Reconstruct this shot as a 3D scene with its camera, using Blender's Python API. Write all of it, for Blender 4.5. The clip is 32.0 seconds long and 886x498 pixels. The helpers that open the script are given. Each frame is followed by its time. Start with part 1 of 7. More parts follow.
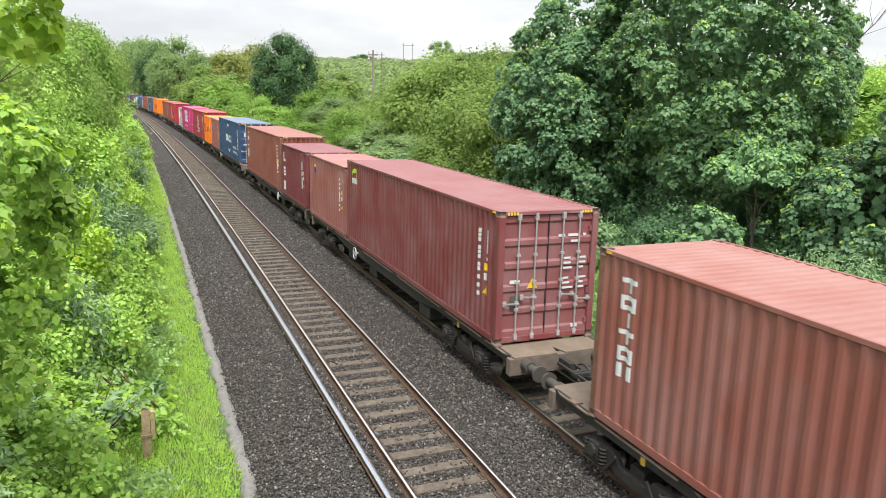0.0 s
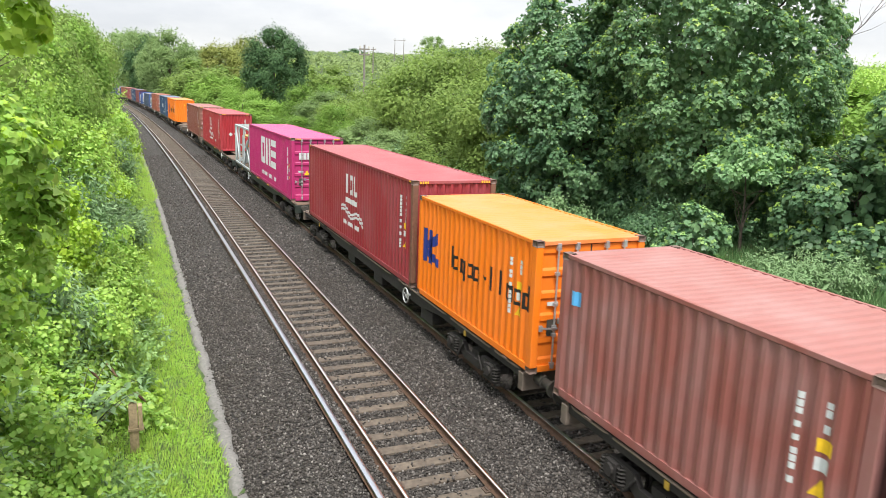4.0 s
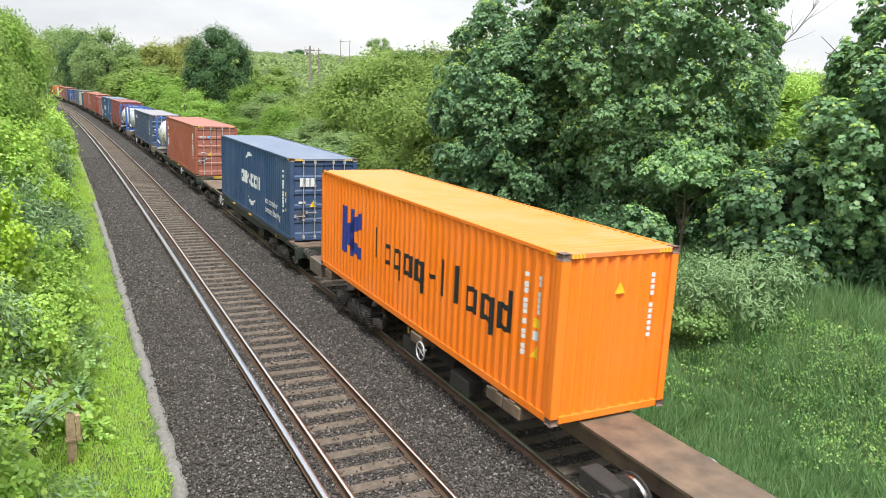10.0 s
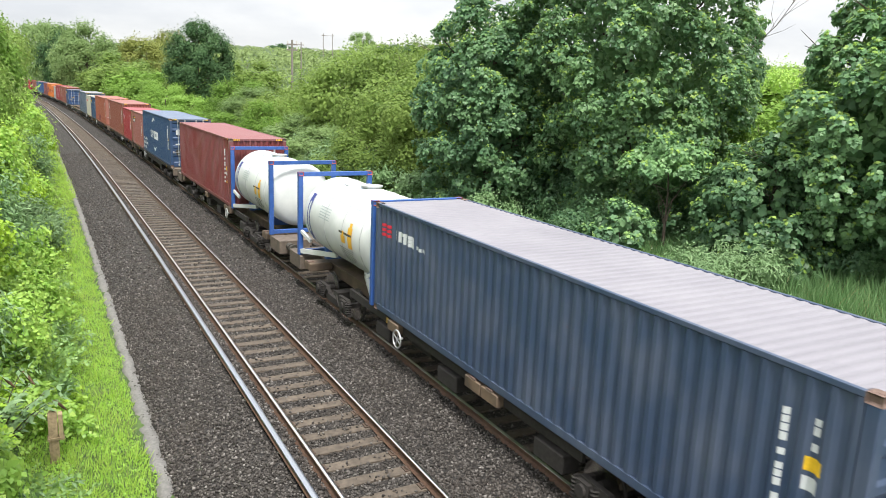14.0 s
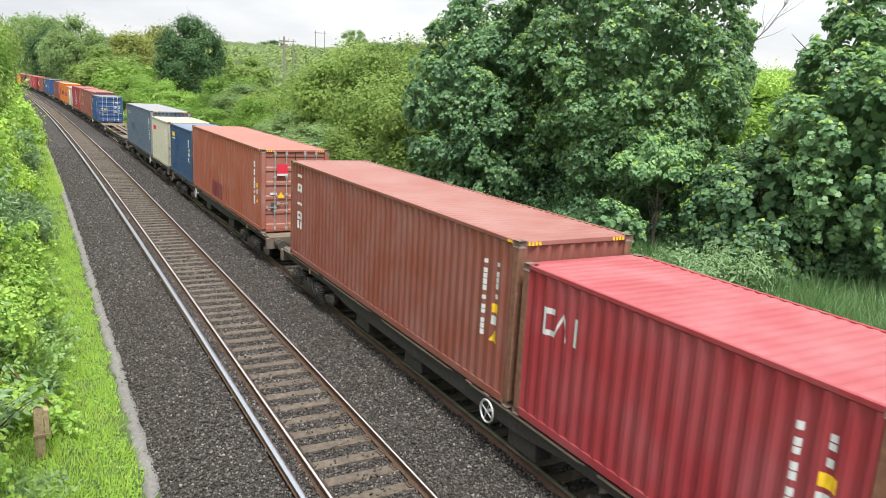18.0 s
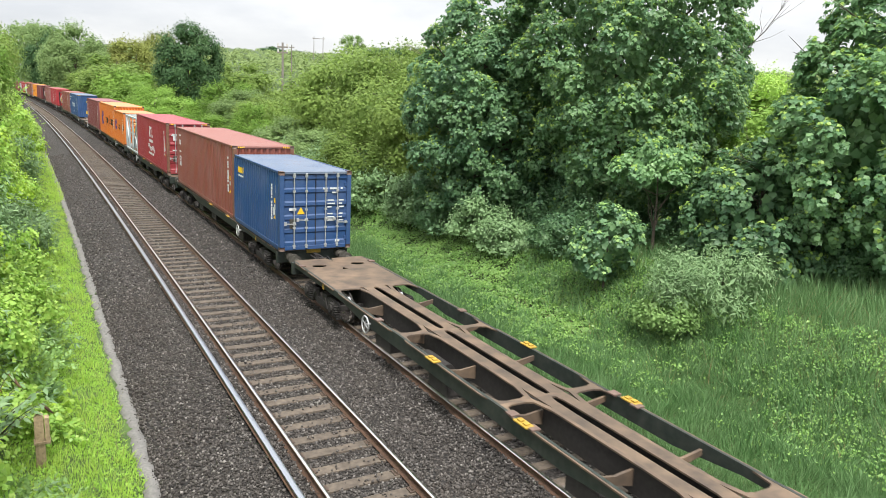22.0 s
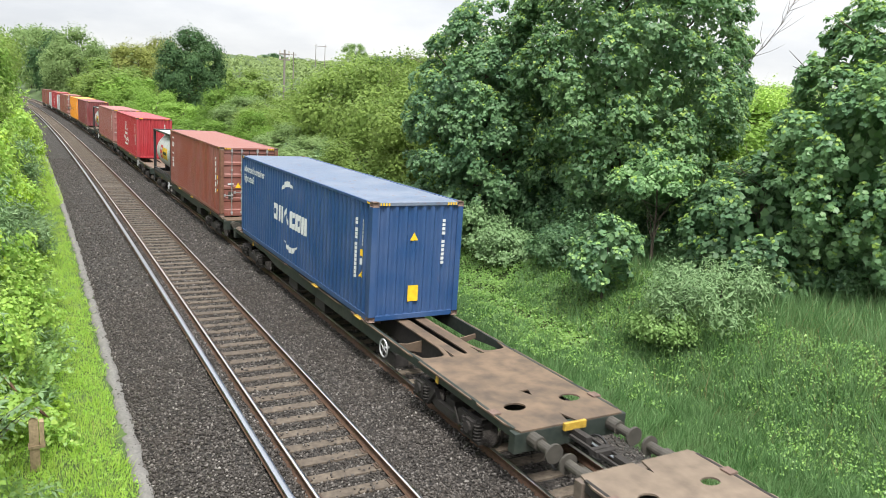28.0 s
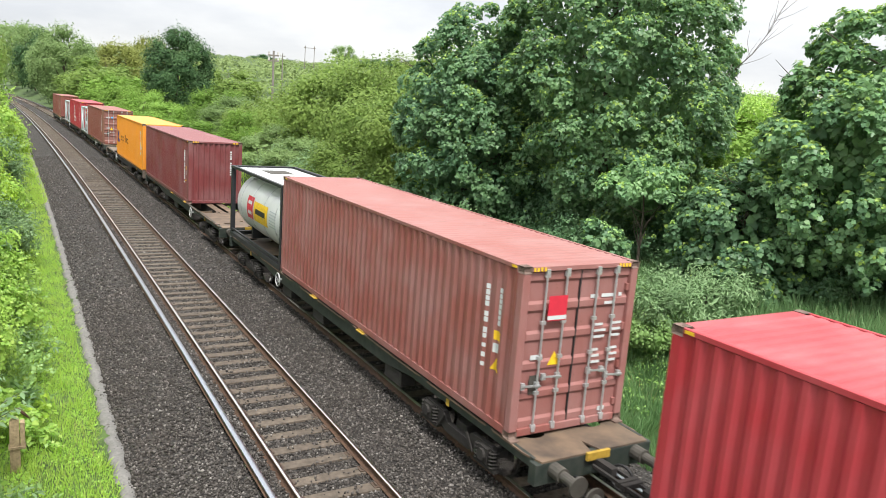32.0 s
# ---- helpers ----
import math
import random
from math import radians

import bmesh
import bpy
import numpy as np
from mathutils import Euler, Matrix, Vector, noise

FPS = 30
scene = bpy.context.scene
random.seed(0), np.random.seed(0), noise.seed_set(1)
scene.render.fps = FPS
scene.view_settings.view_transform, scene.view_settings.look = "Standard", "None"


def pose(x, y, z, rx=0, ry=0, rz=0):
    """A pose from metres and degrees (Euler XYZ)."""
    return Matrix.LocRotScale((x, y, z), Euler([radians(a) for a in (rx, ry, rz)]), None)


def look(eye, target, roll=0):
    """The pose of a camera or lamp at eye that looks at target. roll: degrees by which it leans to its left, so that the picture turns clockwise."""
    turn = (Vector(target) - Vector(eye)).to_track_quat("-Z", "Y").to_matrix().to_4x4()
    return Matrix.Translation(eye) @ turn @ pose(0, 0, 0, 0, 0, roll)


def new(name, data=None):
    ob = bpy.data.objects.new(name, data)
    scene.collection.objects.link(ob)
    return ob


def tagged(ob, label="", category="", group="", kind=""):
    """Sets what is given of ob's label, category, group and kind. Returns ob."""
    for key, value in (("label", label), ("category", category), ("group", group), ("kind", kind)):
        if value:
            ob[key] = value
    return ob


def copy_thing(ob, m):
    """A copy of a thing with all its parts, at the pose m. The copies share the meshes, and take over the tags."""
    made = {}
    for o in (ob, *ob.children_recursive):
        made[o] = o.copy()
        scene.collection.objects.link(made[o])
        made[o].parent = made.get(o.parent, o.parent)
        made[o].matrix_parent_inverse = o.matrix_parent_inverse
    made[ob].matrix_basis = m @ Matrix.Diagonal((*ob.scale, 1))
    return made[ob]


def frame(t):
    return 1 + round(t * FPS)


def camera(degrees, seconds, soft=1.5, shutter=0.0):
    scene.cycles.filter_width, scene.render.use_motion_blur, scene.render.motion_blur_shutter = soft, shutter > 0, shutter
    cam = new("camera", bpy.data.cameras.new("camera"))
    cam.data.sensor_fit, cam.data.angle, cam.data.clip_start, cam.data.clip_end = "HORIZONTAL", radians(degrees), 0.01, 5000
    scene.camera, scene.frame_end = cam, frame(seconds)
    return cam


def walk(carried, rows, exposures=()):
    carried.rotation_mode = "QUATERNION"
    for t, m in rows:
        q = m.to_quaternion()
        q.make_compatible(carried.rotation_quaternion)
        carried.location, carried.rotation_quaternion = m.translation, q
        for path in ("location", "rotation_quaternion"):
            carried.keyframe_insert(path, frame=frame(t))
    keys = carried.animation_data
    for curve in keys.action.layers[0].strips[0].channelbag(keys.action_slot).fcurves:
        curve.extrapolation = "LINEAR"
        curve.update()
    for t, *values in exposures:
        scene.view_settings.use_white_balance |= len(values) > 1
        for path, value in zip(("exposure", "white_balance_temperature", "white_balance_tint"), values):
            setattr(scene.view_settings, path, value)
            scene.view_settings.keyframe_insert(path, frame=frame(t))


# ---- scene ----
# ---- the camera: carried by hand on a bridge, turning slowly to the right ----
cam = camera(62.14, 32.0, soft=0.55, shutter=0.07)
EYE = Vector((-4.45, 0.0, 6.256))
TURNS = [
    (0, 22.02, 11.83, 1.43), (0.5, 22.17, 11.77, 1.60), (1, 22.30, 11.68, 1.77), (1.5, 22.37, 11.61, 1.87),
    (2, 22.42, 11.61, 1.86), (2.5, 22.50, 11.67, 1.91), (3, 22.58, 11.83, 1.94), (3.5, 22.69, 12.00, 1.97),
    (5.5, 23.41, 12.35, 2.52), (6, 23.67, 12.34, 2.71), (6.5, 23.89, 12.34, 2.79), (7, 24.10, 12.32, 2.72),
    (7.5, 24.31, 12.24, 2.67), (8, 24.66, 12.11, 2.72), (8.5, 25.12, 12.02, 2.67), (9, 25.71, 11.93, 2.61),
    (9.5, 26.40, 11.86, 2.63), (10, 26.98, 11.81, 2.52), (10.5, 27.30, 11.79, 2.38), (11, 27.45, 11.83, 2.27),
    (11.5, 27.53, 11.83, 2.32), (12, 27.61, 11.86, 2.29), (12.5, 27.73, 11.94, 2.33), (13, 27.87, 12.04, 2.30),
    (13.5, 28.05, 12.14, 2.35), (14, 28.23, 12.19, 2.39), (14.5, 28.38, 12.19, 2.46), (16.5, 28.66, 12.25, 2.83),
    (17, 28.76, 12.31, 2.85), (17.5, 28.89, 12.30, 2.97), (18, 29.00, 12.24, 3.14), (18.5, 29.08, 12.13, 3.27),
    (19, 29.15, 12.06, 3.31), (19.5, 29.21, 12.03, 3.26), (20, 29.25, 12.00, 3.20), (20.5, 29.22, 12.02, 3.01),
    (21, 29.17, 11.96, 2.93), (21.5, 29.08, 11.94, 2.78), (22, 29.00, 11.89, 2.72), (22.5, 29.01, 11.81, 2.80),
    (23, 29.07, 11.77, 2.90), (23.5, 29.12, 11.69, 2.97), (24, 29.11, 11.61, 3.01), (24.5, 29.05, 11.48, 3.01),
    (25, 28.96, 11.38, 3.10), (25.5, 28.90, 11.29, 3.18), (27.5, 28.99, 11.25, 3.43), (28, 29.06, 11.20, 3.53),
    (28.5, 29.14, 11.17, 3.51), (29, 29.21, 11.13, 3.66), (29.5, 29.31, 11.11, 3.75), (30, 29.46, 11.12, 3.89),
    (30.5, 29.64, 11.12, 4.05), (31, 29.81, 11.06, 4.22), (31.5, 29.95, 10.98, 4.30), (32, 30.05, 10.86, 4.36),
]


def view(yaw, pitch, roll):
    a, b = radians(yaw), radians(pitch)
    d = Vector((math.sin(a) * math.cos(b), math.cos(a) * math.cos(b), -math.sin(b)))
    return look(EYE, EYE + d, roll)


walk(cam, [(t, view(a, b, c)) for t, a, b, c in TURNS], exposures=[(0.0, 0.92), (32.0, 0.90)])

# ---- sky and sun: bright broken overcast ----
world = bpy.data.worlds.new("sky")
scene.world = world
world.use_nodes = True
wn, wl = world.node_tree.nodes, world.node_tree.links
wn.clear()
sky = wn.new("ShaderNodeTexSky")
sky.sky_type, sky.sun_disc = "NISHITA", False
sky.sun_elevation, sky.sun_rotation = radians(62), radians(195)
coord = wn.new("ShaderNodeTexCoord")
stretch = wn.new("ShaderNodeMapping")
stretch.inputs["Scale"].default_value = (1.0, 1.0, 3.2)
puffs = wn.new("ShaderNodeTexNoise")
puffs.inputs["Scale"].default_value, puffs.inputs["Detail"].default_value = 2.6, 7.0
puffs.inputs["Roughness"].default_value = 0.55
tone = wn.new("ShaderNodeValToRGB")
tone.color_ramp.elements[0].position, tone.color_ramp.elements[0].color = 0.36, (7.2, 7.4, 7.8, 1)
tone.color_ramp.elements[1].position, tone.color_ramp.elements[1].color = 0.58, (9.6, 9.6, 9.6, 1)
cover = wn.new("ShaderNodeMix")
cover.data_type = "RGBA"
cover.inputs[0].default_value = 0.94
back = wn.new("ShaderNodeBackground")
back.inputs["Strength"].default_value = 0.098
wout = wn.new("ShaderNodeOutputWorld")
wl.new(coord.outputs["Generated"], stretch.inputs["Vector"])
wl.new(stretch.outputs["Vector"], puffs.inputs["Vector"])
wl.new(puffs.outputs["Fac"], tone.inputs["Fac"])
# an overcast sky is brighter overhead than near the horizon
parts_xyz = wn.new("ShaderNodeSeparateXYZ")
wl.new(coord.outputs["Generated"], parts_xyz.inputs[0])
dome = wn.new("ShaderNodeMapRange")
dome.inputs["From Min"].default_value, dome.inputs["From Max"].default_value = 0.05, 0.75
dome.inputs["To Min"].default_value, dome.inputs["To Max"].default_value = 0.58, 1.40
wl.new(parts_xyz.outputs["Z"], dome.inputs["Value"])
grade = wn.new("ShaderNodeVectorMath")
grade.operation = "SCALE"
wl.new(tone.outputs["Color"], grade.inputs[0])
wl.new(dome.outputs["Result"], grade.inputs["Scale"])
wl.new(sky.outputs["Color"], cover.inputs[6])
wl.new(grade.outputs[0], cover.inputs[7])
wl.new(cover.outputs[2], back.inputs["Color"])
wl.new(back.outputs["Background"], wout.inputs["Surface"])

sun_data = bpy.data.lights.new("sun", "SUN")
sun_data.energy, sun_data.angle, sun_data.color = 3.0, radians(16), (1.0, 0.965, 0.91)
sun = new("sun", sun_data)
sun.matrix_world = look((-16, -60, 116), (0, 0, 0))

# ---- the line of the railway: straight behind the camera, bending gently left ahead ----
RAIL_GAP = 1.505          # between rail head centres
TRACK_2 = 3.524           # centre of the train's track from the empty one
DECK = 1.02               # underside of a container over the rail head
_S = np.arange(-560.0, 462.0, 2.0)
_bend = np.where(_S < 0, 0.0, np.where(_S < 70, 0.00033, np.where(_S < 140, 0.000235, 0.000333)))
_A = np.cumsum(_bend) * 2.0
_X = np.cumsum(-np.sin(_A)) * 2.0
_Y = np.cumsum(np.cos(_A)) * 2.0
_k = int(np.argmin(np.abs(_S)))
_X, _Y = _X - _X[_k], _Y - _Y[_k]


def along(s, off=0.0):
    """World x, y and heading at s metres along the line, off metres to its right."""
    a = np.interp(s, _S, _A)
    return np.interp(s, _S, _X) + off * np.cos(a), np.interp(s, _S, _Y) + off * np.sin(a), a


def line_x(y):
    return np.interp(y, _Y, _X)


# ---- materials ----
MATS = {}


def nodes_of(name):
    m = bpy.data.materials.new(name)
    m.use_nodes = True
    n, l = m.node_tree.nodes, m.node_tree.links
    n.clear()
    out = n.new("ShaderNodeOutputMaterial")
    p = n.new("ShaderNodeBsdfPrincipled")
    l.new(p.outputs[0], out.inputs[0])
    MATS[name] = m
    return m, n, l, p, out


def noise_node(n, l, scale, detail=4.0, vec=None, rough=0.55):
    t = n.new("ShaderNodeTexNoise")
    t.inputs["Scale"].default_value, t.inputs["Detail"].default_value = scale, detail
    t.inputs["Roughness"].default_value = rough
    if vec is not None:
        l.new(vec, t.inputs["Vector"])
    return t


def ramp(n, l, fac, stops):
    r = n.new("ShaderNodeValToRGB")
    e = r.color_ramp.elements
    while len(e) < len(stops):
        e.new(0.5)
    for k, (pos, c) in zip(e, stops):
        k.position, k.color = pos, (*c, 1) if len(c) == 3 else c
    l.new(fac, r.inputs["Fac"])
    return r


def mix(n, l, fac, a, b, mode="MIX"):
    m = n.new("ShaderNodeMix")
    m.data_type, m.blend_type = "RGBA", mode
    for sock, val in ((m.inputs[0], fac), (m.inputs[6], a), (m.inputs[7], b)):
        if hasattr(val, "is_linked"):
            l.new(val, sock)
        elif isinstance(val, (int, float)):
            sock.default_value = val
        else:
            sock.default_value = (*val, 1)
    return m.outputs[2]


def bump(n, l, p, height, strength, dist):
    b = n.new("ShaderNodeBump")
    b.inputs["Strength"].default_value, b.inputs["Distance"].default_value = strength, dist
    l.new(height, b.inputs["Height"])
    l.new(b.outputs[0], p.inputs["Normal"])


def spread_coords(n, l):
    """Object coordinates, shifted by a chance of each object."""
    c = n.new("ShaderNodeTexCoord")
    i = n.new("ShaderNodeObjectInfo")
    k = n.new("ShaderNodeMath")
    k.operation = "MULTIPLY"
    k.inputs[1].default_value = 40.0
    l.new(i.outputs["Random"], k.inputs[0])
    a = n.new("ShaderNodeVectorMath")
    a.operation = "ADD"
    l.new(c.outputs["Object"], a.inputs[0])
    l.new(k.outputs[0], a.inputs[1])
    return a.outputs[0], i.outputs["Random"]


def paint(name, col, fade=0.25, rust=0.4, rough=0.48, worn=0.655):
    """Weathered container or wagon paint: faded patches, streaks down, rust specks."""
    if name in MATS:
        return MATS[name]
    m, n, l, p, out = nodes_of(name)
    v, rnd = spread_coords(n, l)
    big = noise_node(n, l, 0.9, 4, v)
    stretch_v = n.new("ShaderNodeMapping")
    stretch_v.inputs["Scale"].default_value = (3.0, 9.0, 0.35)
    l.new(v, stretch_v.inputs["Vector"])
    streak = noise_node(n, l, 1.6, 5, stretch_v.outputs[0])
    fine = noise_node(n, l, 26, 5, v)
    speck = noise_node(n, l, 5.5, 9, v, 0.7)
    pale = tuple(min(1, c * 0.72 + 0.28 * 0.42) for c in col)
    dark = tuple(c * 0.72 for c in col)
    c1 = mix(n, l, ramp(n, l, big.outputs[0], [(0.38, (0, 0, 0)), (0.68, (fade, fade, fade))]).outputs[0], col, pale)
    c2 = mix(n, l, ramp(n, l, streak.outputs[0], [(0.5, (0, 0, 0)), (0.75, (0.34, 0.34, 0.34))]).outputs[0], c1, dark)
    c3 = mix(n, l, ramp(n, l, fine.outputs[0], [(0.35, (0.12, 0.12, 0.12)), (0.7, (0, 0, 0))]).outputs[0], c2, dark)
    c4 = mix(n, l, ramp(n, l, speck.outputs[0], [(worn, (0, 0, 0)), (worn + 0.045, (rust, rust, rust))]).outputs[0], c3, (0.13, 0.05, 0.022))
    l.new(c4, p.inputs["Base Color"])
    r = ramp(n, l, big.outputs[0], [(0.3, (rough - 0.08,) * 3), (0.7, (rough + 0.14,) * 3)])
    l.new(r.outputs[0], p.inputs["Roughness"])
    bump(n, l, p, fine.outputs[0], 0.12, 0.004)
    return m


def plain(name, col, rough=0.5, metal=0.0, var=0.25, scale=14.0, bumpy=0.15, second=None):
    if name in MATS:
        return MATS[name]
    m, n, l, p, out = nodes_of(name)
    v, rnd = spread_coords(n, l)
    a = noise_node(n, l, scale, 6, v)
    b = noise_node(n, l, scale * 0.12, 3, v)
    lo = tuple(c * (1 - var) for c in col)
    hi = second or tuple(min(1, c * (1 + var)) for c in col)
    c1 = ramp(n, l, a.outputs[0], [(0.3, lo), (0.7, hi)])
    c2 = mix(n, l, ramp(n, l, b.outputs[0], [(0.35, (0, 0, 0)), (0.65, (0.5, 0.5, 0.5))]).outputs[0], c1.outputs[0], lo)
    l.new(c2, p.inputs["Base Color"])
    p.inputs["Roughness"].default_value, p.inputs["Metallic"].default_value = rough, metal
    if bumpy:
        bump(n, l, p, a.outputs[0], bumpy, 0.01)
    return m


FRESH = 1.36         # early summer growth


def leafy(name, dark, mid, light, through_light=0.35, rough=0.45, patch=0.35, even=1.0, gloss=0.35):
    """Leaves: each leaf its own green, drifting from patch to patch, lit through."""
    m, n, l, p, out = nodes_of(name)
    dark, mid, light = [tuple(min(0.6, c * FRESH) for c in q) for q in (dark, mid, light)]
    dark = tuple(a * 0.5 + b * 0.5 for a, b in zip(dark, mid))
    g = n.new("ShaderNodeNewGeometry")
    c = n.new("ShaderNodeTexCoord")
    i = n.new("ShaderNodeObjectInfo")
    add = n.new("ShaderNodeVectorMath")
    add.operation = "ADD"
    l.new(c.outputs["Object"], add.inputs[0])
    l.new(i.outputs["Location"], add.inputs[1])
    drift = noise_node(n, l, patch, 3, add.outputs[0])
    col = ramp(n, l, g.outputs["Random Per Island"], [(0.0, dark), (0.5, mid), (1.0, tuple(m + (b - m) * even for m, b in zip(mid, light)))])
    col2 = mix(n, l, ramp(n, l, drift.outputs[0], [(0.35, (0, 0, 0)), (0.7, (0.6, 0.6, 0.6))]).outputs[0], col.outputs[0], light)
    hsv = n.new("ShaderNodeHueSaturation")
    shift = n.new("ShaderNodeMapRange")
    l.new(i.outputs["Random"], shift.inputs[0])
    shift.inputs[3].default_value, shift.inputs[4].default_value = 0.85, 1.15
    l.new(shift.outputs[0], hsv.inputs["Value"])
    l.new(col2, hsv.inputs["Color"])
    l.new(hsv.outputs[0], p.inputs["Base Color"])
    p.inputs["Roughness"].default_value = rough
    p.inputs["Specular IOR Level"].default_value = gloss
    tr = n.new("ShaderNodeBsdfTranslucent")
    l.new(mix(n, l, 0.5, hsv.outputs[0], light), tr.inputs["Color"])
    mx = n.new("ShaderNodeMixShader")
    mx.inputs[0].default_value = through_light
    l.new(p.outputs[0], mx.inputs[1])
    l.new(tr.outputs[0], mx.inputs[2])
    l.new(mx.outputs[0], out.inputs[0])
    return m


def islands(name, stops, rough=0.85, scale=30.0):
    """Loose stones: every stone a tone of its own."""
    m, n, l, p, out = nodes_of(name)
    g = n.new("ShaderNodeNewGeometry")
    c = n.new("ShaderNodeTexCoord")
    fine = noise_node(n, l, scale, 4, c.outputs["Object"])
    wide = noise_node(n, l, 0.6, 3, c.outputs["Object"])
    col = ramp(n, l, g.outputs["Random Per Island"], stops)
    c2 = mix(n, l, ramp(n, l, fine.outputs[0], [(0.3, (0.35,) * 3), (0.7, (0, 0, 0))]).outputs[0], col.outputs[0], tuple(x * 0.5 for x in stops[0][1]))
    c3 = mix(n, l, ramp(n, l, wide.outputs[0], [(0.45, (0, 0, 0)), (0.7, (0.35,) * 3)]).outputs[0], c2, (0.05, 0.039, 0.031))
    l.new(c3, p.inputs["Base Color"])
    p.inputs["Roughness"].default_value = rough
    return m


M_STEEL = plain("polished_rail_steel", (0.74, 0.72, 0.71), 0.28, 1.0, 0.08, 30, 0.03)
M_SHOE = plain("bright_conductor_steel", (0.46, 0.485, 0.53), 0.34, 1.0, 0.06, 30, 0.02)
M_RAIL = plain("rusty_rail_web", (0.10, 0.055, 0.035), 0.8, 0.0, 0.4, 20)
M_SLEEPER = plain("dusty_sleeper", (0.092, 0.073, 0.056), 0.85, 0.0, 0.35, 9, 0.25, (0.150, 0.121, 0.092))


def stony(name, stops, scale):
    """Packed broken stone: every cell a stone of its own tone, rounded up out of the joints."""
    m, n, l, p, out = nodes_of(name)
    c = n.new("ShaderNodeTexCoord")
    cell = n.new("ShaderNodeTexVoronoi")
    cell.inputs["Scale"].default_value = scale
    wob = noise_node(n, l, scale * 1.7, 2, c.outputs["Object"])
    warp = n.new("ShaderNodeMix")
    warp.data_type = "VECTOR"
    warp.inputs[0].default_value = 0.035
    l.new(c.outputs["Object"], warp.inputs[4])
    l.new(wob.outputs["Color"], warp.inputs[5])
    l.new(warp.outputs[1], cell.inputs["Vector"])
    tone = n.new("ShaderNodeSeparateColor")
    l.new(cell.outputs["Color"], tone.inputs[0])
    col = ramp(n, l, tone.outputs[0], stops)
    wide = noise_node(n, l, 0.7, 3, c.outputs["Object"])
    c2 = mix(n, l, ramp(n, l, wide.outputs[0], [(0.4, (0, 0, 0)), (0.7, (0.45,) * 3)]).outputs[0], col.outputs[0], (0.045, 0.036, 0.028))
    # cell edges go nearly black: joint dirt plus gap shade painted into the colour
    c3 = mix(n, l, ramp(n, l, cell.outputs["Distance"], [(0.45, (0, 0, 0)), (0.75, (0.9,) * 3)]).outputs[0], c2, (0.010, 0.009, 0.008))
    l.new(c3, p.inputs["Base Color"])
    p.inputs["Roughness"].default_value = 0.9
    flip = n.new("ShaderNodeMath")
    flip.operation = "SUBTRACT"
    flip.inputs[0].default_value = 1.0
    l.new(cell.outputs["Distance"], flip.inputs[1])
    bump(n, l, p, flip.outputs[0], 1.0, 0.05)
    return m


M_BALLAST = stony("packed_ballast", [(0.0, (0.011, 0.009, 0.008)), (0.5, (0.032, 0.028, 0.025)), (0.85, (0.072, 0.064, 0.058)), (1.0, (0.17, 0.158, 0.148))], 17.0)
M_STONE = islands("ballast_stones", [(0.0, (0.018, 0.015, 0.013)), (0.35, (0.046, 0.040, 0.035)), (0.75, (0.092, 0.082, 0.074)), (0.95, (0.165, 0.152, 0.140)), (1.0, (0.30, 0.28, 0.26))])
M_KERB = plain("grey_concrete_edge", (0.165, 0.160, 0.15), 0.9, 0.0, 0.3, 18, 0.5)
M_CHAIR = plain("rail_fastening_iron", (0.075, 0.05, 0.035), 0.8, 0.0, 0.3, 20)
M_POT = plain("white_pot_insulator", (0.55, 0.53, 0.5), 0.4)
M_WOODPOST = plain("weathered_wood", (0.33, 0.25, 0.15), 0.85, 0.0, 0.35, 22, 0.5)
M_BARK = plain("bark", (0.10, 0.08, 0.06), 0.9, 0.0, 0.4, 10, 0.8)
M_GREYWOOD = plain("grey_pole_wood", (0.20, 0.18, 0.16), 0.85)
M_DECK = plain("rusty_brown_deck", (0.100, 0.076, 0.058), 0.66, 0.0, 0.38, 2.2, 0.2, (0.200, 0.138, 0.090))
M_TANDECK = plain("dusty_tan_deck", (0.15, 0.115, 0.085), 0.75, 0.0, 0.25, 3, 0.2, (0.20, 0.155, 0.115))
M_FRAME = plain("grimy_green_frame", (0.020, 0.036, 0.029), 0.6, 0.0, 0.4, 6, 0.2, (0.045, 0.050, 0.042))
M_GRIME = plain("brake_dust_grime", (0.024, 0.021, 0.019), 0.85, 0.0, 0.4, 12, 0.4)
M_TANFRAME = plain("dusty_tan_frame", (0.13, 0.103, 0.083), 0.75, 0.0, 0.3, 5, 0.2)
M_WHEEL = plain("worn_wheel_rim", (0.55, 0.54, 0.53), 0.25, 1.0, 0.1, 30, 0.05)
M_BUFFER = plain("grey_green_buffer", (0.060, 0.055, 0.046), 0.72, 0.0, 0.3, 7)
M_WHITE = plain("white_marking", (0.54, 0.57, 0.575), 0.55, 0.0, 0.08, 9, 0.0)
M_YELLOW = plain("yellow_marking", (0.75, 0.48, 0.02), 0.55, 0.0, 0.2, 9, 0.0)
M_BLACK = plain("black_marking", (0.012, 0.012, 0.014), 0.55, 0.0, 0.2, 9, 0.0)
M_NAVY = plain("deep_blue_marking", (0.02, 0.035, 0.22), 0.5, 0.0, 0.1, 9, 0.0)
M_REDMARK = plain("red_marking", (0.55, 0.025, 0.05), 0.5, 0.0, 0.1, 9, 0.0)
M_LIMEMARK = plain("lime_marking", (0.35, 0.55, 0.04), 0.5, 0.0, 0.1, 9, 0.0)
M_SKYMARK = plain("light_blue_marking", (0.10, 0.40, 0.75), 0.5, 0.0, 0.1, 9, 0.0)
M_ZINC = plain("galvanised_rod", (0.52, 0.53, 0.54), 0.4, 0.6, 0.15, 16, 0.05)
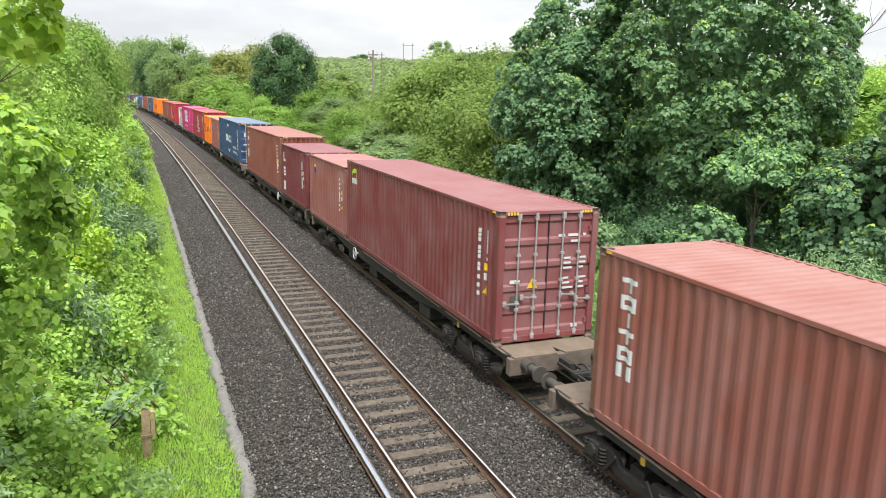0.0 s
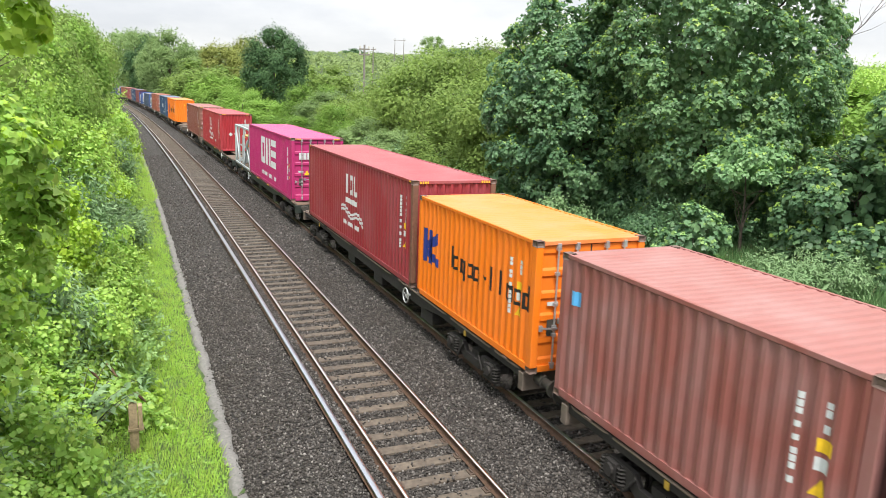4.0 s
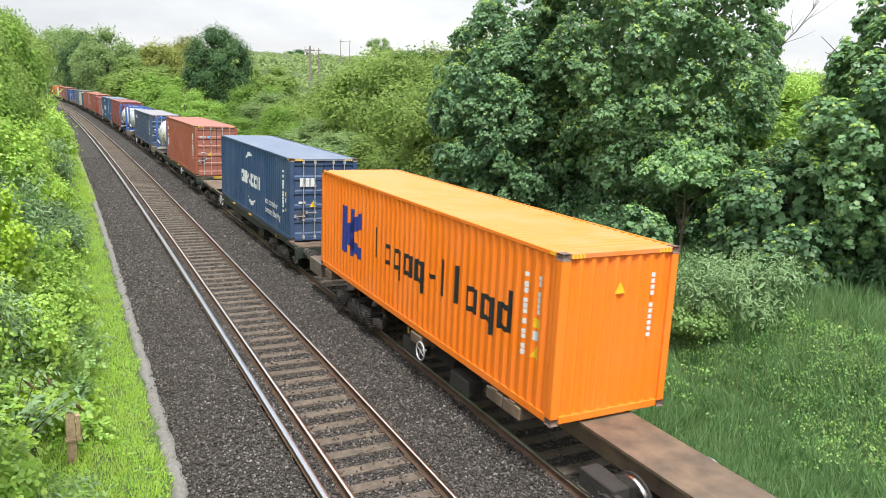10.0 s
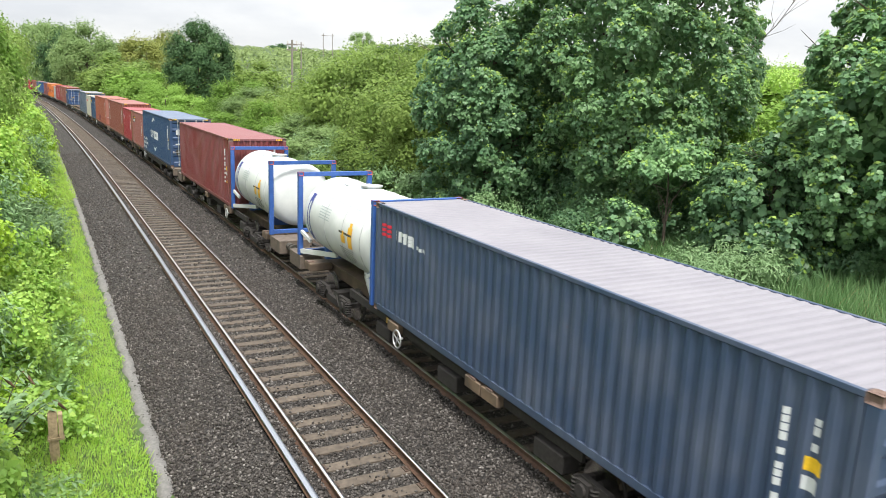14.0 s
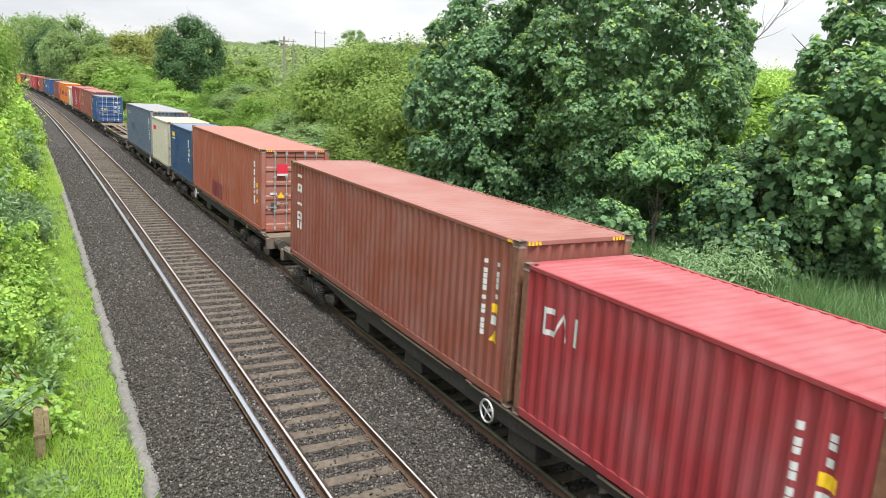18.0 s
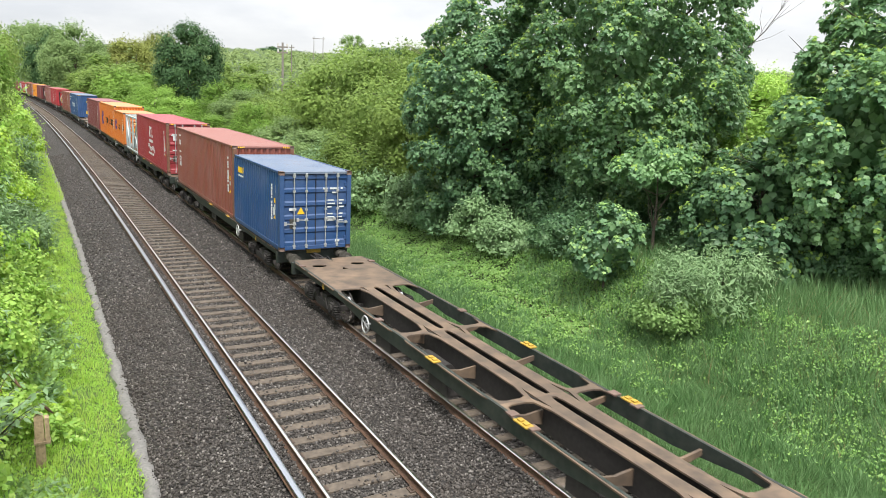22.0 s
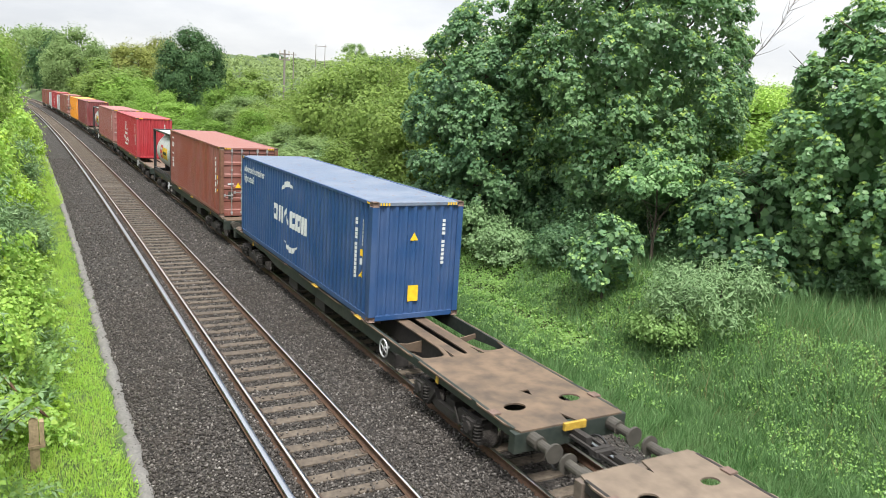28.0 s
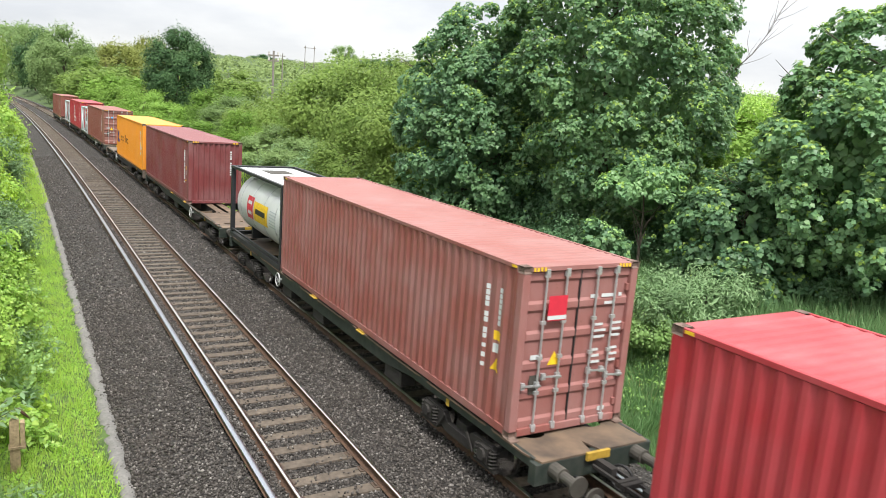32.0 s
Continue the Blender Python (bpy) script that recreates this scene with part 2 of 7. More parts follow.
M_POSTS = plain("rusty_corner_post", (0.175, 0.078, 0.050), 0.65, 0.0, 0.3, 9, 0.15, (0.235, 0.115, 0.070))
M_CASTING = plain("scuffed_corner_steel", (0.15, 0.10, 0.08), 0.65, 0.0, 0.35, 12)
M_SEAL = plain("black_door_seal", (0.015, 0.015, 0.016), 0.7)

# ---- mesh building ----
rng = np.random.default_rng(7)


class Build:
    """Gathers simple solids into one mesh."""

    def __init__(self):
        self.v, self.f = [], []

    def add(self, verts, faces):
        k = len(self.v)
        self.v += [tuple(p) for p in verts]
        self.f += [tuple(i + k for i in f) for f in faces]
        return self

    def box(self, x0, x1, y0, y1, z0, z1):
        v = [(x, y, z) for z in (z0, z1) for y in (y0, y1) for x in (x0, x1)]
        return self.add(v, [(0, 2, 3, 1), (4, 5, 7, 6), (0, 1, 5, 4), (2, 6, 7, 3), (0, 4, 6, 2), (1, 3, 7, 5)])

    def rod(self, a, b, r, n=8, r2=None, caps=True):
        a, b = Vector(a), Vector(b)
        d = (b - a).normalized()
        u = d.orthogonal().normalized()
        w = d.cross(u)
        r2 = r if r2 is None else r2
        v = []
        for c, q in ((a, r), (b, r2)):
            v += [c + (u * math.cos(6.2832 * i / n) + w * math.sin(6.2832 * i / n)) * q for i in range(n)]
        f = [(i, (i + 1) % n, n + (i + 1) % n, n + i) for i in range(n)]
        if caps:
            f += [tuple(reversed(range(n))), tuple(range(n, 2 * n))]
        return self.add(v, f)

    def bar(self, a, b, w, h):
        """A beam of rectangular section from a to b."""
        a, b = Vector(a), Vector(b)
        d = (b - a).normalized()
        up = Vector((0, 0, 1)) if abs(d.z) < 0.9 else Vector((0, 1, 0))
        u = d.cross(up).normalized()
        t = u.cross(d)
        v = [c + u * i * w / 2 + t * j * h / 2 for c in (a, b) for i, j in ((-1, -1), (1, -1), (1, 1), (-1, 1))]
        return self.add(v, [(3, 2, 1, 0), (4, 5, 6, 7), (0, 1, 5, 4), (1, 2, 6, 5), (2, 3, 7, 6), (3, 0, 4, 7)])

    def prism(self, poly, y0, y1):
        """The outline (x, z) drawn out along y."""
        n = len(poly)
        v = [(x, y, z) for y in (y0, y1) for x, z in poly]
        f = [(i, (i + 1) % n, n + (i + 1) % n, n + i) for i in range(n)]
        return self.add(v, f + [tuple(reversed(range(n))), tuple(range(n, 2 * n))])

    def prism_x(self, poly, x0, x1):
        """The outline (y, z) drawn out along x."""
        n = len(poly)
        v = [(x, y, z) for x in (x0, x1) for y, z in poly]
        f = [(i, (i + 1) % n, n + (i + 1) % n, n + i) for i in range(n)]
        return self.add(v, f + [tuple(reversed(range(n))), tuple(range(n, 2 * n))])

    def ring(self, c, axis, r, tube, n=20, m=6):
        c, d = Vector(c), Vector(axis).normalized()
        u = d.orthogonal().normalized()
        w = d.cross(u)
        v, f = [], []
        for i in range(n):
            e = u * math.cos(6.2832 * i / n) + w * math.sin(6.2832 * i / n)
            for j in range(m):
                b = 6.2832 * j / m
                v.append(c + e * (r + tube * math.cos(b)) + d * tube * math.sin(b))
        for i in range(n):
            for j in range(m):
                f.append((i * m + j, ((i + 1) % n) * m + j, ((i + 1) % n) * m + (j + 1) % m, i * m + (j + 1) % m))
        return self.add(v, f)

    def holed(self, x0, x1, y0, y1, z, hx, hy, thick=0.03, n=20, power=4.0, cx=None, cy=None):
        """A plate with one rounded opening of half sizes hx, hy."""
        cx, cy = (x0 + x1) / 2 if cx is None else cx, (y0 + y1) / 2 if cy is None else cy
        outer, inner = [], []
        for i in range(n):
            a = 6.2832 * (i + 0.5) / n
            c, s = math.cos(a), math.sin(a)
            q = (abs(c) ** power + abs(s) ** power) ** (-1 / power)
            inner.append((cx + hx * c * q, cy + hy * s * q))
            k = 1 / max(abs(c), abs(s))
            ex, ey = c * k, s * k
            outer.append((cx + ex * (x1 - cx if ex > 0 else cx - x0), cy + ey * (y1 - cy if ey > 0 else cy - y0)))
        v = [(x, y, zz) for zz in (z, z - thick) for ring in (outer, inner) for x, y in ring]
        f = []
        for i in range(n):
            j = (i + 1) % n
            f += [(i, j, n + j, n + i), (2 * n + j, 2 * n + i, 3 * n + i, 3 * n + j), (n + i, n + j, 3 * n + j, 3 * n + i), (j, i, 2 * n + i, 2 * n + j)]
        return self.add(v, f)

    def mesh(self, name, bevel=0.0, smooth=False):
        me = bpy.data.meshes.new(name)
        me.from_pydata(self.v, [], self.f)
        if bevel:
            bm = bmesh.new()
            bm.from_mesh(me)
            bmesh.ops.bevel(bm, geom=bm.edges[:], offset=bevel, segments=1, affect="EDGES", clamp_overlap=True)
            bm.to_mesh(me)
            bm.free()
        me.update()
        if smooth:
            me.shade_smooth()
        me.materials.append(None)
        return me


def piece(name, me, material, parent=None, label="", m=None):
    """One object on a mesh that alike pieces share; the paint belongs to the object."""
    ob = new(name, me)
    ob.material_slots[0].link = "OBJECT"
    ob.material_slots[0].material = material
    ob.parent = parent
    if m is not None:
        ob.matrix_basis = m
    if label:
        ob["label"] = label
    return ob


def np_mesh(name, V, F, smooth=False):
    V, F = np.asarray(V, dtype=np.float32), np.asarray(F, dtype=np.int32)
    me = bpy.data.meshes.new(name)
    n, k = F.shape
    me.vertices.add(len(V))
    me.vertices.foreach_set("co", V.ravel())
    me.loops.add(n * k)
    me.loops.foreach_set("vertex_index", F.ravel())
    me.polygons.add(n)
    me.polygons.foreach_set("loop_start", np.arange(0, n * k, k, dtype=np.int32))
    me.update(calc_edges=True)
    if smooth:
        me.shade_smooth()
    me.materials.append(None)
    return me


def thing(name, label, category, group="", m=None, kind=""):
    ob = new(name)
    ob.empty_display_size = 0.3
    if m is not None:
        ob.matrix_basis = m
    return tagged(ob, label, category, group, kind)


def structure(name, me, material, label, category):
    return tagged(piece(name, me, material), label, category, kind="structure")


def sweep(profile, s_list, closed=True):
    """An outline (offset, height) carried along the line."""
    s = np.asarray(s_list, float)
    P = np.array(profile, float)
    n, k = len(s), len(P)
    x, y, a = along(s)
    V = np.empty((n, k, 3))
    V[:, :, 0] = x[:, None] + P[None, :, 0] * np.cos(a)[:, None]
    V[:, :, 1] = y[:, None] + P[None, :, 0] * np.sin(a)[:, None]
    V[:, :, 2] = P[None, :, 1]
    i, j = np.meshgrid(np.arange(n - 1), np.arange(k if closed else k - 1), indexing="ij")
    j2 = (j + 1) % k
    F = np.stack([i * k + j, i * k + j2, (i + 1) * k + j2, (i + 1) * k + j], -1).reshape(-1, 4)
    return V.reshape(-1, 3), F


# ---- ground: one sheet to the horizon ----
def smooth_step(a, b, x):
    t = np.clip((x - a) / (b - a), 0, 1)
    return t * t * (3 - 2 * t)


def waves(x, y, size, seed):
    """Gentle unevenness from a few sine waves."""
    g = np.random.default_rng(seed)
    out = 0
    for k in range(6):
        a, f, ph = g.uniform(0, 6.28), g.uniform(0.6, 1.8) / size, g.uniform(0, 6.28)
        out = out + np.sin(x * f * np.cos(a) * 6.28 + y * f * np.sin(a) * 6.28 + ph)
    return out / 6


def ground_z(x, y):
    q = x - line_x(y)
    right = -0.42 + 0.14 * smooth_step(6.4, 8.2, q) + 1.7 * smooth_step(8.3, 12.0, q) + 0.5 * smooth_step(12, 22, q)
    left = -0.45 + 0.35 * smooth_step(-3.2, -4.6, q) + 2.4 * smooth_step(-4.6, -8.5, q) + 1.2 * smooth_step(-8.5, -16, q)
    z = np.where(q > 1.5, right, left)
    r = np.hypot(x + 4.45, y)
    far = smooth_step(14, 60, np.abs(q))
    z = z + far * (21.5 * smooth_step(90, 430, r) * np.where(q > 0, 1.0, 0.75) + 1.5 * waves(x, y, 90, 3) * smooth_step(40, 120, r))
    z = z + 0.16 * waves(x, y, 5.0, 5) * smooth_step(7.5, 10, np.abs(q - 1.5)) * (np.abs(q) < 60)
    return z


def ticks(*spans):
    out = []
    for a, b, step in spans:
        out += list(np.arange(a, b, step))
    return np.array(out + [spans[-1][1]])


gx = ticks((-3000, -400, 200), (-400, -60, 20), (-60, -16, 4), (-16, 20, 0.45), (20, 60, 3), (60, 400, 14), (400, 3000, 200))
gy = ticks((-3000, -600, 300), (-600, -20, 20), (-20, 0, 4), (0, 40, 0.7), (40, 140, 2.5), (140, 500, 12), (500, 3000, 250))
GX, GY = np.meshgrid(gx, gy)
WX = GX + line_x(GY)
GZ = ground_z(WX, GY)
nx, ny = len(gx), len(gy)
ii, jj = np.meshgrid(np.arange(ny - 1), np.arange(nx - 1), indexing="ij")
GF = np.stack([ii * nx + jj, ii * nx + jj + 1, (ii + 1) * nx + jj + 1, (ii + 1) * nx + jj], -1).reshape(-1, 4)
M_GROUND = plain("grassy_ground", (0.040, 0.078, 0.018), 0.95, 0.0, 0.45, 3.0, 0.5, (0.085, 0.140, 0.032))
structure("ground", np_mesh("ground", np.stack([WX, GY, GZ], -1).reshape(-1, 3), GF, True), M_GROUND,
          "rough green railway banks and rising scrubby hillside", "ground")

# ---- the permanent way ----
S_TRACK = np.concatenate([np.arange(-540, 0, 20.0), np.arange(0, 60, 2.0), np.arange(60, 441, 5.0)])
bed = [(-3.02, -0.46), (-2.75, -0.36), (-2.0, -0.205), (-1.5, -0.155), (-0.87, -0.145), (-0.68, -0.205), (0.68, -0.205), (0.87, -0.145), (1.35, -0.15), (1.76, -0.20), (2.2, -0.15),
       (2.655, -0.145), (2.845, -0.205), (4.2, -0.205), (4.395, -0.145), (4.95, -0.155), (5.5, -0.23), (6.3, -0.46), (6.3, -0.7), (-3.02, -0.7)]
bv, bf = sweep(bed, S_TRACK)
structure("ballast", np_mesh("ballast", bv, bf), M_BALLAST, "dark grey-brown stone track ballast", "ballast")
edge = [(-3.22, -0.435), (-3.08, -0.415), (-2.96, -0.435), (-2.95, -0.6), (-3.20, -0.6)]
ev, ef = sweep(edge, np.arange(-20, 240, 0.22))
ev[:, 2] += 0.016 * rng.standard_normal(len(ev)) * (ev[:, 2] > -0.5)
ev[:, 0] += 0.034 * rng.standard_normal(len(ev)) * (ev[:, 2] > -0.5)
structure("cess_edging", np_mesh("cess_edging", ev, ef), M_KERB, "pale grey worn concrete edging beside the ballast", "kerb")

RAIL = [(-0.07, -0.159), (0.07, -0.159), (0.07, -0.148), (0.012, -0.125), (0.009, -0.045), (0.035, -0.034), (0.036, -0.006),
        (-0.036, -0.006), (-0.035, -0.034), (-0.009, -0.045), (-0.012, -0.125), (-0.07, -0.148)]
HEAD = [(-0.033, -0.006), (0.033, -0.006), (0.03, 0.0), (-0.03, 0.0)]


def rail_line(name, off, label, profile=RAIL, head=HEAD, lift=0.0, shine=None):
    v, f = sweep([(off + x, z + lift) for x, z in profile], S_TRACK)
    ob = structure(name, np_mesh(name, v, f), M_RAIL, label, "rail")
    v, f = sweep([(off + x, z + lift) for x, z in head], S_TRACK)
    piece("running_surface", np_mesh("running_surface", v, f), shine or M_STEEL, ob, "bright worn steel top")
    return ob


for off in (-RAIL_GAP / 2, RAIL_GAP / 2, TRACK_2 - RAIL_GAP / 2, TRACK_2 + RAIL_GAP / 2):
    rail_line("running_rail", off, "rust-brown steel running rail with a polished head")
third = [(-0.075, -0.10), (0.075, -0.10), (0.075, -0.085), (0.02, -0.07), (0.02, -0.04), (0.045, -0.03), (0.045, -0.004), (-0.045, -0.004),
         (-0.045, -0.03), (-0.02, -0.04), (-0.02, -0.07), (-0.075, -0.085)]
rail_line("conductor_rail", -1.164, "raised conductor rail with a bright silvery top", third,
          [(-0.058, -0.03), (0.058, -0.03), (0.056, -0.006), (0.05, 0.0), (-0.05, 0.0), (-0.056, -0.006)], 0.045, M_SHOE)
rail_line("conductor_rail", TRACK_2 + 1.164, "raised conductor rail with a bright silvery top", third,
          [(-0.058, -0.03), (0.058, -0.03), (0.056, -0.006), (0.05, 0.0), (-0.05, 0.0), (-0.056, -0.006)], 0.045, M_SHOE)

# sleepers: those nearest the camera are pieces, the rest joined
SPACING = 0.607
SLEEPER = Build().prism([(-0.14, -0.34), (0.14, -0.34), (0.125, -0.172), (0.10, -0.165), (-0.10, -0.165), (-0.125, -0.172)], -1.21, 1.21).mesh("sleeper")
CLIP = Build()
for sx in (-1, 1):
    CLIP.box(-0.09, 0.09, sx * 0.752 - 0.16, sx * 0.752 + 0.16, -0.168, -0.148)
    for e in (-0.105, 0.105):
        CLIP.rod((-0.06, sx * 0.752 + e, -0.135), (0.06, sx * 0.752 + e, -0.135), 0.018, 6)
CLIP = CLIP.mesh("rail_fastenings")
track_bed = tagged(thing("sleepers", "brown dusty concrete sleepers of the empty track", "sleeper"), kind="structure")


def sleeper_pose(s, off, wob=0.0):
    x, y, a = along(s, off)
    return pose(float(x), float(y), float(wob), 0, 0, math.degrees(float(a)) + 90)


for k in range(225):
    s = 6.2 + k * SPACING
    m = sleeper_pose(s + random.uniform(-0.015, 0.015), random.uniform(-0.015, 0.015), random.uniform(-0.012, 0.004))
    b = piece("sleeper", SLEEPER, M_SLEEPER, track_bed, m=m)
    if k < 110:
        piece("rail_fastenings", CLIP, M_CHAIR, track_bed, m=sleeper_pose(s, 0.0))


def joined(me, poses):
    v0 = np.empty(len(me.vertices) * 3)
    me.vertices.foreach_get("co", v0)
    v0 = v0.reshape(-1, 3)
    V, F = [], []
    base = [list(p.vertices) for p in me.polygons]
    for i, m in enumerate(poses):
        a = np.array(m)
        V.append(v0 @ a[:3, :3].T + a[:3, 3])
        F += [[q + i * len(v0) for q in f] for f in base]
    out = bpy.data.meshes.new(me.name)
    out.from_pydata(np.concatenate(V).tolist(), [], F)
    out.materials.append(None)
    return out


rest = [sleeper_pose(6.2 + k * SPACING, 0) for k in range(225, 520)] + [sleeper_pose(6.2 - k * SPACING, 0) for k in range(1, 40)]
tagged(piece("far_sleepers", joined(SLEEPER, rest), M_SLEEPER), "row of brown concrete sleepers further along the line", "sleeper", kind="stuff")
rest = [sleeper_pose(6.0 + k * SPACING, TRACK_2) for k in range(-40, 480)]
tagged(piece("shaded_sleepers", joined(SLEEPER, rest), M_SLEEPER), "row of brown concrete sleepers under the train", "sleeper", kind="stuff")
POT = Build().rod((0, 0, -0.26), (0, 0, -0.055), 0.07, 10, 0.05).mesh("insulator")
for k in range(24):
    x, y, a = along(7.0 + 2.43 * k, -1.164)
    piece("insulator", POT, M_POT, track_bed, "white ceramic pot under the conductor rail", pose(float(x), float(y), 0))


# ballast stones
STONE_V = np.array([(1, 0, 0), (-1, 0, 0), (0, 1, 0), (0, -1, 0), (0, 0, 0.8), (0, 0, -0.8)], float)
STONE_F = np.array([(0, 2, 4), (2, 1, 4), (1, 3, 4), (3, 0, 4), (2, 0, 5), (1, 2, 5), (3, 1, 5), (0, 3, 5)])


def bed_height(q):
    xs = [p[0] for p in bed[:-2]]
    zs = [p[1] for p in bed[:-2]]
    return np.interp(q, xs, zs)


def stones(name, n, s0, s1, q0, q1, size, skew, seed):
    g = np.random.default_rng(seed)
    s = s0 + (s1 - s0) * g.random(n) ** skew
    q = g.uniform(q0, q1, n)
    # none on the sleepers between the rails of the empty track
    on = (np.abs(q) < 0.72) & (np.abs(((s - 6.2) / SPACING + 0.5) % 1.0 - 0.5) * SPACING < 0.125)
    on |= (np.abs(np.abs(q) - 0.752) < 0.06) | (np.abs(q + 1.164) < 0.07) | (np.abs(np.abs(q - TRACK_2) - 0.752) < 0.06)
    strewn = on & (np.abs(q) < 0.64) & (g.random(n) < 0.10)
    lift = np.where(strewn, 0.035, 0.0)[~on | strewn]
    s, q = s[~on | strewn], q[~on | strewn]
    n = len(s)
    x, y, a = along(s)
    P = np.stack([x + q * np.cos(a), y + q * np.sin(a), bed_height(q) + lift + g.uniform(-0.004, 0.026, n)], -1)
    A = g.standard_normal((n, 3, 3))
    Q, _ = np.linalg.qr(A)
    sc = size * g.uniform(0.55, 1.3, (n, 1, 3)) * g.uniform(0.7, 1.15, (n, 1, 1))
    J = 1 + 0.35 * (g.random((n, 6, 1)) - 0.5)
    V = np.einsum("nij,nkj->nki", Q, STONE_V[None] * J * sc) + P[:, None]
    F = (np.arange(n)[:, None, None] * 6 + STONE_F[None]).reshape(-1, 3)
    return tagged(piece(name, np_mesh(name, V.reshape(-1, 3), F), M_STONE), "loose broken grey and brown ballast stones", "ballast", kind="stuff")


stones("ballast_stones", 38000, 7.5, 24.0, -2.95, 2.75, 0.034, 1.2, 11)
stones("ballast_stones", 14000, 24.0, 70.0, -2.98, 2.75, 0.046, 1.3, 12)
stones("ballast_stones", 2600, 7.5, 30.0, -3.12, -2.86, 0.028, 1.3, 14)
stones("ballast_stones", 7000, 3.0, 30.0, 2.75, 6.1, 0.040, 1.2, 13)

# ---- containers ----
HALF = 1.219
GROOVE = 0.046


def wave_points(a, b, pitch=0.278, lands=(0.26, 0.24, 0.26, 0.24)):
    """Break points of a trapezoid wave from a to b: place and depth (0 proud, 1 sunk)."""
    n = max(1, round((b - a) / pitch))
    p = (b - a) / n
    out = [(a, 0.0)]
    for k in range(n):
        y = a + k * p
        out += [(y + p * lands[0], 0.0), (y + p * (lands[0] + lands[1]), 1.0), (y + p * (lands[0] + lands[1] + lands[2]), 1.0), (y + p, 0.0)]
    return out


def sheet(points, z0, z1, place, thick):
    """A folded upright sheet with a plain back; place turns (along, depth) into x, y."""
    b, n = Build(), len(points)
    v = []
    for z in (z0, z1):
        v += [(*place(y, d), z) for y, d in points]
    for z in (z0, z1):
        v += [(*place(y, thick), z) for y, d in points]
    f = []
    for i in range(n - 1):
        f += [(i, i + 1, n + i + 1, n + i), (3 * n + i, 3 * n + i + 1, 2 * n + i + 1, 2 * n + i), (n + i, n + i + 1, 3 * n + i + 1, 3 * n + i), (i + 1, i, 2 * n + i, 2 * n + i + 1)]
    f += [(0, n, 3 * n, 2 * n), (n - 1, 3 * n - 1, 4 * n - 1, 2 * n - 1)]
    return b.add(v, f)


BOX = {}


def box_meshes(L, H):
    key = (L, H)
    if key in BOX:
        return BOX[key]
    d = {}
    e = L / 2
    pts = [(y, k * GROOVE) for y, k in wave_points(-e + 0.17, e - 0.17)]
    d["left"] = sheet(pts, 0.13, H - 0.08, lambda y, k: (-HALF + 0.008 + k, y), 0.06).mesh("side_panel")
    d["right"] = sheet(pts, 0.13, H - 0.08, lambda y, k: (HALF - 0.008 - k, y), 0.06).mesh("side_panel")
    pts = [(x, k * 0.05) for x, k in wave_points(-HALF + 0.13, HALF - 0.13, 0.25)]
    d["front_wall"] = sheet(pts, 0.14, H - 0.10, lambda x, k: (x, -e + 0.03 + k), 0.09).mesh("end_wall")
    d["back_wall"] = sheet(pts, 0.14, H - 0.10, lambda x, k: (x, e - 0.03 - k), 0.09).mesh("end_wall")
    # roof with shallow cross waves
    b, rp = Build(), wave_points(-e + 0.22, e - 0.22, 0.209)
    n, v, f = len(rp), [], []
    for x in (-HALF + 0.07, HALF - 0.07):
        v += [(x, y, H - 0.012 - 0.013 * k) for y, k in rp]
    for x in (-HALF + 0.07, HALF - 0.07):
        v += [(x, y, H - 0.06) for y, k in rp]
    for i in range(n - 1):
        f += [(i, n + i, n + i + 1, i + 1), (2 * n + i, 2 * n + i + 1, 3 * n + i + 1, 3 * n + i)]
    f += [(0, 2 * n, 3 * n, n), (n - 1, 2 * n - 1, 4 * n - 1, 3 * n - 1)]
    d["roof"] = b.add(v, f).mesh("roof")
    d["header"] = Build().box(-HALF + 0.16, HALF - 0.16, -e + 0.01, -e + 0.22, H - 0.09, H - 0.008).mesh("roof_header", 0.006)
    d["tail"] = Build().box(-HALF + 0.16, HALF - 0.16, e - 0.22, e - 0.01, H - 0.09, H - 0.008).mesh("roof_header", 0.006)
    d["floor"] = Build().box(-HALF + 0.06, HALF - 0.06, -e + 0.06, e - 0.06, 0.10, 0.15).mesh("floor")
    for k, sx in (("l", -1), ("r", 1)):
        xo, xi = sx * (HALF - 0.002), sx * (HALF - 0.062)
        d["top" + k] = Build().box(min(xo, xi), max(xo, xi), -e + 0.17, e - 0.17, H - 0.075, H - 0.004).mesh("top_rail", 0.006)
        xo, xi = sx * (HALF - 0.004), sx * (HALF - 0.05)
        b = Build().box(min(xo, xi), max(xo, xi), -e + 0.17, e - 0.17, 0.02, 0.16)
        b.box(min(sx * (HALF - 0.004), sx * (HALF - 0.11)), max(sx * (HALF - 0.004), sx * (HALF - 0.11)), -e + 0.17, e - 0.17, 0.02, 0.035)
        d["bot" + k] = b.mesh("bottom_rail", 0.004)
    d["sill"] = Build().box(-HALF + 0.17, HALF - 0.17, -e + 0.012, -e + 0.10, 0.02, 0.145).mesh("end_sill", 0.006)
    d["post"] = Build().box(-0.075, 0.075, -0.08, 0.08, 0.11, H - 0.11).mesh("corner_post", 0.012)
    BOX[key] = d
    return d


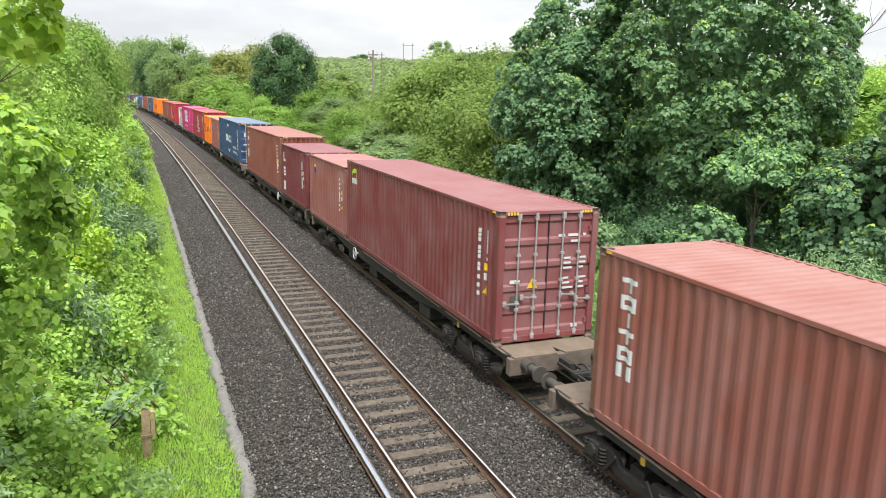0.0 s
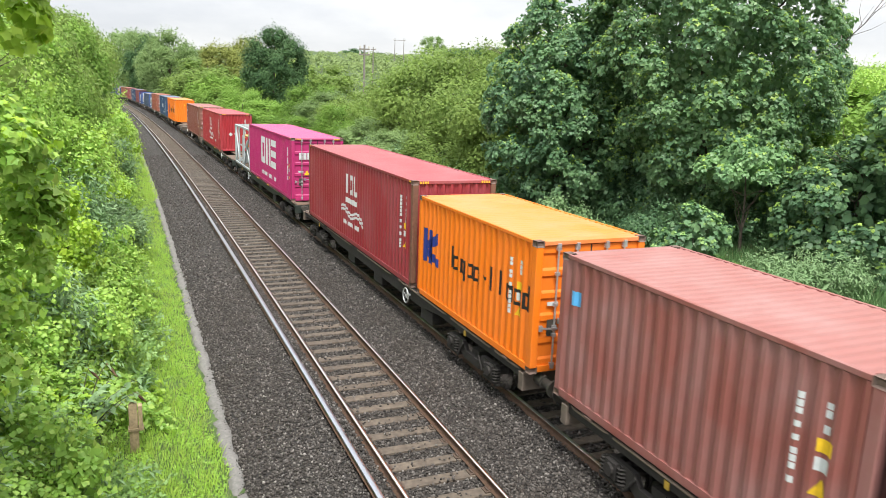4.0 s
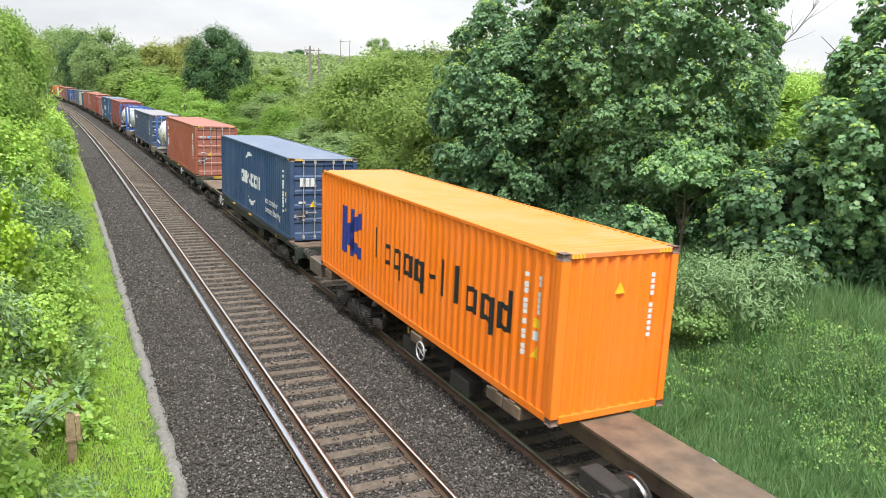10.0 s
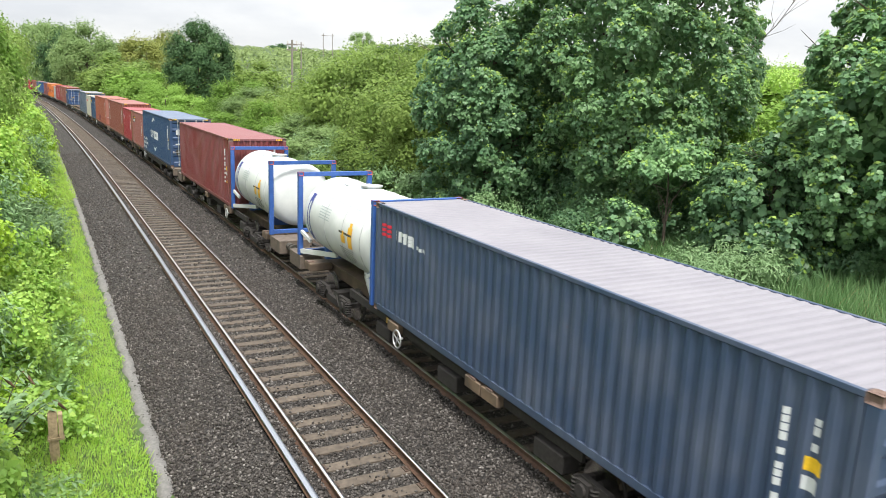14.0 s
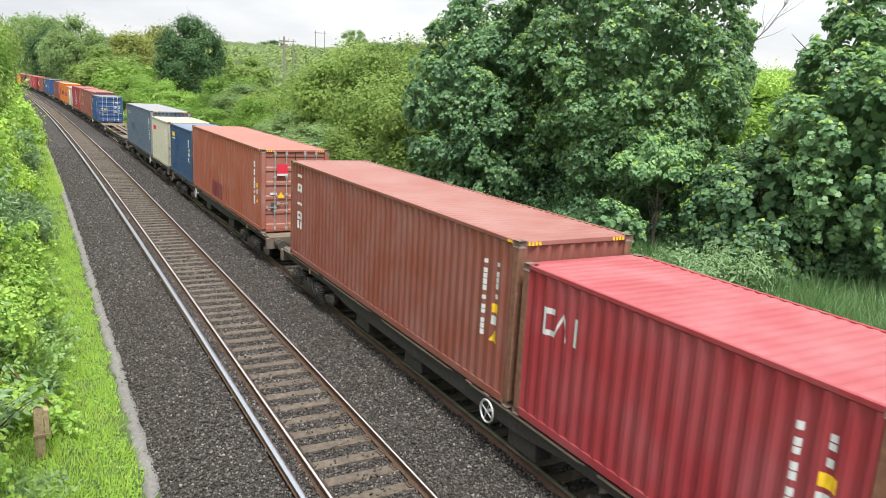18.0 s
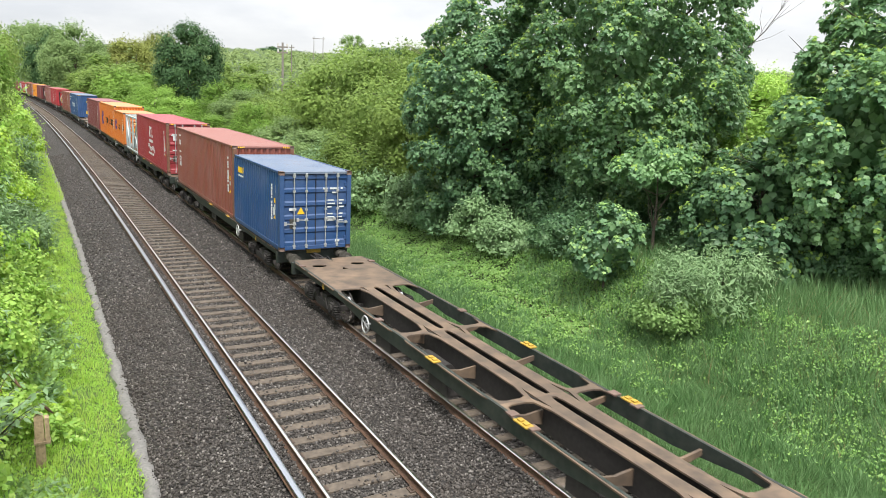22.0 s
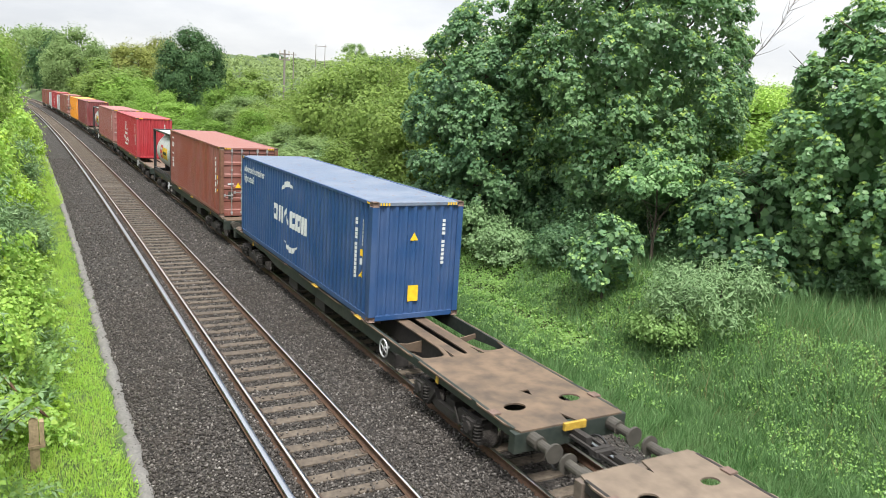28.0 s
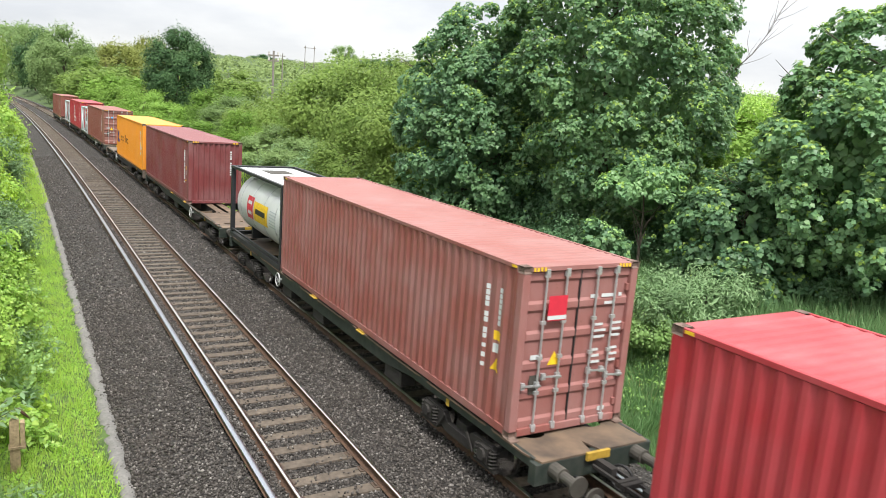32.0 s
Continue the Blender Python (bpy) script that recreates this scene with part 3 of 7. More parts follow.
def casting_mesh():
    """A steel corner block with its oval eyes sunk in."""
    bm = bmesh.new()
    bmesh.ops.create_cube(bm, size=1.0)
    bmesh.ops.scale(bm, vec=(0.162, 0.178, 0.118), verts=bm.verts)
    faces = [f for f in bm.faces if abs(f.normal.z) < 0.5 or f.normal.z > 0.5]
    r = bmesh.ops.inset_individual(bm, faces=faces, thickness=0.038)
    for f in faces:
        bmesh.ops.translate(bm, vec=-f.normal * 0.03, verts=f.verts[:])
    me = bpy.data.meshes.new("corner_casting")
    bm.to_mesh(me)
    bm.free()
    me.materials.append(None)
    return me


CASTING = casting_mesh()


def door_mesh(H, x0, x1):
    """A leaf with five pressed bands across it."""
    z0, z1 = 0.15, H - 0.11
    n = 5
    band = (z1 - z0 - 0.14) / n
    prof = [(0.0, z0), (0.0, z0 + 0.07)]
    for k in range(n):
        a = z0 + 0.07 + k * band
        prof += [(0.0, a + 0.04), (0.032, a + 0.09), (0.032, a + band - 0.11), (0.0, a + band - 0.06)]
    prof += [(0.0, z1), (0.05, z1), (0.05, z0)]
    return Build().prism_x(prof, x0, x1).mesh("door")


DOORS, RODS = {}, {}


def door_parts(H):
    if H in DOORS:
        return DOORS[H]
    a = door_mesh(H, -1.09, -0.012)
    c = door_mesh(H, 0.012, 1.09)
    rod = Build().rod((0, 0, 0.11), (0, 0, H - 0.09), 0.019, 8)
    for z in (0.16, 0.75, 1.35, 1.95, H - 0.16):
        rod.box(-0.045, 0.045, -0.022, 0.03, z - 0.03, z + 0.03)
    for z in (0.12, H - 0.10):
        rod.box(-0.035, 0.035, -0.03, 0.03, z - 0.045, z + 0.045)
    grip = Build().bar((0, -0.03, 1.02), (0.36, -0.045, 1.0), 0.016, 0.032)
    grip.box(0.26, 0.34, -0.035, 0.02, 0.96, 1.06).box(-0.03, 0.05, -0.03, 0.02, 0.96, 1.07)
    hinge = Build().box(-0.05, 0.02, -0.022, 0.03, -0.06, 0.06)
    seal = Build().box(-0.012, 0.012, 0.0, 0.03, 0.15, H - 0.11)
    DOORS[H] = (a, c, rod.mesh("lock_rod"), grip.mesh("handle"), hinge.mesh("hinge"), seal.mesh("door_seal"))
    return DOORS[H]


# flat markings: bars in the plane of a side (w from its far end, z up), following the folds
def fold(L, w):
    e = L / 2
    y = e - w
    pts = FOLDS.setdefault(L, list(zip(*[(q, k * GROOVE) for q, k in wave_points(-e + 0.17, e - 0.17)])))
    return np.interp(y, pts[0], pts[1])


FOLDS = {}


def side_bars(L, bars):
    """bars: (w0, w1, low0, high0, low1, high1), upright strips with slanting ends."""
    b = Build()
    e = L / 2
    brk = [e - q for q, k in wave_points(-e + 0.17, e - 0.17)]
    for w0, w1, a0, b0, a1, b1 in bars:
        cuts = sorted({w0, w1, *[q for q in brk if w0 + 0.005 < q < w1 - 0.005]})
        v, n = [], len(cuts)
        for w in cuts:
            t = (w - w0) / (w1 - w0)
            x = -HALF + 0.004 + float(fold(L, w))
            v += [(x, e - w, a0 + (a1 - a0) * t), (x, e - w, b0 + (b1 - b0) * t)]
        b.add(v, [(2 * i, 2 * i + 2, 2 * i + 3, 2 * i + 1) for i in range(n - 1)])
    me = b.mesh("marking")
    bm = bmesh.new()
    bm.from_mesh(me)
    bmesh.ops.remove_doubles(bm, verts=bm.verts, dist=0.0008)
    bm.to_mesh(me)
    bm.free()
    return me


def rect(w0, w1, z0, z1):
    return (w0, w1, z0, z1, z0, z1)


def block_sign(w, z, cw, ch, kinds, gap, down=False, t=0.2):
    """A row (or column) of plain block shapes: ring, comb, stair, post."""
    groups = []
    k = min(cw, ch) * t
    for i, kind in enumerate(kinds):
        bars = []
        a = w if down else w + i * (cw + gap)
        c = z - i * (ch + gap) if down else z
        b, d = a + cw, c + ch
        if kind == "ring":
            bars += [rect(a, a + k, c, d), rect(b - k, b, c, d), rect(a + k, b - k, c, c + k), rect(a + k, b - k, d - k, d)]
        elif kind == "comb":
            bars += [rect(a, b, c + q * (ch - k) / 2, c + q * (ch - k) / 2 + k) for q in range(3)]
        elif kind == "stair":
            bars += [rect(a, a + k * 1.35, c, d), rect(b - k * 1.35, b, c, d)]
        elif kind == "post":
            bars += [rect(a + cw / 2 - k / 2, a + cw / 2 + k / 2, c, d - k), rect(a, b, d - k, d)]
        elif kind == "full":
            bars += [rect(a, b, c, d)]
        elif kind == "open":
            bars += [rect(a, a + k, c, d), rect(a + k, b, c, c + k), rect(a + k, b, d - k, d)]
        elif kind == "foot":
            bars += [rect(a, a + k, c, d), rect(a + k, b, c, c + k)]
        elif kind == "roof":
            bars += [(a, a + cw / 2, c, c + k, d - k, d), (a + cw / 2, b, d - k, d, c, c + k)]
        elif kind == "slim":
            bars += [rect(a + cw / 2 - k / 2, a + cw / 2 + k / 2, c, d)]
        groups.append(bars)
    return groups


def words(w, z, count, cw, ch, gap, seed, fill=0.78):
    """Writing too small to read: a row of small bars."""
    g = random.Random(seed)
    out, x = [], w
    for _ in range(count):
        k = cw * g.uniform(0.75, 1.1)
        out.append(rect(x, x + k * fill, z, z + ch * g.uniform(0.85, 1.0)))
        x += k + (gap if g.random() < 0.25 else 0)
    return out


def crescent(cx, cz, r, thick, a0, a1, n=12):
    bars = []
    for i in range(n):
        t0, t1 = radians(a0 + (a1 - a0) * i / n), radians(a0 + (a1 - a0) * (i + 1) / n)
        f0, f1 = math.sin(math.pi * i / n) + 0.08, math.sin(math.pi * (i + 1) / n) + 0.08
        p0, p1 = (cx + r * math.cos(t0), cz + r * math.sin(t0)), (cx + r * math.cos(t1), cz + r * math.sin(t1))
        if p0[0] > p1[0]:
            p0, p1, f0, f1 = p1, p0, f1, f0
        bars.append((p0[0], p1[0], p0[1] - thick * f0, p0[1] + thick * f0, p1[1] - thick * f1, p1[1] + thick * f1))
    return bars


def text_piece(name, body, size, material, parent, L, w, z, label, spacing=1.0):
    cu = bpy.data.curves.new(name, "FONT")
    cu.body, cu.size, cu.space_line, cu.extrude, cu.offset = body, size, spacing, 0.001, 0.006
    ob = new(name, cu)
    me = bpy.data.meshes.new_from_object(ob.evaluated_get(bpy.context.evaluated_depsgraph_get()))
    bpy.data.objects.remove(ob)
    bpy.data.curves.remove(cu)
    me.materials.clear()
    me.materials.append(None)
    face = Matrix(((0, 0, -1, -HALF + 0.003), (-1, 0, 0, L / 2 - w), (0, 1, 0, z), (0, 0, 0, 1)))
    ob = piece(name, me, material, parent, label, face)
    ob["kind"] = "stuff"
    return ob


def mark(parent, name, L, bars, material, label=""):
    ob = piece(name, side_bars(L, bars), material, parent, label)
    if name in ("number_mark", "small_sign"):
        ob["kind"] = "stuff"
    return ob


def shapes(parent, L, groups, material, label=""):
    """Each block shape of a sign is a part of its own."""
    for g in groups:
        if len(g) in (2, 3):
            for bar in g:
                mark(parent, "sign_bar", L, [bar], material, label)
        else:
            mark(parent, "sign_shape", L, g, material, label)


# markings of each line, in plain shapes
def sign_column(c, L, H):
    shapes(c, L, block_sign(0.66, H - 0.575, 0.36, 0.235, ["post", "ring", "slim", "post", "ring", "stair"], 0.04, True, 0.33), M_WHITE, "white block shape")


def sign_swoosh(c, L, H, w=0.0):
    w0 = 4.4 + w
    shapes(c, L, block_sign(w0, 1.22, 0.50, 0.52, ["ring", "stair", "roof"], 0.06, False, 0.34) + block_sign(w0 + 1.82, 1.20, 0.50, 0.52, ["open", "ring", "stair"], 0.07, False, 0.34), M_WHITE, "white block shape")
    mark(c, "swoosh", L, crescent(w0 + 1.6, 1.45, 1.06, 0.085, 138, 62), M_WHITE, "white crescent")
    mark(c, "swoosh", L, crescent(w0 + 1.9, 1.5, 1.0, 0.085, 232, 312), M_WHITE, "white crescent")


def sign_waves(c, L, H, w=5.1):
    shapes(c, L, block_sign(w + 0.42, 1.68, 0.46, 0.66, ["slim", "ring", "foot"], 0.05, False, 0.36), M_WHITE, "white block shape")
    mark(c, "small_sign", L, words(w + 0.45, 1.36, 5, 0.29, 0.18, 0, 5), M_WHITE, "row of small white bars")
    for j, z in enumerate((1.10, 0.97)):
        wavy = []
        for i in range(16):
            a, b = w - 0.1 + i * 0.165, w - 0.1 + (i + 1) * 0.165
            f0, f1 = math.sin(i * 0.65) * 0.09 - i * 0.008, math.sin((i + 1) * 0.65) * 0.09 - (i + 1) * 0.008
            wavy.append((a, b, z + f0, z + f0 + 0.085, z + f1, z + f1 + 0.085))
        mark(c, "wave", L, wavy, M_WHITE, "white wavy line")
    mark(c, "small_sign", L, words(w + 0.25, 0.58, 9, 0.21, 0.15, 0, 6), M_WHITE, "row of small white bars")


def sign_big_blocks(c, L, H):
    shapes(c, L, block_sign(4.05, 1.03, 1.27, 1.43, ["ring", "stair", "comb"], 0.22, False, 0.26), M_WHITE, "large pale block shape")
    mark(c, "small_sign", L, words(4.15, 0.42, 19, 0.205, 0.22, 0.1, 4), M_WHITE, "row of small white bars")


def sign_long(c, L, H, k=1.0, w=1.85, z=1.15, step=0.60, start=2.5):
    for i, hi in enumerate((1, 0, -1, 0, -1, 2, 1, 1, 0, -1, 1)):
        x = w + (start + i * step) * k
        cw, t = 0.42 * k, 0.10 * k
        if hi == 2:
            g = [rect(x + 0.08 * k, x + cw - 0.04 * k, z + 0.24 * k, z + 0.34 * k)]
        elif i == 0:
            g = [rect(x, x + t, z, z + 0.78 * k), rect(x + cw - t, x + cw, z, z + 0.78 * k)]
        elif i in (6, 7):
            g = [rect(x + 0.12 * k, x + 0.23 * k, z, z + 0.78 * k)]
        else:
            g = block_sign(x, z, cw, 0.50 * k, ["ring"], 0, False, 0.25)[0]
            if hi == -1:
                g.append(rect(x + cw - t, x + cw, z - 0.22 * k, z))
            if hi == 1:
                g.append(rect(x + cw - t, x + cw, z + 0.5 * k, z + 0.78 * k))
        mark(c, "sign_shape", L, g, M_BLACK, "black block shape")
    a, b = w, z - 0.33 * k
    mark(c, "emblem", L, [rect(a, a + 0.38 * k, b, b + 1.3 * k), (a + 0.38 * k, a + 1.45 * k, b + 0.5 * k, b + 0.8 * k, b + 0.85 * k, b + 1.3 * k),
                          (a + 0.38 * k, a + 1.5 * k, b + 0.3 * k, b + 0.6 * k, b, b + 0.32 * k), rect(a + 0.62 * k, a + 0.98 * k, b, b + 1.3 * k)], M_NAVY, "deep blue emblem")


def id_columns(c, L, H, seed, yellow=True):
    g = random.Random(seed)
    bars = []
    for w, z0, z1 in ((L - 1.02, 0.95, H - 0.5), (L - 0.66, 1.75, H - 0.5)):
        z = z1
        while z > z0:
            h = g.uniform(0.07, 0.10)
            bars.append(rect(w, w + 0.075, z - h, z))
            z -= h + g.choice((0.015, 0.015, 0.09))
    bars.append(rect(L - 0.70, L - 0.52, 1.28, 1.44))
    mark(c, "number_mark", L, bars, M_WHITE, "columns of small white bars")
    if yellow:
        mark(c, "warning_mark", L, [rect(L - 0.70, L - 0.50, 1.50, 1.66)], M_YELLOW, "yellow label")
        mark(c, "warning_mark", L, [(L - 0.72, L - 0.6, 0.98, 0.99, 0.98, 1.2), (L - 0.6, L - 0.48, 0.98, 1.2, 0.98, 0.99)], M_YELLOW, "yellow warning triangle")


def flat_marks(parent, name, rects, y, material, label="", tri=()):
    """Labels in the plane of the end wall or the doors, (x0, x1, z0, z1)."""
    b = Build()
    for x0, x1, z0, z1 in rects:
        b.box(x0, x1, y - 0.003, y, z0, z1)
    for x, z, r in tri:
        b.prism([(x - r, z - r * 0.8), (x + r, z - r * 0.8), (x, z + r)], y - 0.003, y)
    ob = piece(name, b.mesh(name), material, parent, label)
    if name == "number_mark":
        ob["kind"] = "stuff"
    return ob


CARGO = []          # (thing, place on the train, length)


def container(name, u, L, H, mat, label, end="doors", sign=None, group="containers on the train", seed=0, hazard=True, dirty=False, marks=True):
    d = box_meshes(L, H)
    e = L / 2
    c = thing(name, label, "container", group)
    CARGO.append((c, u, L))
    for k, n in (("left", "side_panel"), ("right", "side_panel"), ("roof", "roof"), ("header", "roof_header"), ("tail", "roof_header"), ("floor", "floor"), ("topl", "top_rail"), ("topr", "top_rail"),
                 ("botl", "bottom_rail"), ("botr", "bottom_rail"), ("sill", "end_sill")):
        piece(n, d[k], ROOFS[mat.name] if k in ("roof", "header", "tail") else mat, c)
    piece("end_wall", d["back_wall"], mat, c)
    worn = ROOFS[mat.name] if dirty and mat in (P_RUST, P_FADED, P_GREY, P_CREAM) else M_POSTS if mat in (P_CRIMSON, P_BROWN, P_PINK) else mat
    for sx in (-1, 1):
        for sy in (-1, 1):
            piece("corner_post", d["post"], worn, c, m=pose(sx * (HALF - 0.078), sy * (e - 0.085), 0))
            for z in (0.059, H - 0.059):
                piece("corner_casting", CASTING, M_CASTING, c, m=pose(sx * (HALF - 0.081), sy * (e - 0.089), z))
    y = -e
    if end == "doors":
        a, b, rod, grip, hinge, seal = door_parts(H)
        for me, sx in ((a, -1), (b, 1)):
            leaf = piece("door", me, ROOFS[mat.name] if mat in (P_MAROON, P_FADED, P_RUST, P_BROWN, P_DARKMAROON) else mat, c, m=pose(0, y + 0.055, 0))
            for q in (0.33, 0.74):
                piece("lock_rod", rod, M_ZINC, leaf, "galvanised lock rod", pose(sx * q, -0.045, 0))
                piece("handle", grip, M_ZINC, leaf, "galvanised handle", pose(sx * q - (0.3 if sx < 0 else 0.0), -0.03, 0.0 if q < 0.5 else -0.12))
            for k in range(4):
                piece("hinge", hinge, mat, leaf, "", pose(sx * 1.06, 0, 0.35 + k * (H - 0.8) / 3))
        piece("door_seal", seal, M_SEAL, c, "black rubber seal", pose(0, y + 0.05, 0))
        if marks:
            g = random.Random(seed + 1)
            r = [(0.24, 0.40, H - 0.60, H - 0.54), (0.48, 0.78, H - 0.60, H - 0.54), (0.86, 0.93, H - 0.60, H - 0.54), (0.56, 0.76, H - 0.73, H - 0.68)]
            for k in range(6):
                z = H * 0.62 - k * 0.11 - (0.12 if k > 2 else 0)
                r += [(0.40, 0.40 + g.uniform(0.14, 0.27), z, z + 0.045), (0.80, 0.80 + g.uniform(0.10, 0.2), z, z + 0.045)]
            r += [(-0.90, -0.66, 1.32, 1.40), (0.68, 0.84, 0.22, 0.30)]
            flat_marks(c, "number_mark", r, y + 0.048, M_WHITE, "rows of small white bars")
            flat_marks(c, "warning_mark", [], y + 0.047, M_YELLOW, "yellow warning triangle", [(-0.42 + g.uniform(-0.1, 0.1), 1.30, 0.13)])
            flat_marks(c, "safety_plate", [(-0.88, -0.68, 0.72, 1.05)], y + 0.047, M_BUFFER, "grey safety plate")
    else:
        piece("end_wall", d["front_wall"], mat, c)
        if marks:
            flat_marks(c, "number_mark", [(0.66, 0.74, H - 0.5 - 0.105 * k, H - 0.425 - 0.105 * k) for k in range(11) if k != 4], y + 0.022, M_WHITE, "column of small white bars")
    if hazard and H > 2.7:
        for x in (-1.03, -0.96, -0.89, -0.82, 0.77, 0.84, 0.91, 0.98):
            flat_marks(c, "height_stripe", [(x, x + 0.04, H - 0.085, H - 0.02)], y + 0.006, M_YELLOW, "short yellow stripe")
        piece("height_stripe", Build().box(-HALF - 0.003, -HALF, -e + 0.20, -e + 0.34, H - 0.062, H - 0.02).mesh("height_stripe"), M_YELLOW, c, "short yellow stripe")
        piece("height_stripe", Build().box(-HALF - 0.003, -HALF, e - 0.34, e - 0.20, H - 0.062, H - 0.02).mesh("height_stripe"), M_YELLOW, c, "short yellow stripe")
    if marks:
        id_columns(c, L, H, seed)
    if sign:
        sign(c, L, H)
    return c


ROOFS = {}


def faded_sheen_roof(mat, col):
    """Roof paint chalked by sun and dust, with grazing sky sheen in its colour."""
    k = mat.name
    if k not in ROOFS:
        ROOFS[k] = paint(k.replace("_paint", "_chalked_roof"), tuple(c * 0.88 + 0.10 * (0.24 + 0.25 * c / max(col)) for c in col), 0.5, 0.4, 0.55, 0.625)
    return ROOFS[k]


P_BROWN = paint("red_brown_paint", (0.209, 0.061, 0.043), 0.35, 0.25)
P_PINK = paint("pinkish_brown_paint", (0.232, 0.080, 0.062), 0.45, 0.3)
P_RUST = paint("orange_brown_paint", (0.272, 0.075, 0.043), 0.35, 0.25)
P_MAROON = paint("maroon_paint", (0.170, 0.038, 0.040), 0.45, 0.25)
P_FADED = paint("faded_maroon_paint", (0.255, 0.085, 0.072), 0.6, 0.35)
P_DARKMAROON = paint("dark_maroon_paint", (0.15, 0.028, 0.035), 0.3, 0.2)
P_BLUE = paint("blue_paint", (0.021, 0.056, 0.132), 0.25, 0.2)
P_BRIGHTBLUE = paint("bright_blue_paint", (0.018, 0.062, 0.175), 0.25, 0.2)
P_NAVY = paint("navy_paint", (0.036, 0.060, 0.112), 0.35, 0.2)
P_MAGENTA = paint("magenta_paint", (0.42, 0.022, 0.135), 0.08, 0.05)
P_ORANGE = paint("orange_paint", (0.80, 0.185, 0.008), 0.1, 0.12)
P_RED = paint("red_paint", (0.35, 0.026, 0.036), 0.2, 0.12)
P_CRIMSON = paint("crimson_paint", (0.268, 0.028, 0.037), 0.25, 0.15)
P_GREY = paint("grey_blue_paint", (0.074, 0.104, 0.155), 0.4, 0.45)
P_CREAM = paint("cream_paint", (0.45, 0.44, 0.35), 0.4, 0.6, 0.5, 0.60)
P_DUSTORANGE = paint("dusty_orange_paint", (0.56, 0.150, 0.016), 0.3, 0.3)
P_AMBER = paint("amber_paint", (0.72, 0.27, 0.02), 0.2, 0.2)

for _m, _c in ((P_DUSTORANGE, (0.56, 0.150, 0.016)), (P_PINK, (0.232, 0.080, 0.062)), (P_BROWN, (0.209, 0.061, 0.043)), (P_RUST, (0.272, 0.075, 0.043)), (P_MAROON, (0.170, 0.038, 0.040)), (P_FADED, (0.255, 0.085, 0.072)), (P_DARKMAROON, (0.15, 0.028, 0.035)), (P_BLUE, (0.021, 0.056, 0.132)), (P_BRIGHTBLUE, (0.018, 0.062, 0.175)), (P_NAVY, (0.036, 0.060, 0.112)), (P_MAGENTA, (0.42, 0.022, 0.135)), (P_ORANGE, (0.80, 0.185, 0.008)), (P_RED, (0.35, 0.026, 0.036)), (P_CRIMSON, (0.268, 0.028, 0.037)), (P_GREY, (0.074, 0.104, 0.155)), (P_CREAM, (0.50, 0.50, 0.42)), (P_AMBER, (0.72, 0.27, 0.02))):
    faded_sheen_roof(_m, _c)

# dust on blue roofs, with the sky's pale reflection mixed into the colour
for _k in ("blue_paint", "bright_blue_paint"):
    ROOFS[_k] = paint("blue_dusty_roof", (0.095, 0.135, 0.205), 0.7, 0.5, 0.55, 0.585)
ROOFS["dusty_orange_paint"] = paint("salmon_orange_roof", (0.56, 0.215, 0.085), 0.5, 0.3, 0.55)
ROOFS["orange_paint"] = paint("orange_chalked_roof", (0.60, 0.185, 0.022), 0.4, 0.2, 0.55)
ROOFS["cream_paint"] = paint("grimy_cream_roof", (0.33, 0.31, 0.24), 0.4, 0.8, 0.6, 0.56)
# chalk on navy and grey, plus sky sheen painted into the tone
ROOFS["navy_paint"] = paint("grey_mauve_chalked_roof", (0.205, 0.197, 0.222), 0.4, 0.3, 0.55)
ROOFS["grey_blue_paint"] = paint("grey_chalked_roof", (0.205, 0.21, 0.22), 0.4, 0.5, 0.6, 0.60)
C40, C20, HC, ST = 12.192, 6.058, 2.896, 2.591


def sign_gold(c, L, H):
    mark(c, "emblem", L, crescent(0.93, 2.25, 0.36, 0.07, 200, -20), M_LIMEMARK, "lime crescent")
    mark(c, "sign", L, words(0.52, 2.14, 5, 0.17, 0.2, 0, 3), M_WHITE, "white bars")


def sign_three(c, L, H):
    shapes(c, L, block_sign(0.62, 1.74, 0.40, 0.45, ["foot", "comb", "stair"], 0.27, True, 0.3), M_WHITE, "white block shape")


def sign_flag(c, L, H):
    mark(c, "emblem", L, [rect(0.78, 1.18, 1.88, 2.12)], M_NAVY, "blue patch")
    mark(c, "emblem", L, [rect(0.78, 1.18, 2.12, 2.24)], M_YELLOW, "yellow patch")


def sign_small_row(c, L, H):
    mark(c, "emblem", L, [rect(0.5, 0.95, 2.16, 2.5)], M_REDMARK, "red patch")
    mark(c, "small_sign", L, words(1.05, 2.2, 5, 0.27, 0.28, 0, 9), M_WHITE, "row of white bars")


def sign_navy_row(c, L, H):
    mark(c, "emblem", L, [rect(0.33, 0.88, 1.87 + 0.11 * k, 1.94 + 0.11 * k) for k in range(3)], M_REDMARK, "red striped emblem")
    shapes(c, L, block_sign(1.09, 1.88, 0.30, 0.24, ["stair", "post", "comb"], 0.05, False, 0.32), M_WHITE, "white block shape")
    mark(c, "small_sign", L, words(2.15, 1.88, 5, 0.10, 0.08, 0, 2), M_WHITE, "row of small white bars")


def sign_yellow_word(c, L, H):
    mark(c, "small_sign", L, words(0.54, 1.98, 5, 0.2, 0.24, 0, 8, 0.85), M_YELLOW, "row of yellow bars")
    mark(c, "underline", L, [rect(0.6, 1.4, 1.84, 1.90)], M_WHITE, "thin white line")


def sign_red_word(c, L, H):
    mark(c, "small_sign", L, words(0.65, 1.86, 4, 0.3, 0.25, 0, 1, 0.85), M_REDMARK, "row of faded red bars")


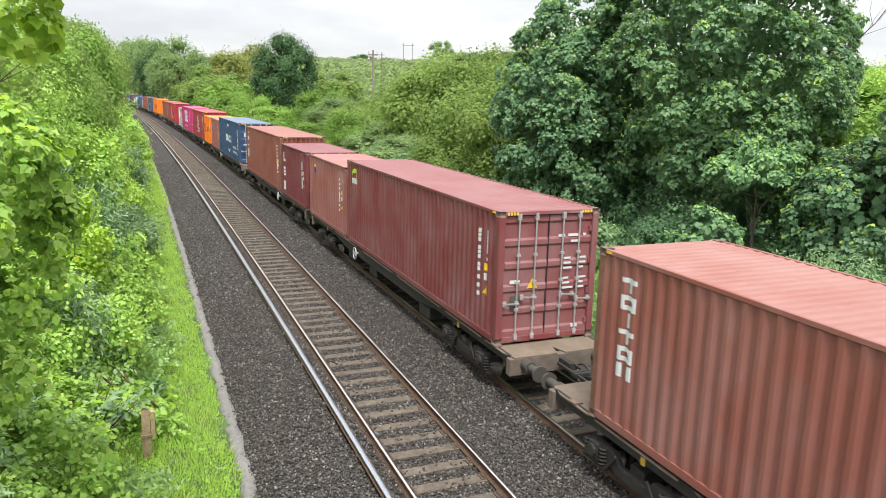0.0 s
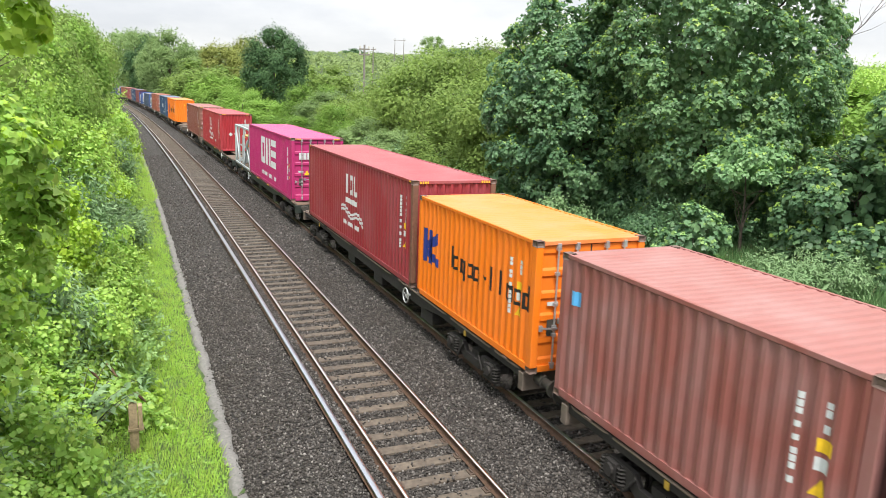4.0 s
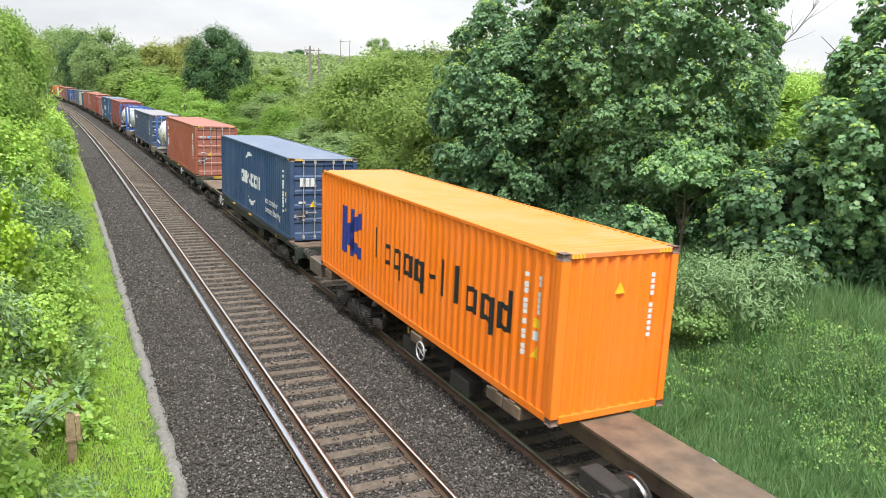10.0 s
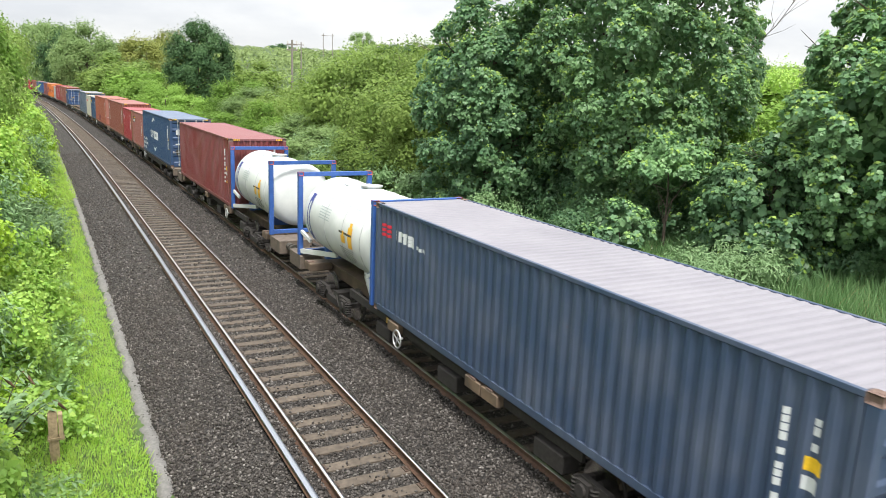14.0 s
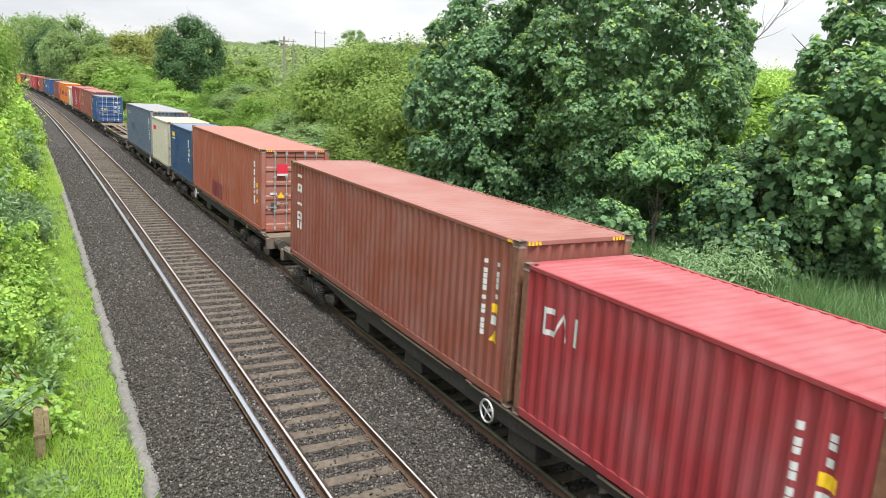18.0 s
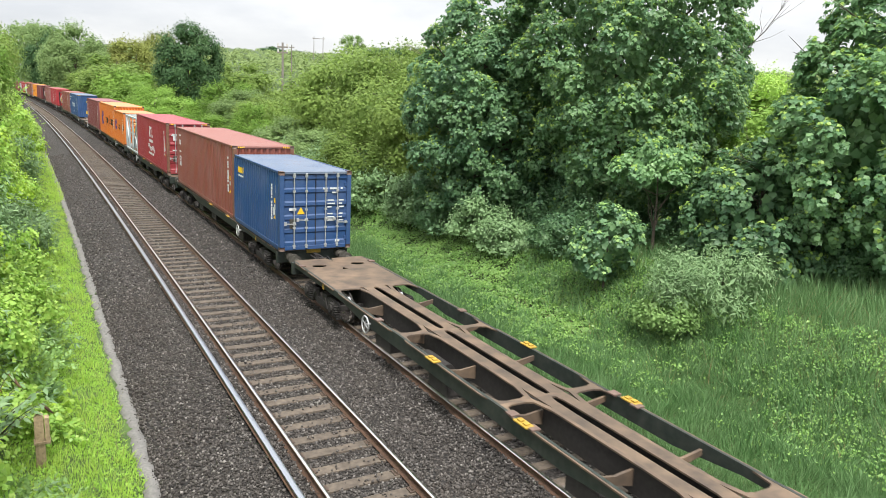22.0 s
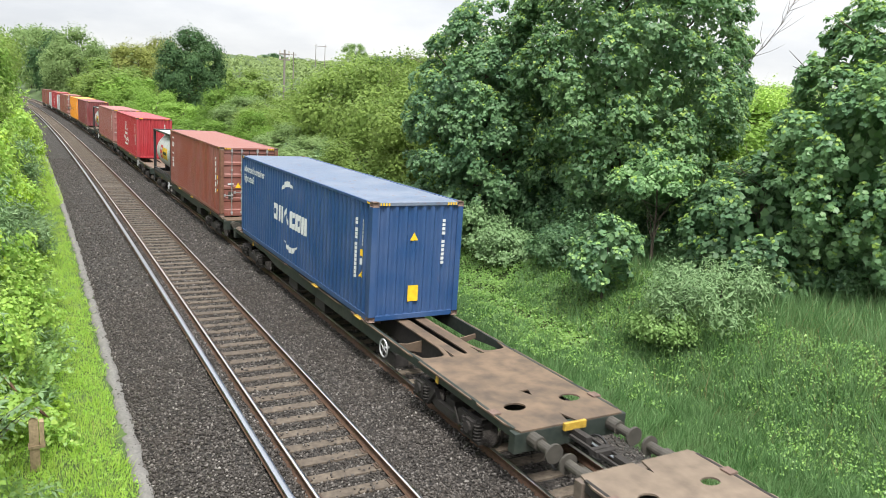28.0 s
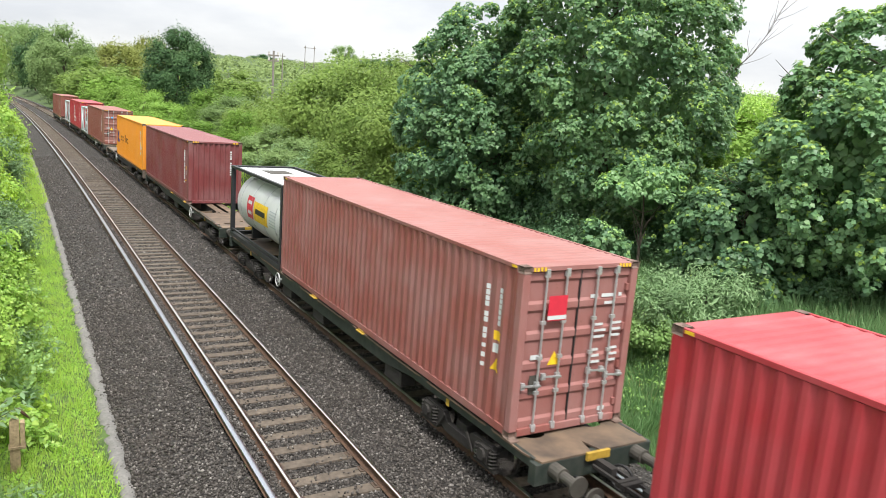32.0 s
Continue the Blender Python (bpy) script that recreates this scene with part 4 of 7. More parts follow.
def sign_boxed(c, L, H):
    mark(c, "sign_panel", L, [rect(0.45, 1.72, 1.72, 2.2)], M_BLACK, "black panel")
    ob = mark(c, "small_sign", L, words(0.55, 1.78, 5, 0.2, 0.22, 0, 4, 0.85), M_WHITE, "white bars")
    ob.location.x = -0.004
    ob = mark(c, "underline", L, [rect(0.9, 1.65, 2.05, 2.14)], M_YELLOW, "yellow line")
    ob.location.x = -0.004


def sign_pair(c, L, H):
    shapes(c, L, block_sign(0.6, 1.6, 0.29, 0.44, ["open", "roof", "slim"], 0.03, False, 0.32), M_WHITE, "white block shape")


def sign_words_top(body):
    def put(c, L, H):
        sign_swoosh(c, L, H, -0.3)
        text_piece("lettering", body, 0.34, M_WHITE, c, L, 0.40, 2.36, "white lettering")
    return put


def sign_eco(c, L, H):
    sign_swoosh(c, L, H)
    text_piece("lettering", "eco container\nbamboo flooring", 0.335, M_WHITE, c, L, 8.65, 0.88, "white lettering", 1.05)


def sign_eco_light(c, L, H):
    sign_swoosh(c, L, H, -0.6)
    text_piece("lettering", "eco container\nbamboo flooring\nlight steel", 0.33, M_WHITE, c, L, 0.28, 0.86, "white lettering", 0.95)


def sign_short_long(c, L, H):
    sign_long(c, L, H, 0.66, 0.32, 1.18, 0.56, 2.4)


def side_patch(mat, w0, w1, z0, z1, label):
    def put(c, L, H):
        mark(c, "patch", L, [rect(w0, w1, z0, z1)], mat, label)
    return put


def both(*fs):
    def put(c, L, H):
        for f in fs:
            f(c, L, H)
    return put


def placards(c, L, H):
    for x, z in ((-0.42, 1.32), (-0.02, 1.36)):
        b = Build().add([(x - 0.16, -L / 2 + 0.024, z), (x, -L / 2 + 0.024, z - 0.16), (x + 0.16, -L / 2 + 0.024, z), (x, -L / 2 + 0.024, z + 0.16)], [(0, 1, 2, 3)])
        piece("placard", b.mesh("placard"), M_WHITE, c, "white diamond placard")
    flat_marks(c, "warning_mark", [], -L / 2 + 0.022, M_YELLOW, "yellow warning triangle", [(0.62, 1.15, 0.12)])
    mark(c, "placard", L, [(8.85, 9.12, 0.62, 0.63, 0.46, 0.78), (9.12, 9.4, 0.46, 0.78, 0.62, 0.63)], M_WHITE, "white diamond placard")


def end_yellow(x, z0, z1):
    def put(c, L, H):
        flat_marks(c, "warning_patch", [(x, x + 0.28, z0, z1)], -L / 2 + 0.024, M_YELLOW, "yellow patch")
        flat_marks(c, "warning_mark", [], -L / 2 + 0.022, M_YELLOW, "yellow warning triangle", [(x + 0.1, 2.05, 0.11)])
    return put


def end_triangle(c, L, H):
    flat_marks(c, "warning_mark", [], -L / 2 + 0.022, M_YELLOW, "yellow warning triangle", [(0.0, 2.25, 0.11)])


def door_sign(c, L, H):
    flat_marks(c, "door_sign", [(-0.68, -0.30, H - 0.92, H - 0.50)], -L / 2 - 0.012, M_REDMARK, "red door plate")
    flat_marks(c, "door_sign_line", [(-0.68, -0.30, H - 0.90, H - 0.83)], -L / 2 - 0.017, M_WHITE, "white line")


def door_plate(c, L, H):
    flat_marks(c, "door_sign", [(-0.96, -0.60, H - 0.70, H - 0.665), (-0.92, -0.64, H - 0.645, H - 0.60)], -L / 2 + 0.046, M_WHITE, "white underlined bars")
    flat_marks(c, "door_emblem", [(-0.52, -0.38, H - 0.70, H - 0.58)], -L / 2 + 0.046, M_SKYMARK, "light blue emblem")
    flat_marks(c, "warning_patch", [(0.79, 1.04, 0.80, 1.13)], -L / 2 + 0.046, M_YELLOW, "yellow patch")


def door_card(c, L, H):
    flat_marks(c, "door_sign", [(-0.66, -0.36, H - 0.95, H - 0.52)], -L / 2 + 0.042, M_WHITE, "white door plate")
    flat_marks(c, "door_emblem", [(-0.60, -0.42, H - 0.80, H - 0.68)], -L / 2 + 0.038, M_REDMARK, "red mark on the plate")


def door_blocks(c, L, H):
    flat_marks(c, "door_sign", [(-0.86, -0.70, H - 0.98, H - 0.68), (-0.66, -0.52, H - 0.98, H - 0.68), (-0.48, -0.34, H - 0.98, H - 0.68)], -L / 2 + 0.046, M_WHITE, "white block shapes")


TRI = "red-brown corrugated container with white shapes"
container("container", -2.33, C40, HC, P_PINK, TRI, "wall", sign_column, seed=1)
container("container", 13.48, C40, HC, P_MAROON, "maroon corrugated container with lime emblem and closed doors", "doors", sign_gold, seed=2)
container("container", 25.87, C20, ST, P_FADED, "short faded maroon corrugated container with small emblem", "wall", sign_flag, seed=3)
container("container", 32.65, C20, ST, P_DARKMAROON, "short dark maroon container with three white shapes", "doors", sign_three, seed=4)
container("container", 39.01, C40, HC, P_BROWN, TRI, "wall", sign_column, seed=5)
container("container", 54.92, C40, HC, P_BLUE, "dark blue container with white crescents and lettering, doors closed", "doors", both(sign_eco, door_blocks), seed=6, dirty=True)
container("container", 67.32, C20, ST, P_FADED, "short faded red-brown corrugated container", "wall", side_patch(M_SKYMARK, 0.35, 0.6, 1.75, 2.0, "light blue patch"), seed=7)
container("container", 74.25, C20, ST, P_ORANGE, "short orange container with black shapes and blue emblem", "doors", sign_short_long, seed=8)
container("container", 80.76, C40, HC, P_CRIMSON, "red corrugated container with white wavy lines", "wall", sign_waves, seed=9)
container("container", 96.43, C40, HC, P_MAGENTA, "bright magenta container with large pale block shapes", "doors", both(sign_big_blocks, door_blocks), seed=10)
container("container", 122.65, C40, HC, P_RED, "bright red container with white waves and diamond placards", "wall", both(sign_waves, placards), seed=11)
container("container", 138.18, C40, HC, P_BROWN, TRI + " and closed doors", "doors", both(sign_column, door_card), seed=12)
container("container", 165.97, C40, HC, P_ORANGE, "bright orange container with black shapes and blue emblem", "wall", both(sign_long, end_triangle), seed=13)
container("container", 181.65, C40, HC, P_BLUE, "dark blue container with white crescents and lettering, doors closed", "doors", both(sign_eco, door_blocks), seed=14, dirty=True)
container("container", 201.48, C40, HC, P_RUST, "orange-brown container with a column of white shapes and doors", "doors", both(sign_column, door_plate), seed=15)
container("container", 223.38, C40, ST, P_NAVY, "dark navy container with small red and white emblem", "doors", sign_navy_row, seed=16, dirty=True)
container("container", 251.08, C40, HC, P_MAROON, "maroon corrugated steel container", "wall", None, seed=17)
container("container", 266.7, C40, HC, P_BLUE, "dark blue container with white crescents and lettering, rusty corners", "doors", both(sign_eco_light, door_blocks), seed=18, dirty=True)
container("container", 279.07, C20, ST, P_FADED, "short faded red container with a small black panel", "wall", sign_boxed, seed=19)
container("container", 285.91, C20, ST, P_CRIMSON, "short red container with small white shapes", "doors", sign_pair, seed=20)
container("container", 292.12, C40, HC, P_BROWN, TRI, "wall", sign_column, seed=21)
container("container", 307.6, C40, HC, P_RUST, "orange-brown container with rust-stained side and closed doors", "doors", both(door_sign, side_patch(P_DARKMAROON, 4.3, 6.2, 0.18, 0.85, "darker repaired patch")), seed=22, dirty=True)
container("container", 319.98, C20, ST, P_BLUE, "short blue container with small yellow sign", "wall", sign_yellow_word, seed=23, dirty=True)
container("container", 326.71, C20, ST, P_CREAM, "short rust-stained cream container with faded red sign", "wall", sign_red_word, seed=24, dirty=True)
container("container", 333.13, C40, HC, P_GREY, "weathered grey-blue container with overpainted patch", "wall", both(sign_small_row, side_patch(P_NAVY, 2.43, 4.8, 1.08, 1.62, "dark overpainted patch")), seed=25, dirty=True)
container("container", 368.23, C20, ST, P_BRIGHTBLUE, "short blue container with yellow sign and closed doors", "doors", both(sign_yellow_word, side_patch(M_WHITE, 5.15, 5.4, 1.1, 1.35, "white patch")), seed=26, dirty=True)
container("container", 374.35, C40, HC, P_BROWN, TRI, "wall", sign_column, seed=27)
container("container", 389.81, C40, HC, P_CRIMSON, "red container with white wavy lines and closed doors", "doors", both(sign_waves, door_plate, door_blocks), seed=28)
container("container", 409.47, C20, ST, P_DUSTORANGE, "short dusty orange container with black shapes, doors closed", "doors", sign_short_long, seed=29, dirty=True)
container("container", 415.7, C40, HC, P_DUSTORANGE, "dusty orange container with black shapes and blue emblem", "wall", sign_long, seed=30, dirty=True)
container("container", 429.27, C40, HC, P_MAROON, TRI + " and closed doors", "doors", sign_column, seed=31)
container("container", 454.87, C40, HC, P_BRIGHTBLUE, "bright blue container with white crescents and lettering", "wall", both(sign_words_top("advanced container\nlight steel"), end_yellow(-0.2, 0.45, 0.85)), seed=32, dirty=True)
container("container", 470.6, C40, HC, P_BROWN, TRI + " and closed doors", "doors", sign_column, seed=33)
container("container", 496.59, C40, HC, P_RED, "bright red container with white wavy lines", "wall", both(sign_waves, side_patch(M_WHITE, 11.5, 11.6, 0.4, 0.5, "white patch")), seed=34)
container("container", 511.82, C40, HC, P_FADED, "faded brown-red container with red door plate", "doors", door_sign, seed=35, dirty=True)
container("container", 537.77, C40, HC, P_MAROON, "maroon corrugated steel container", "wall", None, seed=36)
container("container", 551.2, C40, HC, P_AMBER, "amber orange container with small blue emblem", "wall", both(sign_short_long), seed=37)
container("container", 572.5, C40, HC, P_BROWN, "red-brown container with closed doors", "doors", door_plate, seed=38)
container("container", 592.6, C40, HC, P_RED, "bright red container with white wavy lines", "wall", sign_waves, seed=39)
container("container", 620.5, C40, HC, P_BROWN, "dull maroon corrugated container at the tail", "wall", None, seed=40)

# ---- tank containers ----
M_TANKWHITE = plain("white_tank_cladding", (0.60, 0.63, 0.625), 0.38, 0.0, 0.10, 2.0, 0.03, (0.67, 0.69, 0.68))
M_TANKBLUE = plain("blue_frame_paint", (0.035, 0.10, 0.33), 0.45, 0.0, 0.2, 8, 0.05)
M_TANKBLACK = plain("black_frame_paint", (0.02, 0.022, 0.026), 0.5, 0.0, 0.3, 8, 0.05)
M_GALV = plain("pale_grey_frame_paint", (0.42, 0.47, 0.48), 0.5, 0.1, 0.15, 6, 0.05)
M_ALLOY = plain("dull_alloy_tank", (0.36, 0.40, 0.41), 0.55, 0.1, 0.12, 5, 0.05)
M_PALEBLUE = plain("pale_blue_cladding", (0.47, 0.55, 0.62), 0.4, 0.0, 0.06, 3.0, 0.02)
M_REDCAST = plain("red_casting_paint", (0.42, 0.07, 0.05), 0.55, 0.0, 0.3, 12, 0.1)
M_GOLD = plain("golden_label", (0.72, 0.40, 0.03), 0.5, 0.0, 0.1, 9, 0.0)
M_WALKWAY = plain("ochre_walkway_mesh", (0.40, 0.28, 0.09), 0.7, 0.0, 0.3, 40, 0.4)


def frame_end(b, y, w=0.14, top=2.55):
    """A square end frame: posts, sill and head."""
    for sx in (-1, 1):
        b.box(min(sx * 1.219, sx * (1.219 - w)), max(sx * 1.219, sx * (1.219 - w)), y - 0.07, y + 0.07, 0.0, top)
    b.box(-1.219 + w, 1.219 - w, y - 0.06, y + 0.06, 0.02, 0.16)
    b.box(-1.219 + w, 1.219 - w, y - 0.06, y + 0.06, top - 0.13, top)


def shell(r, half, dish, z, n=28):
    """A lying drum with domed ends."""
    v, f, rows = [], [], []
    prof = [(-half - dish, 0.02), (-half - dish * 0.92, r * 0.45), (-half - dish * 0.6, r * 0.82), (-half - dish * 0.2, r * 0.97), (-half + 0.05, r)]
    prof += [(-half * 0.4, r), (half * 0.4, r)] + [(-y, q) for y, q in reversed(prof)]
    for y, q in prof:
        v += [(q * math.cos(6.2832 * i / n), y, z + q * math.sin(6.2832 * i / n)) for i in range(n)]
    for k in range(len(prof) - 1):
        f += [(k * n + i, k * n + (i + 1) % n, (k + 1) * n + (i + 1) % n, (k + 1) * n + i) for i in range(n)]
    f += [tuple(reversed(range(n))), tuple(range((len(prof) - 1) * n, len(prof) * n))]
    return Build().add(v, f).mesh("tank_shell", smooth=True)


SHELL_FAT = shell(1.15, 2.55, 0.34, 1.33)
SHELL_SLIM = shell(0.74, 1.75, 0.33, 1.14)
SHELL_LONG = shell(1.10, 2.55, 0.35, 1.32)
FRAME_A = Build()
frame_end(FRAME_A, 0.0, 0.15, 2.59)
FRAME_A = FRAME_A.mesh("end_frame", 0.008)


def curved_patch(r, z, y0, y1, a0, a1, n=6):
    """A label bent round the drum on its left flank; angles up from level."""
    v = []
    for i in range(n + 1):
        a = radians(a0 + (a1 - a0) * i / n)
        v += [(-r * math.cos(a), y0, z + r * math.sin(a)), (-r * math.cos(a), y1, z + r * math.sin(a))]
    return Build().add(v, [(2 * i, 2 * i + 1, 2 * i + 3, 2 * i + 2) for i in range(n)]).mesh("tank_label")


def tank_white(u, frame_mat, label, style):
    e = C20 / 2
    c = thing("tank_container", label, "tank", "tank containers on the train")
    CARGO.append((c, u, C20))
    r = 1.15 if style == "blue" else 1.10
    piece("tank_shell", SHELL_FAT if style == "blue" else SHELL_LONG, M_TANKWHITE, c, "white clad drum")
    for y in (-e + 0.09, e - 0.09):
        piece("end_frame", FRAME_A, frame_mat, c, m=pose(0, y, 0))
    for sx in (-1, 1):
        b = Build()
        if style == "blue":
            for sy in (-1, 1):
                b.bar((sx * 1.12, sy * (e - 0.15), 0.12), (sx * 0.6, sy * (e - 1.9), 0.32), 0.10, 0.14)
                b.bar((sx * 1.12, sy * (e - 0.15), 0.75), (sx * 1.02, sy * (e - 0.75), 0.55), 0.08, 0.10)
        else:
            b.box(min(sx * 1.21, sx * 1.09), max(sx * 1.21, sx * 1.09), -e + 0.15, e - 0.15, 0.0, 0.14)
            b.box(min(sx * 1.21, sx * 1.11), max(sx * 1.21, sx * 1.11), -e + 0.15, e - 0.15, 2.50, 2.59)
            b.box(min(sx * 1.19, sx * 1.13), max(sx * 1.19, sx * 1.13), -e + 0.15, e - 0.15, 0.22, 0.28)
        piece("side_brace", b.mesh("side_brace"), M_TANKWHITE if style == "blue" else frame_mat, c)
    for y in (-1.7, 1.7):
        piece("saddle", Build().box(-0.75, 0.75, y - 0.10, y + 0.10, 0.10, 0.55).mesh("saddle"), frame_mat, c)
    hatch = Build().rod((0, 0.0, 2.36), (0, 0.0, 2.50), 0.27, 16).rod((0, 0, 2.50), (0, 0, 2.54), 0.31, 16).box(-0.4, 0.4, 0.7, 1.1, 2.3, 2.44)
    piece("manhole", hatch.mesh("manhole"), M_ZINC, c, "round metal hatch")
    for y in (-2.0, -0.7, 0.7, 2.0):
        bands = Build().ring((0, y, 1.33 if style == "blue" else 1.32), (0, 1, 0), r + 0.002, 0.012, 28, 4)
        piece("cladding_band", bands.mesh("cladding_band"), M_ZINC, c, "thin metal band")
    zc = 1.33 if style == "blue" else 1.32
    if style == "blue":
        piece("tank_label", curved_patch(r + 0.008, zc, e - 1.05, e - 0.78, -35, 38), M_NAVY, c, "upright blue strip")
        piece("tank_label", curved_patch(r + 0.011, zc, e - 0.97, e - 0.86, -22, 25), M_WHITE, c, "pale bars on the strip")
        piece("top_panel", curved_patch(r + 0.006, zc, -2.3, 1.9, 40, 86, 10), M_PALEBLUE, c, "pale blue top cladding panel")
        piece("ribbed_panel", curved_patch(r + 0.010, zc, -0.35, 0.95, 42, 62, 6), M_TANKWHITE, c, "white ribbed panel")
        piece("tank_label", curved_patch(r + 0.008, zc, -1.45, -1.15, -14, 14), M_GOLD, c, "tall golden label")
        piece("tank_label", curved_patch(r + 0.008, zc, -1.38, -1.22, 14, 20), M_GOLD, c, "golden label tip")
        piece("tank_label", curved_patch(r + 0.008, zc, -0.95, -0.65, -10, 0), M_GOLD, c, "golden triangle label")
        piece("tank_label", curved_patch(r + 0.008, zc, -0.86, -0.74, 0, 6), M_GOLD, c, "golden triangle tip")
        for k in range(6):
            piece("tank_label", curved_patch(r + 0.008, zc, -1.5 + 0.1 * (k % 3), -0.5, -18 - 3.5 * k, -17 - 3.5 * k, 2), M_BUFFER, c, "thin line of writing")
        for sx in (-1, 1):
            for y in (-e + 0.09, e - 0.09):
                piece("corner_casting", CASTING, M_REDCAST, c, "red corner casting", pose(sx * 1.138, y, 2.535))
        for k in range(5):
            piece("tank_label", curved_patch(r + 0.008, zc, 0.35, 1.2, 8 + 4 * k, 9.5 + 4 * k, 2), M_GALV, c, "faint line of writing")
        piece("tank_label", curved_patch(r + 0.008, zc, -1.4, -0.5, 2, 5, 2), M_BUFFER, c, "grey line of writing")
    else:
        piece("tank_label", curved_patch(r + 0.008, zc, -1.17, 0.38, -18, 17), M_YELLOW, c, "large yellow panel")
        piece("tank_label", curved_patch(r + 0.012, zc, -0.95, 0.15, -4, 5), M_BLACK, c, "black bars on the panel")
        piece("tank_label", curved_patch(r + 0.008, zc, 0.48, 1.2, -18, 22), M_REDMARK, c, "red square")
        for a0, a1 in ((8, 14), (-10, -4)):
            piece("tank_label", curved_patch(r + 0.012, zc, 0.62, 1.06, a0, a1, 3), M_WHITE, c, "white bar on the red square")
        for k in range(6):
            piece("tank_label", curved_patch(r + 0.008, zc, -2.1, -1.4, 12 - 5 * k, 14 - 5 * k, 2), M_GALV, c, "faint line of writing")
        top = Build().box(-1.02, 1.02, -e + 0.2, e - 0.2, 2.49, 2.53)
        piece("walkway", top.mesh("walkway"), M_TANKWHITE, c, "white top walkway")
        for y in (-1.3, 1.3):
            piece("walkway_opening", Build().box(-0.42, 0.42, y - 0.55, y + 0.55, 2.535, 2.545).mesh("walkway_opening"), M_BUFFER, c, "grey hatch panel")


def tank_caged(u, seed):
    e = C20 / 2
    c = thing("tank_container", "pale grey open frame holding an alloy pressure tank", "tank", "caged tank containers on the train")
    CARGO.append((c, u, C20))
    H = 2.55
    for y in (-e + 0.08, e - 0.08):
        b = Build()
        frame_end(b, 0.0, 0.15, H)
        b.bar((-1.1, 0, 0.1), (1.1, 0, 1.3), 0.07, 0.09).bar((1.1, 0, 0.1), (-1.1, 0, 1.3), 0.07, 0.09)
        piece("end_frame", b.mesh("end_frame"), M_GALV, c, m=pose(0, y, 0))
    for sx in (-1, 1):
        for z in (0.06, H - 0.06):
            piece("long_rail", Build().box(min(sx * 1.215, sx * 1.10), max(sx * 1.215, sx * 1.12), -e + 0.16, e - 0.16, z - 0.05, z + 0.05).mesh("long_rail", 0.006), M_GALV, c)
        for y in (-0.55, 1.45):
            piece("upright", Build().box(min(sx * 1.205, sx * 1.11), max(sx * 1.205, sx * 1.11), y - 0.05, y + 0.05, 0.12, H - 0.12).mesh("upright", 0.005), M_GALV, c)
        for y0, y1 in ((-e + 0.2, -0.6), (e - 0.2, 1.5)):
            piece("diagonal", Build().bar((sx * 1.16, y0, H - 0.2), (sx * 1.16, y1, 0.2), 0.07, 0.09).mesh("diagonal"), M_GALV, c)
            piece("diagonal", Build().bar((sx * 1.16, y0, 0.2), (sx * 1.16, (y0 + y1) / 2, 1.2), 0.06, 0.08).mesh("diagonal"), M_GALV, c)
    for y in (-0.55, 1.45):
        piece("roof_brace", Build().box(-1.1, 1.1, y - 0.045, y + 0.045, H - 0.1, H - 0.02).mesh("roof_brace"), M_GALV, c)
    piece("tank_shell", SHELL_SLIM, M_ALLOY, c, "dull alloy drum")
    for y in (-1.4, 1.4):
        piece("saddle", Build().prism([(-1.0, 0.1), (1.0, 0.1), (0.7, 0.95), (-0.7, 0.95)], y - 0.08, y + 0.08).mesh("saddle"), M_GALV, c)
    piece("floor_plate", Build().box(-1.08, 1.08, -e + 0.2, e - 0.2, 0.02, 0.07).mesh("floor_plate"), M_DECK, c, "brown floor plate")
    piece("walkway", Build().box(-0.95, 0.95, -1.7, 1.3, 1.92, 1.96).mesh("walkway"), M_WALKWAY, c, "ochre mesh walkway")
    dome = Build().rod((0, -0.3, 1.96), (0, -0.3, 2.09), 0.42, 20).rod((0, -0.3, 2.09), (0, -0.3, 2.20), 0.40, 20, 0.22).box(-0.15, 0.15, -0.36, -0.24, 2.20, 2.28)
    piece("valve_dome", dome.mesh("valve_dome"), M_ALLOY, c, "domed metal lid")
    lad = Build()
    for q in (0.95, 1.25):
        lad.rod((-1.0, q, 0.1), (-1.0, q, 1.92), 0.018, 6)
    for k in range(6):
        lad.rod((-1.0, 0.95, 0.3 + 0.27 * k), (-1.0, 1.25, 0.3 + 0.27 * k), 0.014, 6)
    piece("ladder", lad.mesh("ladder"), M_GALV, c)
    for y0, y1, a0, a1, m, t in ((0.25, 0.6, 4, 24, P_ORANGE, "orange warning plate"), (0.75, 0.95, 6, 18, M_YELLOW, "yellow label"), (-0.2, 0.1, 2, 22, M_WHITE, "white label"),
                                 (-0.75, -0.45, -12, 6, M_WHITE, "white label"), (-0.1, 0.2, -20, -4, M_REDMARK, "red label")):
        piece("tank_label", curved_patch(0.748, 1.14, y0, y1, a0, a1), m, c, t)


tank_caged(108.65, 1)
tank_white(213.75, M_TANKBLUE, "white tank in a blue frame with yellow labels", "blue")
tank_white(235.70, M_TANKBLUE, "white tank in a blue frame with warning labels", "blue")
tank_white(244.91, M_TANKBLUE, "white tank in a blue frame with round emblem", "blue")
tank_caged(402.1, 2)
tank_white(482.85, M_TANKBLACK, "white tank in a black frame with yellow panel", "black")
tank_white(524.08, M_TANKBLACK, "white tank in a black frame with yellow panel", "black")
tank_caged(585.2, 3)
tank_caged(605.6, 4)

